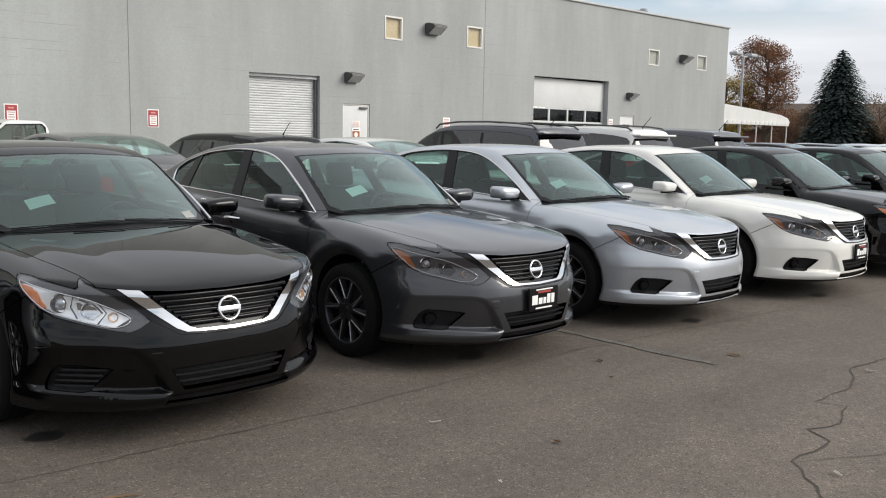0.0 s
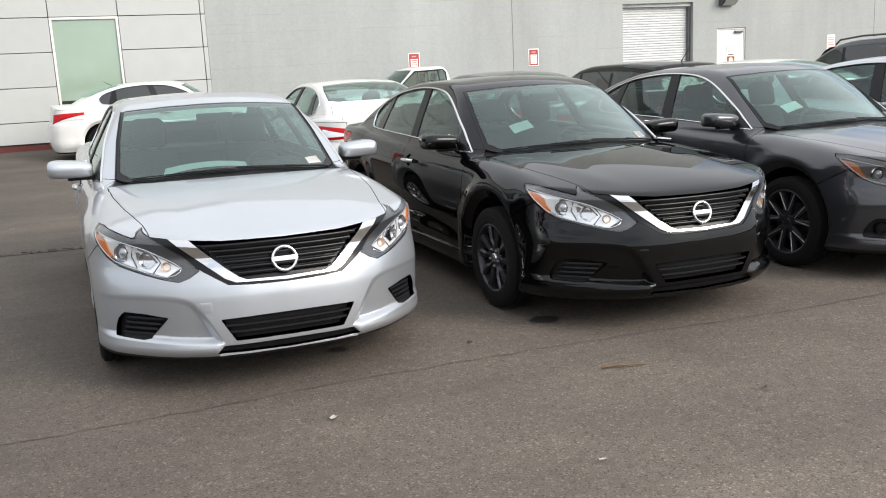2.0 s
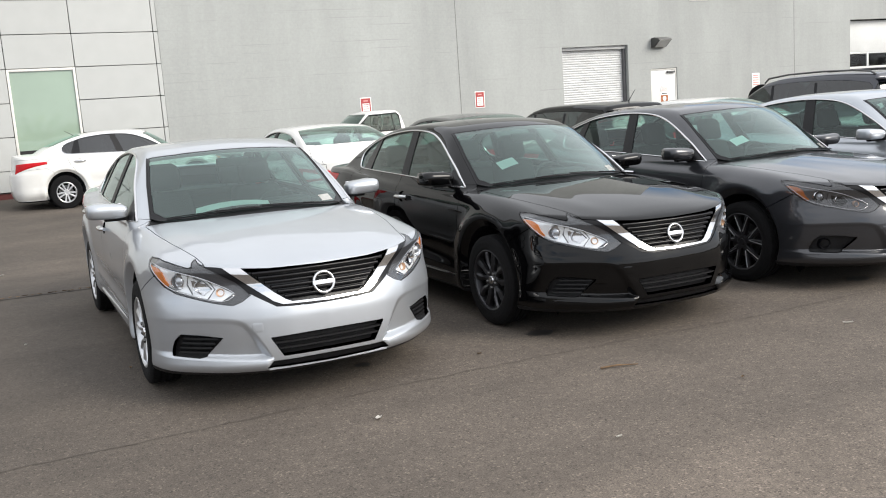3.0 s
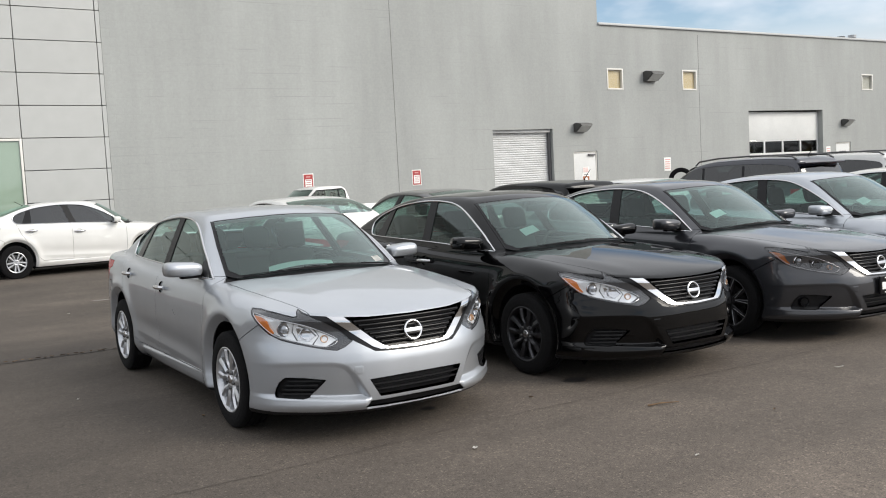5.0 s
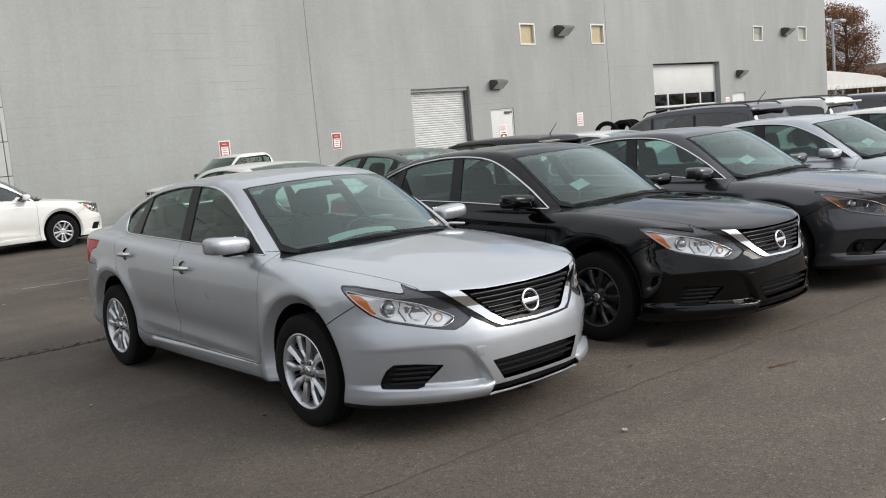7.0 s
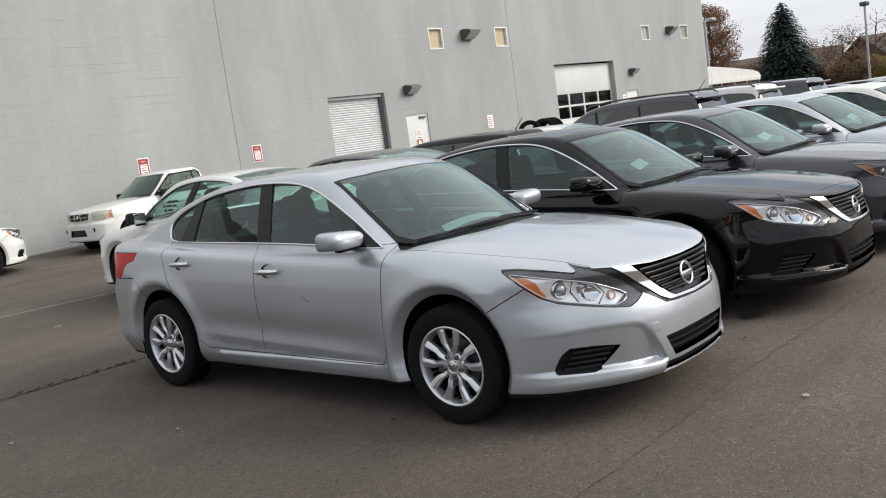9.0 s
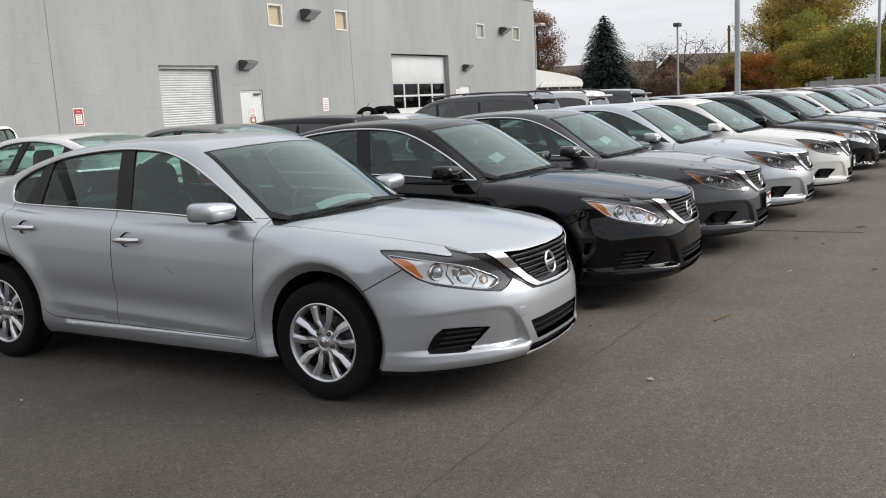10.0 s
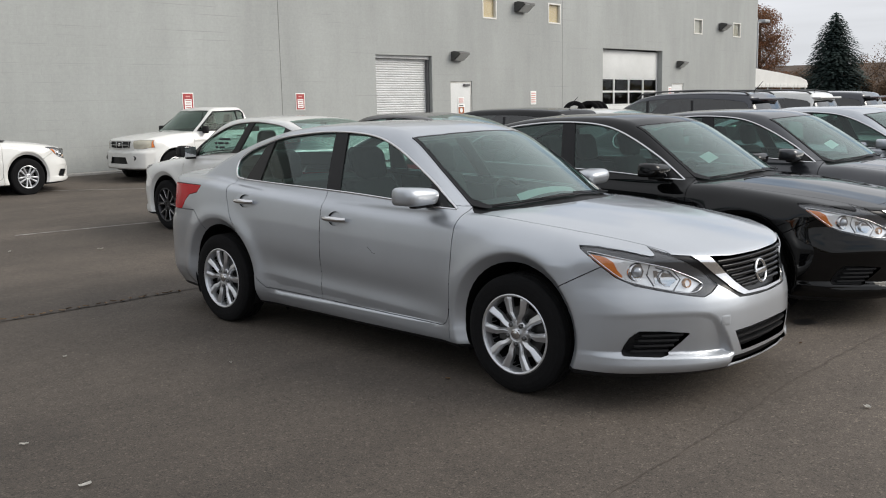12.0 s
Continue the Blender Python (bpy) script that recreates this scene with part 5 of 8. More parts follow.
def suv_shell():
    s = Shell(suv_field(), (0, -1.05, 0.15), (1.1, 4.2, 1.85), 0.05)
    for c in (0.0, 2.90):
        s.cut(ring(c, 0.38, 0.43, 28), side_view, lambda x, y, z: x > 0.5 and z < 1.0, S_GONE)
    s.cut(smooth_line([(0.62, 1.12), (0.95, 1.36), (1.35, 1.57), (1.9, 1.63), (2.7, 1.63), (3.3, 1.59), (3.62, 1.50), (3.55, 1.20), (3.0, 1.14)], 3, True), side_view, lambda x, y, z: x > 0.4 and z > 1.0, S_GLASS)
    s.cut([(-0.1, 1.56), (0.60, 1.54), (0.70, 1.40), (0.72, 1.18), (-0.1, 1.14)], front_view, lambda x, y, z: y > 3.4, S_REAR)
    s.cut([(0, 0.30), (0.6, 0.45), (0.74, 0.62), (0.60, 1.35), (0, 1.2)], top_view, lambda x, y, z: z > 1.08 and y < 1.5, S_WS)
    s.cut([(3.62, 1.16), (4.1, 1.16), (4.1, 0.92), (3.72, 0.92)], side_view, lambda x, y, z: x > 0.55, S_TAIL)
    s.cut([(-1.2, 0.1), (4.3, 0.1), (4.3, 0.45), (-1.2, 0.45)], side_view, lambda x, y, z: True, S_LOW)
    s.heal()
    return s


SUV = suv_shell()


def suv(m, paint, label, rails=True, privacy=True):
    """A tall wagon, nose to -y, its place under the middle of the front axle."""
    car = empty("suv", m, label, "car", "second row of parked cars")

    def panel(nm, tags, mat, side="both", **kw):
        me = stored(("suv", nm, side), lambda: SUV.panel(tags, side, name=nm, **kw))
        if not me.materials:
            me.materials.append(mat)
        return painted(part(nm, me, mat, car), mat)
    panel("body_shell", (0,), paint)
    panel("lower_cladding", (S_LOW,), TRIM, gap=0)
    panel("rear_window", (S_REAR,), DARK_GLASS if privacy else GLASS, gap=0.003, flange=0.02)
    panel("windshield", (S_WS,), GLASS, gap=0.003, flange=0)
    sp = part("spoiler", stored("suvspoiler", lambda: slab_mesh((-0.60, 3.60, 1.585), (0.60, 3.80, 1.625), 0.018)), paint, car)
    painted(sp, paint)
    part("rear_wiper", stored("suvwiper", lambda: finish(tube(bmesh.new(), [(0.02, 3.90, 1.19), (-0.25, 3.885, 1.21), (-0.42, 3.86, 1.25)], 0.010, 6))), TRIM, car)
    for sg, side in ((1, "left"), (-1, "right")):
        panel("side_window", (S_GLASS,), DARK_GLASS, side, gap=0.002, flange=0.01)
        panel("tail_light", (S_TAIL,), TAIL, side, flange=0.03)
        for nm, y in (("centre_pillar", 1.62), ("rear_pillar", 2.55)):
            part(nm, stored(("suvp", nm, sg), lambda: finish(tube(bmesh.new(), [(sg * (surface(SUV, 0, y + 0.10 * (1 - t / 6), 1.16 + 0.44 * t / 6) + 0.001), y + 0.10 * (1 - t / 6), 1.16 + 0.44 * t / 6) for t in range(7)], 0.032, 6, False, 0.25))), GLOSSBLACK, car)
        if rails:
            part("roof_rail", stored(("rail", sg), lambda: finish(tube(bmesh.new(), [(sg * 0.585, 1.35, 1.66), (sg * 0.59, 1.45, 1.735), (sg * 0.59, 1.9, 1.778), (sg * 0.585, 2.6, 1.785), (sg * 0.575, 3.2, 1.765), (sg * 0.56, 3.5, 1.735), (sg * 0.555, 3.6, 1.68)], 0.016, 8))), STEEL, car)
        mir = part("door_mirror", stored("mirror", mirror_mesh), paint, car)
        painted(mir, paint)
        mir.matrix_basis = pose(sg * 1.03, 0.72, 1.18) @ (Matrix.Identity(4) if sg > 0 else Matrix.Scale(-1, 4, (1, 0, 0)))
        for y in (0.0, 2.90):
            wheel(car, sg * 0.84, y, 0.375, 0.235, "machined", ALLOY, 1, sg)
    for x in (-0.37, 0.37):
        seat(car, x, 1.35).location.z = 0.2
    part("antenna", stored("whip", lambda: finish(tube(bmesh.new(), [(0.0, 3.45, 1.74), (0.0, 3.47, 1.77), (0.0, 3.62, 1.93)], [0.016, 0.007, 0.004], 6))), TRIM, car)
    return car


def pickup_field():
    plan_side = curve((-0.8, 0.86), (0.0, 0.90), (4.4, 0.90))
    nose_plan = curve((0, 0), (0.45, 0.03), (0.65, 0.09), (0.8, 0.20), (0.88, 0.36))
    top = curve((-0.9, 0.88), (-0.75, 0.975), (-0.3, 1.065), (0.3, 1.12), (0.6, 1.13), (1.0, 1.10), (2.12, 1.10), (2.2, 1.13), (4.4, 1.13))
    roof = curve((0.1, 0.8), (0.35, 1.08), (0.6, 1.27), (0.95, 1.52), (1.15, 1.62), (1.4, 1.66), (1.9, 1.655), (2.02, 1.60), (2.10, 1.3), (2.16, 0.6))

    def field(x, y, z):
        w = plan_side(y) - 0.05 * step(0.8, 1.1, z) - 0.03 * step(0.45, 0.3, z)
        for c in (0.0, 3.0):
            w = w + 0.035 * np.exp(-((np.hypot(y - c, z - 0.36) - 0.42) / 0.08) ** 2)
        body = smax(x - w, z - top(y) + 0.05 * x * x, 0.08)
        body = smax(body, nose_plan(x) - 0.82 - y + 0.3 * np.maximum(z - 0.9, 0) - 0.06 * step(0.75, 0.69, z), 0.06)
        body = smax(body, y - 4.35, 0.05)
        body = smax(body, 0.33 - z, 0.04)
        bed = np.maximum(np.maximum(x - 0.72, 0.62 - z), np.maximum(2.25 - y, y - 4.25))
        body = smax(body, -bed, 0.03)
        cab = smax(x - 0.845 + 0.36 * (z - 1.05), z - roof(y - 0.3 * x * x * step(1.3, 0.9, y)) + 0.06 * x * x, 0.08)
        cab = smax(cab, 0.9 - z, 0.02)
        return smin(body, cab, 0.025)
    return field


P_GLASS, P_WS, P_BACK, P_GONE, P_LOW, P_DOOR, P_GRILLE, P_LAMP, P_HOLE, P_AMB = range(1, 11)


def pickup_shell():
    s = Shell(pickup_field(), (0, -0.95, 0.2), (1.05, 4.45, 1.75), 0.04)
    for c in (0.0, 3.0):
        s.cut(ring(c, 0.36, 0.42, 32), side_view, lambda x, y, z: x > 0.5 and z < 0.95, P_GONE)
    s.cut([(0.66, 1.13), (1.18, 1.54), (1.93, 1.56), (1.99, 1.50), (1.99, 1.13)], side_view, lambda x, y, z: x > 0.4 and z > 1.0, P_GLASS)
    s.cut([(0, 0.40), (0.5, 0.46), (0.74, 0.58), (0.68, 0.85), (0.60, 1.12), (0, 1.03)], top_view, lambda x, y, z: z > 1.1 and y < 1.3, P_WS)
    s.cut([(-0.1, 1.24), (0.6, 1.24), (0.54, 1.54), (-0.1, 1.55)], front_view, lambda x, y, z: 1.9 < y < 2.3, P_BACK)
    s.cut([(-0.1, 0.945), (0.42, 0.935), (0.39, 0.80), (-0.1, 0.785)], front_view, lambda x, y, z: y < -0.5, P_GRILLE)
    s.cut([(0.50, 0.945), (0.66, 0.968), (0.85, 0.958), (0.87, 0.80), (0.74, 0.772), (0.53, 0.784)], front_view, lambda x, y, z: y < -0.25, P_LAMP)
    s.cut([(0.845, 1.0), (0.95, 1.0), (0.95, 0.74), (0.845, 0.74)], front_view, lambda x, y, z: y < -0.2, P_AMB, (P_LAMP,))
    s.cut([(-0.1, 0.59), (0.30, 0.59), (0.36, 0.45), (-0.1, 0.45)], front_view, lambda x, y, z: y < -0.5, P_HOLE)
    s.cut([(0.52, 1.11), (0.50, 0.55), (0.56, 0.42), (1.78, 0.42), (1.90, 0.55), (1.93, 1.11)], side_view, lambda x, y, z: x > 0.6, P_DOOR)
    s.heal()
    return s


def cab_pane(sg):
    """The flat, leaning side window of the cab."""
    bm = bmesh.new()
    outline = ((0.66, 1.13), (1.18, 1.54), (1.93, 1.56), (1.99, 1.50), (1.99, 1.13))
    outer = [bm.verts.new((sg * (0.844 - 0.36 * (z - 1.05)), y, z)) for y, z in outline]
    bm.faces.new(outer)
    bmesh.ops.recalc_face_normals(bm, faces=bm.faces[:])
    if bm.faces[:][0].normal.x * sg < 0:
        bmesh.ops.reverse_faces(bm, faces=bm.faces[:])
    return bm


def pickup(m):
    s = pickup_shell()
    car = empty("pickup_truck", m, "white compact pickup truck parked along the wall", "truck")
    for nm, tags, mat, kw in (("body_shell", (0,), WHITE, {}), ("windshield", (P_WS,), CABGLASS, {"flange": 0.01}), ("rear_window", (P_BACK,), GLASS, {"flange": 0.01}),
                              ("grille", (P_GRILLE,), TRIM, {"push": 0.02, "flange": -0.02, "gap": 0}), ("bumper_opening", (P_HOLE,), TRIM, {"push": 0.03, "flange": -0.03, "gap": 0})):
        part(nm, s.panel(tags, name=nm, **kw), mat, car)
    part("grille_frame", finish(tube(bmesh.new(), [(x, -0.835 + 0.03 * abs(x), z) for x, z in ((-0.42, 0.94), (0.42, 0.94), (0.39, 0.80), (0.12, 0.782), (-0.12, 0.782), (-0.39, 0.80))], 0.010, 8, True)), CHROME, car)
    part("grille_bar", slab((-0.38, -0.832, 0.850), (0.38, -0.80, 0.866), 0.006), CHROME, car)
    for x in (-0.13, 0.13):
        part("grille_post", slab((x - 0.012, -0.832, 0.795), (x + 0.012, -0.80, 0.935), 0.006), CHROME, car)
    part("badge", lathe(bmesh.new(), [(-0.83, 0.0001), (-0.842, 0.03), (-0.835, 0.045), (-0.80, 0.045)], 20, 1, (0, 0, 0.862)), CHROME, car)
    for sg, side in ((1, "left"), (-1, "right")):
        d = part("door", s.panel((P_DOOR,), side, name="door"), WHITE, car)
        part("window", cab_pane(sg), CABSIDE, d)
        part("window_seal", finish(tube(bmesh.new(), [(sg * (0.853 - 0.36 * (z - 1.05)), y, z) for y, z in ((0.66, 1.13), (0.92, 1.335), (1.18, 1.54), (1.93, 1.56), (1.99, 1.50), (1.99, 1.13), (1.33, 1.13))], 0.016, 8, True)), TRIM, d)
        part("window_divider", finish(tube(bmesh.new(), [(sg * (0.849 - 0.36 * (z - 1.05)), 1.80, z) for z in (1.13, 1.55)], 0.018, 8)), TRIM, d)
        part("door_handle", slab((min(sg * 0.88, sg * 0.91), 1.66, 0.965), (max(sg * 0.88, sg * 0.91), 1.82, 0.995), 0.008), TRIM, d)
        part("headlight", s.panel((P_LAMP,), side, name="headlight", push=0.004), AGED, car, "yellowed plastic headlight")
        part("indicator", s.panel((P_AMB,), side, name="indicator", push=0.006), AMBER, car)
        part("fog_lamp", lathe(bmesh.new(), [(0.0, 0.0001), (-0.01, 0.045), (0.02, 0.055)], 20, 1, (sg * 0.58, -0.812, 0.575)), GLOSSBLACK, car)
        mir = part("door_mirror", slab((-0.085, -0.045, -0.09), (0.085, 0.045, 0.09), 0.035, 3), TRIM, car)
        mir.location = (sg * 0.93, 0.80, 1.15)
        for y in (0.0, 3.0):
            wheel(car, sg * 0.80, y, 0.36, 0.205, "turbine", ALLOY, 1, sg)
        lin = lathe(bmesh.new(), [(-0.3, 0.02), (-0.3, 0.43), (0.10, 0.43)], 28)
        bmesh.ops.delete(lin, geom=[f for f in lin.faces if f.calc_center_median().z < -0.1], context="FACES")
        for y in (0.0, 3.0):
            li = part("wheel_liner", stored(("plin",), lambda: finish(lin)), TRIM, car)
            li.matrix_basis = pose(sg * 0.80, y, 0.36) @ (Matrix.Identity(4) if sg > 0 else Matrix.Scale(-1, 4, (1, 0, 0)))
        seat(car, sg * 0.37, 1.35).location.z = 0.18
    part("dashboard", slab((-0.72, 0.62, 0.8), (0.72, 1.0, 1.13), 0.05), DASH, car)
    part("chassis", slab((-0.6, -0.6, 0.28), (0.6, 4.2, 0.42), 0.03), TRIM, car)
    return car

# ---- ground ----
def rise(y):
    """The lot climbs gently towards the building."""
    return 0.27 * (max(0.0, min(y, 19.6) - 9.0) / 10.3) ** 2


def asphalt():
    m = material("worn_asphalt", (0.078, 0.064, 0.052), 0.88, bump=0.0)
    n, l = m.node_tree.nodes, m.node_tree.links
    b = n["Principled BSDF"]
    co = n.new("ShaderNodeTexCoord")
    col = n.new("ShaderNodeRGB")
    col.outputs[0].default_value = (0.078, 0.064, 0.052, 1)
    out = col.outputs[0]

    def layer(tex, lo, hi, a, c):
        nonlocal out
        mr = n.new("ShaderNodeMapRange")
        mr.inputs[1].default_value, mr.inputs[2].default_value, mr.inputs[3].default_value, mr.inputs[4].default_value = lo, hi, a, c
        l.new(tex, mr.inputs[0])
        mx = n.new("ShaderNodeMixRGB")
        mx.blend_type, mx.inputs[0].default_value = "MULTIPLY", 1
        l.new(out, mx.inputs[1])
        l.new(mr.outputs[0], mx.inputs[2])
        out = mx.outputs[0]

    def noise_at(scale, detail=5, stretch=None, rough=0.6):
        t = n.new("ShaderNodeTexNoise")
        t.inputs["Scale"].default_value, t.inputs["Detail"].default_value, t.inputs["Roughness"].default_value = scale, detail, rough
        if stretch:
            mp = n.new("ShaderNodeMapping")
            mp.inputs["Scale"].default_value = stretch
            mp.inputs["Rotation"].default_value = (0, 0, radians(4))
            l.new(co.outputs["Object"], mp.inputs[0])
            l.new(mp.outputs[0], t.inputs["Vector"])
        else:
            l.new(co.outputs["Object"], t.inputs["Vector"])
        return t.outputs["Fac"]
    fine = noise_at(120, 4, None, 0.8)
    layer(fine, 0.34, 0.66, 0.52, 1.48)
    vor = n.new("ShaderNodeTexVoronoi")
    vor.inputs["Scale"].default_value = 105
    l.new(co.outputs["Object"], vor.inputs["Vector"])
    sep = n.new("ShaderNodeSeparateColor")
    l.new(vor.outputs["Color"], sep.inputs[0])
    layer(sep.outputs[0], 0.86, 1.0, 1.0, 1.8)
    layer(sep.outputs[1], 0.80, 1.0, 1.0, 0.5)
    layer(noise_at(18, 3), 0.3, 0.7, 0.86, 1.14)
    layer(noise_at(1.3), 0.3, 0.7, 0.84, 1.16)
    layer(noise_at(0.35, 4, (0.25, 2.2, 1)), 0.3, 0.7, 0.76, 1.20)
    layer(noise_at(0.9, 6, (1.0, 1.0, 1), 0.75), 0.28, 0.40, 0.80, 1.0)
    wob, where, px, py = n.new("ShaderNodeTexNoise"), n.new("ShaderNodeSeparateXYZ"), n.new("ShaderNodeMath"), n.new("ShaderNodeMath")
    wob.inputs["Scale"].default_value, wob.inputs["Detail"].default_value = 0.6, 5
    l.new(co.outputs["Object"], wob.inputs["Vector"])
    l.new(co.outputs["Object"], where.inputs[0])
    for node, axis, reach in ((px, "X", 2.4), (py, "Y", 2.0)):
        node.operation, node.inputs[1].default_value = "MULTIPLY_ADD", reach
        l.new(wob.outputs["Fac"], node.inputs[0])
        l.new(where.outputs[axis], node.inputs[2])
    # the drive lane is paler than the stalls; past the end of the row the asphalt is darker
    layer(py.outputs[0], 0.6, 3.6, 1.24, 0.95)
    layer(px.outputs[0], -2.4, 1.4, 0.74, 1.14)
    l.new(out, b.inputs["Base Color"])
    bp = n.new("ShaderNodeBump")
    bp.inputs["Strength"].default_value, bp.inputs["Distance"].default_value = 0.55, 0.006
    l.new(fine, bp.inputs["Height"])
    l.new(bp.outputs[0], b.inputs["Normal"])
    return m


ASPHALT = asphalt()
SEAM = material("filled_seam", (0.070, 0.058, 0.048), 0.95, grain=0.45, grain_scale=30)
TAR = material("crack_tar", (0.045, 0.038, 0.032), 0.95, grain=0.3, grain_scale=40)
STALL_PAINT = material("stall_line_paint", (0.24, 0.23, 0.21), 0.85, grain=0.5, grain_scale=50, stain=0.3, stain_scale=6)
LINE_PAINT = material("worn_line_paint", (0.094, 0.086, 0.075), 0.85, grain=0.6, grain_scale=60, stain=0.3, stain_scale=6)
bm = bmesh.new()
xs = [-400, -150, -60, -30, -15, 0, 15, 30, 60, 150, 400]
ys = [-400, -100, -30, -8, 0, 5, 9, 10.5, 12, 13.5, 15, 16.5, 18, 19.6, 40, 120, 400]
gv = [[bm.verts.new((x, y, rise(y))) for y in ys] for x in xs]
for a, b in zip(gv, gv[1:]):
    for j in range(len(ys) - 1):
        bm.faces.new((a[j], b[j], b[j + 1], a[j + 1]))
tagged(part("ground", bm, ASPHALT), "worn grey brown asphalt of a car lot", "ground", kind="structure")


def ribbon(pts, width, z=0.004, seed=1, wobble=0.012):
    """A thin, uneven strip that lies on the ground along points."""
    rnd = random.Random(seed)
    bm = bmesh.new()
    fine = []
    for (ax, ay), (bx, by) in zip(pts, pts[1:]):
        n = max(2, int(math.hypot(bx - ax, by - ay) / 0.10))
        fine += [(ax + (bx - ax) * i / n, ay + (by - ay) * i / n) for i in range(n)]
    fine.append(pts[-1])
    rows = []
    for i, (x, y) in enumerate(fine):
        px, py = fine[max(i - 1, 0)]
        qx, qy = fine[min(i + 1, len(fine) - 1)]
        d = math.hypot(qx - px, qy - py) or 1
        nx, ny = -(qy - py) / d, (qx - px) / d
        o, w = rnd.uniform(-wobble, wobble), width * rnd.uniform(0.4, 1.0) / 2
        rows.append([bm.verts.new((x + nx * (o + s * w), y + ny * (o + s * w), rise(y) + z)) for s in (-1, 1)])
    for a, b in zip(rows, rows[1:]):
        bm.faces.new((a[0], b[0], b[1], a[1]))
    bmesh.ops.recalc_face_normals(bm, faces=bm.faces)
    return bm


tagged(part("pavement_seam", ribbon([(-9, 2.0), (-0.8, 1.72), (0.4, 1.74), (1.2, 1.71), (2.0, 1.65), (3.1, 1.55), (5.3, 1.52), (8, 1.2), (13, 0.7), (24, -0.3)], 0.009, seed=4, wobble=0.012), SEAM), "dark uneven seam across the asphalt", "crack", kind="structure")
tagged(part("pavement_crack", ribbon([(-12, 7.5), (-4, 7.2), (-2, 7.02), (-0.9, 6.95), (0.6, 6.85), (3, 6.7)], 0.045, seed=5, wobble=0.02), TAR), "long dark crack in the asphalt", "crack", kind="structure")
tagged(part("pavement_crack", ribbon([(3.0, -1.4), (3.9, -0.95), (4.3, -0.60), (4.75, -0.62), (4.85, -0.45), (5.1, -0.53), (5.45, -0.42), (5.4, -0.25), (5.9, -0.28), (6.4, -0.1), (6.9, -0.15)], 0.014, seed=6, wobble=0.015), TAR), "jagged crack in the asphalt", "crack", kind="structure")
tagged(part("pavement_crack", ribbon([(4.3, -0.62), (4.9, -0.95), (5.6, -1.05)], 0.006, seed=7, wobble=0.01), TAR), "thin branching crack in the asphalt", "crack", kind="structure")
for pts in ([(0.2, 11.9), (1.4, 11.74), (2.2, 11.6)], [(5.80, 2.1), (5.77, 1.5), (5.76, 1.0), (5.77, 0.6)], [(2.6, 17.0), (4.4, 15.9)]):
    tagged(part("parking_line", ribbon(pts, 0.10, 0.005, 9, 0.004), LINE_PAINT if pts[0][1] < 5 else STALL_PAINT), "faded white parking line on the asphalt", "parking line", kind="structure")

# ---- the building ----
TILT_B = 0.0088


def up(x):
    """The building's courses climb slightly to the east."""
    return TILT_B * (x - 19.0)


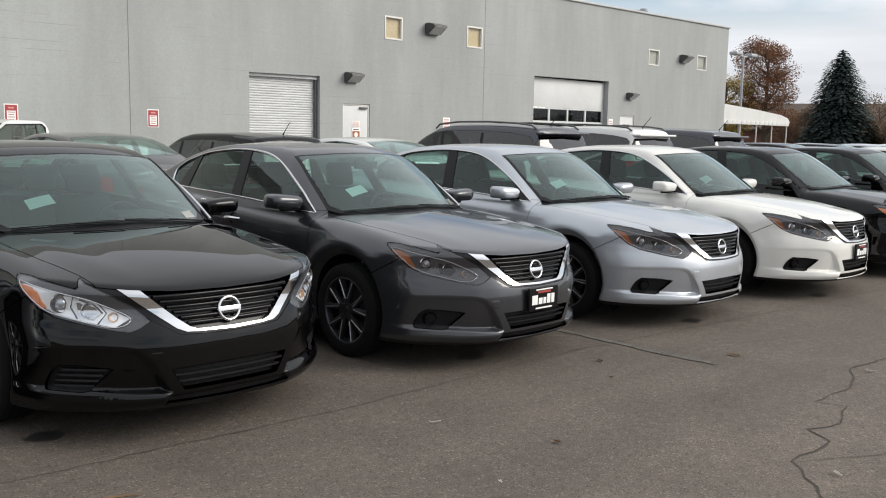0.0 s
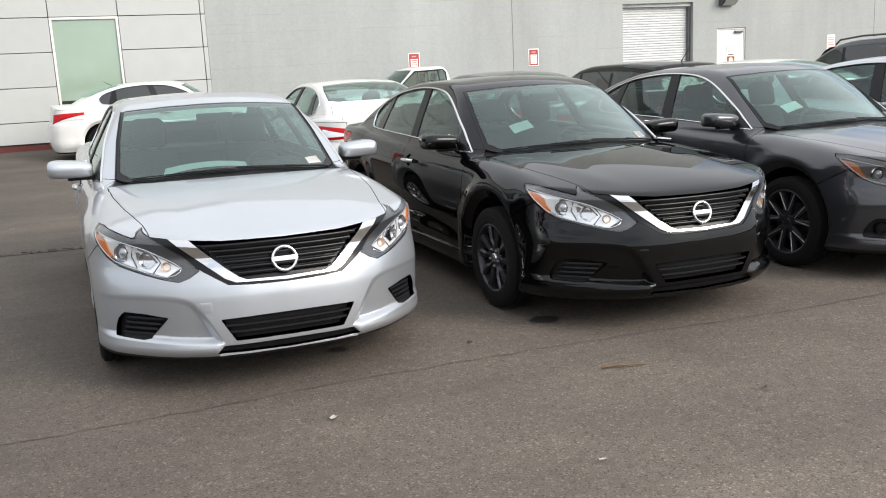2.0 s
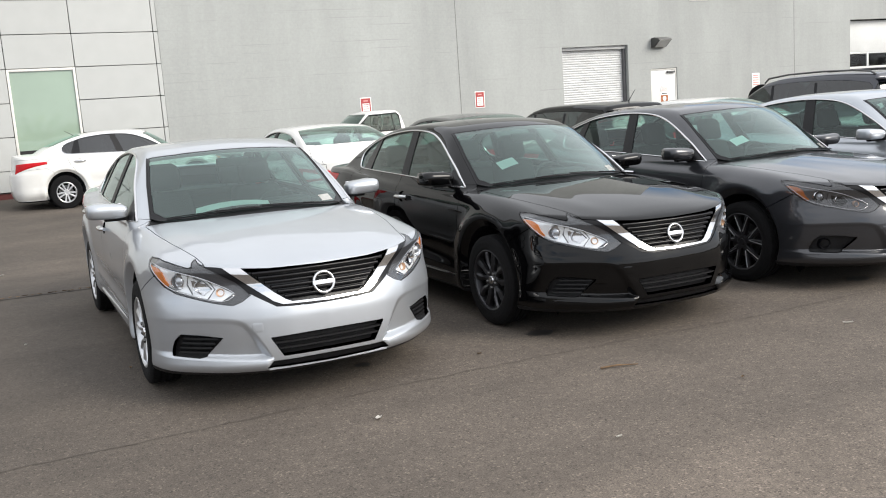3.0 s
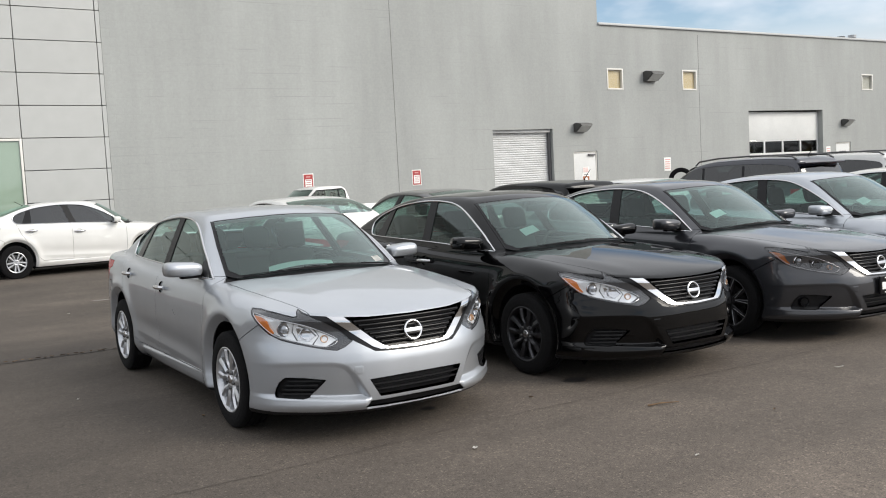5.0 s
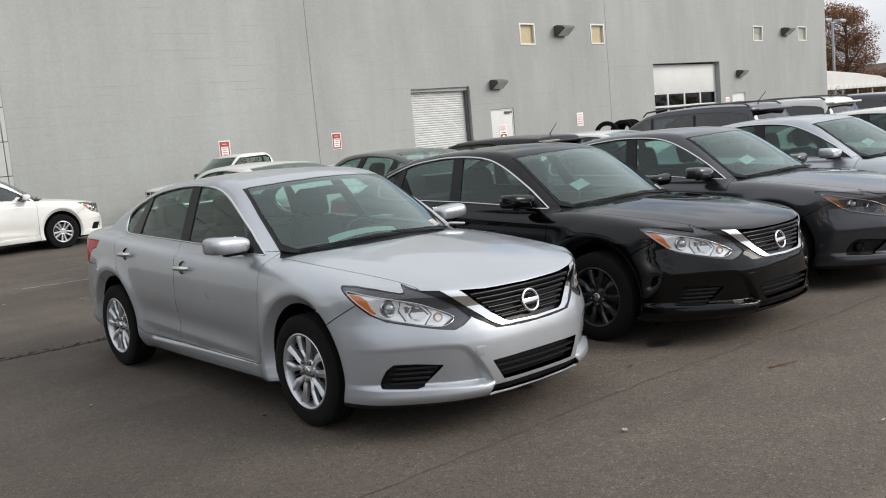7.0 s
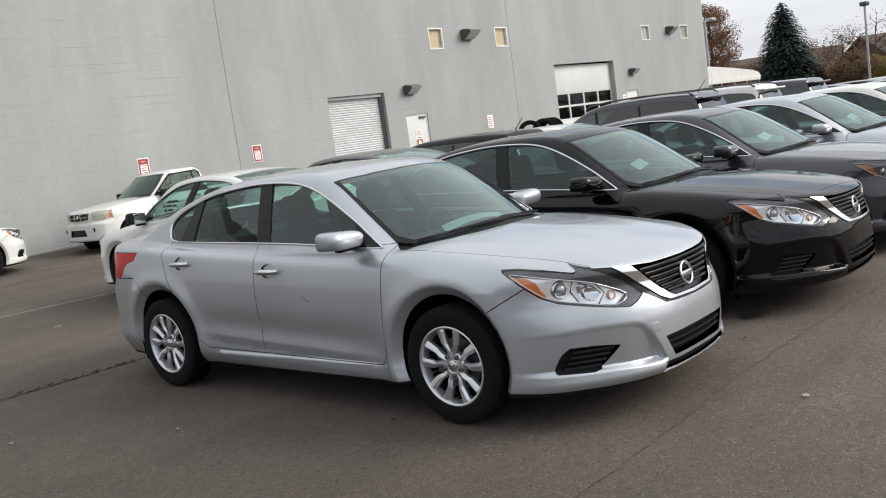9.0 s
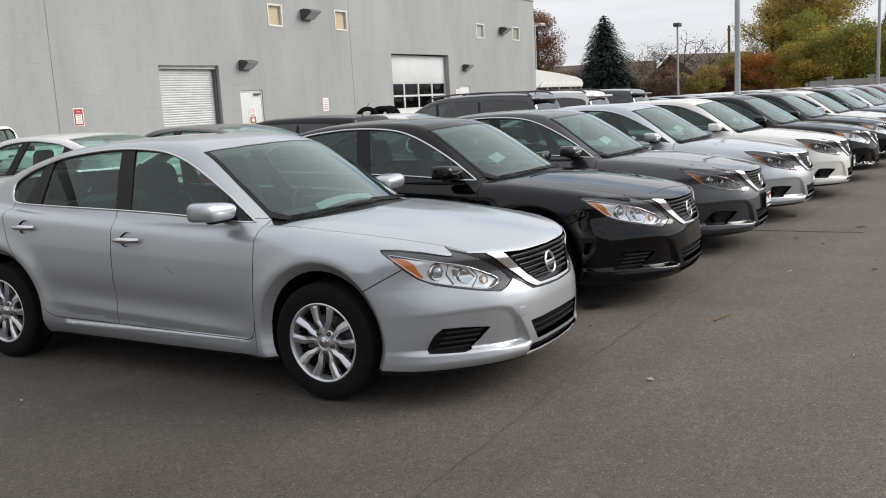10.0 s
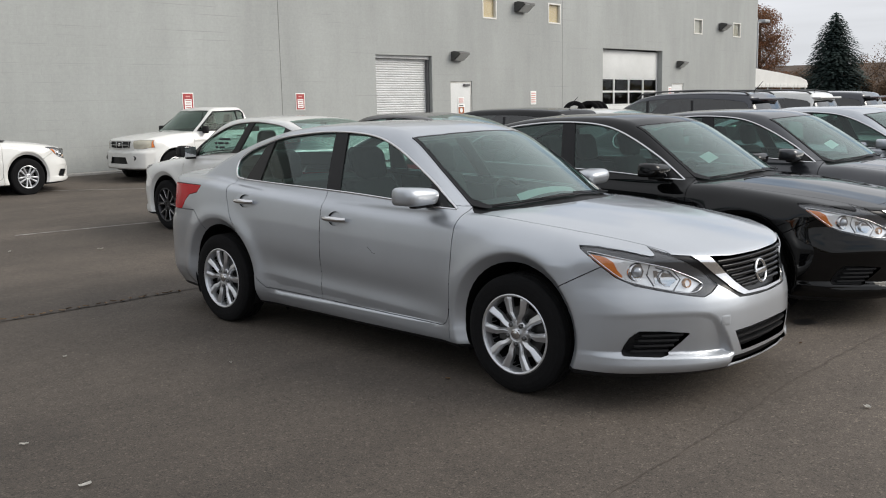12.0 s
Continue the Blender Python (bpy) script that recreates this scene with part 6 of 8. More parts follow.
def block_wall():
    m = material("painted_block_wall", (0.338, 0.351, 0.342), 0.8)
    n, l = m.node_tree.nodes, m.node_tree.links
    b = n["Principled BSDF"]
    co = n.new("ShaderNodeTexCoord")
    mp = n.new("ShaderNodeMapping")
    mp.inputs["Rotation"].default_value = (radians(90), 0, 0)
    l.new(co.outputs["Object"], mp.inputs[0])
    br = n.new("ShaderNodeTexBrick")
    br.inputs["Scale"].default_value = 1.0
    br.inputs["Brick Width"].default_value, br.inputs["Row Height"].default_value = 0.406, 0.203
    br.inputs["Mortar Size"].default_value, br.inputs["Mortar Smooth"].default_value = 0.006, 0.6
    br.inputs["Color1"].default_value, br.inputs["Color2"].default_value, br.inputs["Mortar"].default_value = (1, 1, 1, 1), (0.982, 0.982, 0.982, 1), (0.968, 0.968, 0.968, 1)
    l.new(mp.outputs[0], br.inputs["Vector"])
    out = None
    col = n.new("ShaderNodeMixRGB")
    col.blend_type, col.inputs[0].default_value = "MULTIPLY", 1
    col.inputs[1].default_value = (0.338, 0.351, 0.342, 1)
    l.new(br.outputs["Color"], col.inputs[2])
    out = col.outputs[0]
    for scale, stretch, a, c in ((0.5, (1, 1, 0.35), 0.88, 1.10), (2.5, (1.6, 1, 0.18), 0.965, 1.03), (14, (1, 1, 1), 0.96, 1.04), (70, (1, 1, 1), 0.95, 1.05)):
        mp2, t, mr, mx = n.new("ShaderNodeMapping"), n.new("ShaderNodeTexNoise"), n.new("ShaderNodeMapRange"), n.new("ShaderNodeMixRGB")
        mp2.inputs["Scale"].default_value = stretch
        t.inputs["Scale"].default_value, t.inputs["Detail"].default_value = scale, 5
        mr.inputs[1].default_value, mr.inputs[2].default_value, mr.inputs[3].default_value, mr.inputs[4].default_value = 0.3, 0.7, a, c
        mx.blend_type, mx.inputs[0].default_value = "MULTIPLY", 1
        l.new(co.outputs["Object"], mp2.inputs[0])
        l.new(mp2.outputs[0], t.inputs["Vector"])
        l.new(t.outputs["Fac"], mr.inputs[0])
        l.new(out, mx.inputs[1])
        l.new(mr.outputs[0], mx.inputs[2])
        out = mx.outputs[0]
    # bed joints that show through the paint here and there
    sx, tilt, div, fr, ln, mpn, tn, mk, fac, dark = (n.new(k) for k in ("ShaderNodeSeparateXYZ", "ShaderNodeMath", "ShaderNodeMath", "ShaderNodeMath", "ShaderNodeMath", "ShaderNodeMapping", "ShaderNodeTexNoise", "ShaderNodeMapRange", "ShaderNodeMath", "ShaderNodeMixRGB"))
    l.new(co.outputs["Object"], sx.inputs[0])
    tilt.operation, tilt.inputs[1].default_value = "MULTIPLY_ADD", -0.0088
    l.new(sx.outputs["X"], tilt.inputs[0])
    l.new(sx.outputs["Z"], tilt.inputs[2])
    div.operation, div.inputs[1].default_value = "DIVIDE", 0.203
    l.new(tilt.outputs[0], div.inputs[0])
    fr.operation, ln.operation, ln.inputs[1].default_value = "FRACT", "LESS_THAN", 0.075
    l.new(div.outputs[0], fr.inputs[0])
    l.new(fr.outputs[0], ln.inputs[0])
    mpn.inputs["Scale"].default_value = (0.55, 1, 6)
    tn.inputs["Scale"].default_value, tn.inputs["Detail"].default_value = 1.0, 4
    l.new(co.outputs["Object"], mpn.inputs[0])
    l.new(mpn.outputs[0], tn.inputs["Vector"])
    mk.inputs[1].default_value, mk.inputs[2].default_value = 0.57, 0.66
    l.new(tn.outputs["Fac"], mk.inputs[0])
    fac.operation = "MULTIPLY"
    l.new(ln.outputs[0], fac.inputs[0])
    l.new(mk.outputs[0], fac.inputs[1])
    dark.inputs[2].default_value = (0.288, 0.297, 0.289, 1)
    l.new(fac.outputs[0], dark.inputs[0])
    l.new(out, dark.inputs[1])
    out = dark.outputs[0]
    l.new(out, b.inputs["Base Color"])
    bp, bp2, t = n.new("ShaderNodeBump"), n.new("ShaderNodeBump"), n.new("ShaderNodeTexNoise")
    bp.inputs["Strength"].default_value, bp.inputs["Distance"].default_value = 0.2, 0.006
    bp.invert = True
    t.inputs["Scale"].default_value = 45
    bp2.inputs["Strength"].default_value, bp2.inputs["Distance"].default_value = 0.25, 0.006
    l.new(br.outputs["Fac"], bp.inputs["Height"])
    l.new(co.outputs["Object"], t.inputs["Vector"])
    l.new(t.outputs["Fac"], bp2.inputs["Height"])
    l.new(bp.outputs[0], bp2.inputs["Normal"])
    l.new(bp2.outputs[0], b.inputs["Normal"])
    return m


BLOCK = block_wall()
COPING = material("metal_coping", (0.42, 0.43, 0.43), 0.5, 0.2, grain=0.05)
PANEL = material("white_metal_panel", (0.415, 0.425, 0.415), 0.45, 0.0, 0.2, grain=0.03, grain_scale=3, vary=0.025)
JOINT = material("dark_joint", (0.15, 0.15, 0.15), 0.8, grain=0.1)
SHUTTER = material("grey_steel_shutter", (0.56, 0.57, 0.57), 0.5, 0.1, grain=0.05, stain=0.08, stain_scale=2)
DOORPAINT = material("white_door_paint", (0.62, 0.63, 0.62), 0.5, grain=0.04, stain=0.06)
FRAMEPAINT = material("white_frame_paint", (0.66, 0.65, 0.61), 0.5, grain=0.05)
DARKJAMB = material("dark_grey_jamb", (0.10, 0.10, 0.105), 0.6, grain=0.1)
LAMPBOX = material("bronze_lamp_box", (0.06, 0.06, 0.058), 0.5, grain=0.1)
PRISM = material("lamp_glass", (0.45, 0.46, 0.45), 0.2, 0, 0.4, grain=0.1, grain_scale=90)
BLIND = material("tan_blind", (0.52, 0.42, 0.24), 0.7, grain=0.08, stain=0.1)
BLINDGREY = material("grey_blind", (0.34, 0.33, 0.27), 0.7, grain=0.08, stain=0.1)
DARKROOM = material("dark_workshop", (0.02, 0.02, 0.02), 0.9, grain=0.2)
GREENGLASS = material("green_reflective_glass", (0.26, 0.34, 0.27), 0.04, 0.0, 1.0, grain=0.05, grain_scale=1)
REDBASE = material("dark_red_base", (0.10, 0.02, 0.018), 0.7, grain=0.2)
CONCRETE = material("pale_concrete", (0.33, 0.32, 0.30), 0.85, grain=0.12, grain_scale=20, stain=0.12, stain_scale=0.6, bump=0.2)

WY, WT = 19.30, 0.30
OPENINGS = [(13.94, 16.38, -1, 3.19), (17.25, 18.32, -1, 2.41), (26.35, 31.15, -1, 3.68), (32.06, 33.13, -1, 2.30),
            (18.90, 19.66, 4.46, 5.19), (22.64, 23.43, 4.46, 5.19), (34.02, 34.88, 4.50, 5.19), (38.12, 39.02, 4.50, 5.19)]


def wall_mesh(x0, x1, top, cuts):
    """A wall with openings, made of butted blocks between its openings."""
    bm = bmesh.new()
    gx = sorted({x0, x1, *[c for o in cuts for c in o[:2]]})
    gz = sorted({-0.5, top, *[c for o in cuts for c in o[2:] if c > -0.5]})
    grid = {}

    def v(x, y, z):
        k = (round(x, 4), round(y, 4), round(z, 4))
        if k not in grid:
            grid[k] = bm.verts.new((x, y, z + up(x)))
        return grid[k]

    def solid(i, j):
        if i < 0 or j < 0 or i >= len(gx) - 1 or j >= len(gz) - 1:
            return False
        cx, cz = (gx[i] + gx[i + 1]) / 2, (gz[j] + gz[j + 1]) / 2
        return not any(o[0] < cx < o[1] and o[2] < cz < o[3] for o in cuts)
    ya, yb = WY, WY + WT
    for i in range(len(gx) - 1):
        for j in range(len(gz) - 1):
            if not solid(i, j):
                continue
            a, b, c, d = gx[i], gx[i + 1], gz[j], gz[j + 1]
            bm.faces.new((v(a, ya, c), v(b, ya, c), v(b, ya, d), v(a, ya, d)))
            bm.faces.new((v(a, yb, d), v(b, yb, d), v(b, yb, c), v(a, yb, c)))
            if not solid(i - 1, j):
                bm.faces.new((v(a, ya, c), v(a, ya, d), v(a, yb, d), v(a, yb, c)))
            if not solid(i + 1, j):
                bm.faces.new((v(b, ya, d), v(b, ya, c), v(b, yb, c), v(b, yb, d)))
            if not solid(i, j - 1):
                bm.faces.new((v(a, ya, c), v(a, yb, c), v(b, yb, c), v(b, ya, c)))
            if not solid(i, j + 1):
                bm.faces.new((v(a, ya, d), v(b, ya, d), v(b, yb, d), v(a, yb, d)))
    return bm


tall = tagged(part("wall_tall", wall_mesh(2.44, 18.55, 9.6, [o for o in OPENINGS if o[1] < 18.5]), BLOCK, smooth=False), "tall painted grey concrete block wall of the dealership", "wall", kind="structure")
low = tagged(part("wall_low", wall_mesh(18.55, 41.0, 6.62, [o for o in OPENINGS if o[1] > 18.5]), BLOCK, smooth=False), "grey painted concrete block wall of the workshop", "wall", kind="structure")
tagged(part("wall_east", slab((40.7, 19.6, -0.5), (41.0, 45, 6.80)), BLOCK, smooth=False), "grey block end wall of the workshop", "wall", kind="structure")
tagged(part("wall_step", slab((18.25, 19.6, 6.4), (18.55, 45, 9.6)), BLOCK, smooth=False), "grey block side of the tall part of the building", "wall", kind="structure")
tagged(part("wall_back", slab((-25, 44.7, -0.5), (41.0, 45, 6.6)), BLOCK, smooth=False), "plain grey back wall of the building", "wall", kind="structure")
tagged(part("roof_slab", slab((18.6, 19.65, 6.15), (40.7, 44.7, 6.35)), COPING), "flat roof of the workshop", "roof", kind="structure")
bm = bmesh.new()
box(bm, (18.56, 19.24, 6.622), (41.06, 19.66, 6.70), 0.008)
for v in bm.verts:
    v.co.z += up(v.co.x)
tagged(part("coping", bm, COPING), "pale metal coping along the top of the wall", "coping", kind="structure")
for x, z0, z1 in ((10.45, 0.1, 9.5), (23.55, 0.1, 6.5)):
    tagged(part("control_joint", slab((x - 0.008, WY - 0.003, z0), (x + 0.008, WY + 0.02, z1)), JOINT), "thin dark vertical joint in the block wall", "joint", kind="structure")
tagged(part("workshop_back", slab((13, 24, 0), (40, 24.1, 6)), DARKROOM), "dark workshop behind the garage doors", "wall", kind="structure")
tagged(part("workshop_floor", slab((13, 19.62, 0.1), (40, 24, 0.27)), CONCRETE), "concrete floor of the workshop", "floor", kind="structure")
tagged(part("wall_foot", slab((2.4, 18.95, 0.1), (13.9, 19.29, 0.30), 0.02), CONCRETE), "low concrete foot along the wall", "kerb", kind="structure")

def sheet(x0, x1, y, z0, z1):
    """A thin upright pane that faces -y."""
    bm = bmesh.new()
    bm.faces.new([bm.verts.new(p) for p in ((x0, y, z0), (x1, y, z0), (x1, y, z1), (x0, y, z1))])
    return bm


# roller shutter
sh = tagged(part("roller_shutter", slab((13.95, 19.53, 0.0), (16.37, 19.56, 3.14)), SHUTTER), "closed grey steel roller shutter door", "door", kind="structure")
bm = bmesh.new()
prof = []
z = 0.2
while z < 3.12:
    prof += [(19.530, z), (19.512, z + 0.018), (19.510, z + 0.045), (19.527, z + 0.066)]
    z += 0.070
rows = [[bm.verts.new((x, p[0], p[1])) for p in prof] for x in (13.97, 16.35)]
for i in range(len(prof) - 1):
    bm.faces.new((rows[0][i], rows[1][i], rows[1][i + 1], rows[0][i + 1]))
bmesh.ops.recalc_face_normals(bm, faces=bm.faces)
tagged(part("shutter_curtain", bm, SHUTTER, sh, "ribbed steel curtain", smooth=False), kind="stuff")
for x0, x1 in ((13.94, 14.0), (16.30, 16.38)):
    part("guide_rail", slab((x0, 19.42, 0.1), (x1, 19.52, 3.16), 0.004), DARKJAMB, sh)
part("shutter_hood", slab((13.95, 19.40, 3.06), (16.37, 19.52, 3.17), 0.01), SHUTTER, sh)

# steel doors
for nm, x0, x1, top, pane in (("door_1", 17.25, 18.32, 2.41, False), ("door_2", 32.06, 33.13, 2.30, True)):
    d = tagged(part(nm, slab((x0 + 0.05, 19.345, 0.25), (x1 - 0.05, 19.39, top + up(x0) - 0.05), 0.004), DOORPAINT), "closed white steel side door in the block wall", "door", kind="structure")
    part("door_frame", slab((x0, 19.33, 0.1), (x0 + 0.045, 19.45, top + up(x0)), 0.004), FRAMEPAINT, d)
    part("door_frame", slab((x1 - 0.045, 19.33, 0.1), (x1, 19.45, top + up(x0)), 0.004), FRAMEPAINT, d)
    part("door_head", slab((x0 + 0.046, 19.33, top + up(x0) - 0.046), (x1 - 0.046, 19.45, top + up(x0)), 0.004), FRAMEPAINT, d)
    part("door_handle", tube(bmesh.new(), [(x1 - 0.13, 19.34, 1.30), (x1 - 0.13, 19.28, 1.30), (x1 - 0.24, 19.28, 1.30)], 0.010, 8), STEEL, d)
    if pane:
        part("pane", slab((x0 + 0.3, 19.33, 1.45), (x1 - 0.3, 19.344, 2.05), 0.004), DARKROOM, d)
    else:
        part("closer", slab((x1 - 0.40, 19.28, top - 0.16), (x1 - 0.1, 19.34, top - 0.10), 0.01), DARKJAMB, d)


def notice(x, y, z, w, h, kind, label):
    """A small enamelled notice with bars for its lines."""
    s = tagged(part("notice_sign", slab((x - w / 2, y - 0.006, z - h / 2), (x + w / 2, y, z + h / 2), 0.001), TAG), label, "sign", "notices on the wall")
    if kind == "red":
        part("sign_border", slab((x - w * 0.43, y - 0.009, z - h * 0.45), (x + w * 0.43, y - 0.0062, z + h * 0.45)), REDINK, s)
        part("sign_panel", slab((x - w * 0.31, y - 0.012, z - h * 0.37), (x + w * 0.31, y - 0.0092, z + h * 0.16)), TAG, s)
        for i in range(4):
            part("text_bar", slab((x - w * (0.25 - 0.05 * (i % 2)), y - 0.014, z + h * (0.07 - 0.12 * i)), (x + w * (0.25 - 0.05 * (i % 2)), y - 0.0122, z + h * (0.105 - 0.12 * i))), REDINK, s)
        part("text_bar", slab((x - w * 0.20, y - 0.012, z + h * 0.27), (x + w * 0.20, y - 0.0092, z + h * 0.34)), PALERED, s)
    elif kind == "pale":
        for i in range(5):
            part("text_bar", slab((x - w * 0.38, y - 0.009, z + h * (0.30 - 0.16 * i)), (x + w * 0.38, y - 0.0062, z + h * (0.37 - 0.16 * i))), PALERED, s)
    else:
        part("sign_panel", slab((x - w * 0.42, y - 0.009, z - h * 0.45), (x + w * 0.42, y - 0.0062, z + h * 0.20)), ORANGE, s)
        part("sign_disc", lathe(bmesh.new(), [(y - 0.0092, 0.0001), (y - 0.0105, w * 0.22), (y - 0.008, w * 0.22)], 20, 1, (x, 0, z - h * 0.12)), TAG, s)
        part("text_bar", slab((x - w * 0.3, y - 0.009, z + h * 0.30), (x + w * 0.3, y - 0.0062, z + h * 0.38)), INK, s)
    return s


PALERED = material("faded_red_lettering", (0.62, 0.30, 0.28), 0.5, grain=0.06)
ORANGE = material("rust_orange_sign", (0.32, 0.10, 0.03), 0.5, grain=0.1)
notice(7.58, WY - 0.004, 1.82, 0.315, 0.46, "red", "red and white parking notice on the grey wall")
notice(11.06, WY - 0.004, 1.80, 0.315, 0.46, "red", "red and white parking notice on the grey wall")
notice(21.72, WY - 0.004, 1.84, 0.34, 0.48, "pale", "pale notice with red lines on the grey wall")
notice(17.80, 19.341, 1.78, 0.30, 0.20, "pale", "small white notice on the steel door")
notice(17.80, 19.341, 1.50, 0.34, 0.34, "orange", "rust orange warning sign on the steel door")
notice(29.8, 18.2, 1.95, 0.28, 0.55, "pale", "narrow red and white sign on a post")
tagged(part("sign_post", tube(bmesh.new(), [(29.8, 18.23, 0.15), (29.8, 18.23, 2.2)], 0.025, 8), STEEL), "thin steel post that carries a sign", "post")

# workshop door with two rows of panes
gd = tagged(part("garage_door", slab((26.36, 19.52, 2.60), (31.14, 19.57, 3.72), 0.006), DOORPAINT), "white sectional workshop door with window panes", "door", kind="structure")
for z0, z1 in ((0.2, 1.50), (2.02, 2.10), (2.55, 2.598), (1.50, 1.56)):
    part("rail", slab((26.36, 19.521, z0), (31.14, 19.57, z1 - 0.002), 0.004), DOORPAINT, gd)
for z0, z1 in ((1.56, 2.02), (2.10, 2.55)):
    for i in range(5):
        x = 26.36 + (4.78 - 0.09) * i / 4
        part("stile", slab((x, 19.523, z0), (x + 0.09, 19.568, z1), 0.004), DOORPAINT, gd)
    for i in range(4):
        x = 26.36 + (4.78 - 0.09) * i / 4
        part("pane", sheet(x + 0.091, x + 1.171, 19.54, z0 + 0.001, z1 - 0.001), WORKSHOP_GLASS, gd)
WARM = material("workshop_tube_light", (1, 0.95, 0.8), 0.5, emit=(1.0, 0.93, 0.75, 6.0))
for x in (27.4, 29.6):
    tagged(part("tube_light", slab((x, 22.4, 2.72), (x + 1.3, 22.5, 2.78), 0.01), WARM), "glowing tube light inside the workshop", "light")


def high_window(i, x0, x1, z0, z1, blind):
    z0, z1 = z0 + up(x0), z1 + up(x0)
    w = tagged(part("window_%d" % i, slab((x0 + 0.04, 19.39, z0 + 0.04), (x1 - 0.04, 19.40, z1 - 0.04)), blind), "small white framed window high in the grey wall", "window", kind="structure")
    for a, b, c, d in ((x0, x0 + 0.055, z0, z1), (x1 - 0.055, x1, z0, z1), (x0 + 0.056, x1 - 0.056, z0, z0 + 0.055), (x0 + 0.056, x1 - 0.056, z1 - 0.055, z1)):
        part("window_frame", slab((a, 19.285, c), (b, 19.43, d), 0.006), FRAMEPAINT, w)
    part("pane", sheet(x0 + 0.057, x1 - 0.057, 19.36, z0 + 0.057, z1 - 0.057), CLEAR, w)


for i, (o, bl) in enumerate(zip(OPENINGS[4:], (BLIND, BLIND, BLINDGREY, BLINDGREY))):
    high_window(i + 1, *o, bl)


def wall_lamp(x, z, s=1.0):
    z += up(x)
    lamp = tagged(part("wall_lamp", extrude(bmesh.new(), [(WY - 0.002, z - 0.13 * s), (WY - 0.002, z + 0.13 * s), (WY - 0.12 * s, z + 0.15 * s), (WY - 0.34 * s, z + 0.10 * s), (WY - 0.36 * s, z + 0.06 * s), (WY - 0.10 * s, z - 0.13 * s)], 0, x - 0.24 * s, x + 0.24 * s), LAMPBOX),
                  "dark box shaped flood lamp on the grey wall", "wall lamp", "lamps on the wall")
    part("lens", extrude(bmesh.new(), [(WY - 0.11 * s, z - 0.133 * s), (WY - 0.355 * s, z + 0.052 * s), (WY - 0.36 * s, z + 0.046 * s), (WY - 0.115 * s, z - 0.14 * s)], 0, x - 0.20 * s, x + 0.20 * s), PRISM, lamp)


for x, z, s in ((20.95, 4.92, 1.25), (17.55, 3.20, 1.05), (36.85, 4.92, 1.2), (32.7, 3.12, 1.0)):
    wall_lamp(x, z, s)
vent = tagged(part("roof_vent", lathe(bmesh.new(), [(6.0, 0.16), (7.65, 0.16), (7.66, 0.22), (7.95, 0.22), (7.97, 0.0001)], 20, 2, (40.0, 24.0, 0.0)), STEEL), "metal vent pipe on the workshop roof", "vent")

# panelled showroom wall
ph = 0.745
zs = [0.42] + [0.895 + ph * i for i in range(12)]
cols = [-24.4 + 1.68 * i for i in range(14)] + [-0.92, 0.52, 2.33, 2.44]
back = tagged(part("wall_panelled", slab((-25, 19.36, 0.40), (2.44, 19.9, 9.7)), JOINT), "showroom wall clad in white metal panels", "wall", kind="structure")
for x0, x1 in zip(cols, cols[1:]):
    for z0, z1 in zip(zs, zs[1:]):
        if x0 == -0.92 and 1.0 < (z0 + z1) / 2 < 3.1:
            continue
        g = 0.0075
        if x0 == -0.92 and z0 < 1.0:
            z1 = 1.08
        part("panel", slab((x0 + g, 19.29, z0 + g), (x1 - g, 19.358, z1 - g), 0.006, 1), PANEL, back)
tagged(part("red_base", slab((-25, 19.33, 0.0), (2.44, 19.9, 0.40)), REDBASE), "dark red base under the white panels", "base", kind="structure")
sw = tagged(part("showroom_window", slab((-0.86, 19.325, 1.32), (0.46, 19.335, 3.07)), GREENGLASS), "green reflecting showroom window", "window", kind="structure")
for a, b, c, d in ((-0.915, -0.862, 1.09, 3.125), (0.462, 0.515, 1.09, 3.125), (-0.861, 0.461, 3.072, 3.125), (-0.861, 0.461, 1.09, 1.12)):
    part("window_frame", slab((a, 19.285, c), (b, 19.356, d), 0.005), FRAMEPAINT, sw)
part("dark_pane", slab((-0.86, 19.326, 1.122), (0.46, 19.335, 1.318)), DARKROOM, sw)

# white awning at the building's end
aw = tagged(part("awning", extrude(bmesh.new(), [(41.1, 2.45), (41.1, 3.24), (44.5, 3.06), (47.6, 2.84), (48.5, 2.68), (48.8, 2.42)], 1, 19.45, 22.4),
                 material("white_awning_cloth", (0.62, 0.62, 0.60), 0.7, grain=0.04, stain=0.06)), "white cloth awning beside the workshop", "awning")
for x in (41.4, 43.2, 45.0, 46.8, 48.6):
    part("post", tube(bmesh.new(), [(x, 19.55, 0.1), (x, 19.55, 2.45)], 0.04, 8), FRAMEPAINT, aw)
for i in range(15):
    part("valance_flap", slab((41.1 + 0.5 * i, 19.42, 2.26), (41.58 + 0.5 * i, 19.445, 2.46), 0.004), aw.data.materials[0], aw)

# ---- litter and stains ----
LEAF = material("dry_leaf", (0.17, 0.105, 0.055), 0.8, grain=0.2, vary=0.4)
SCRAP = material("paper_scrap", (0.62, 0.60, 0.56), 0.8, grain=0.1, vary=0.2)
OIL = material("oil_stain", (0.022, 0.020, 0.019), 0.6, grain=0.3, grain_scale=20)


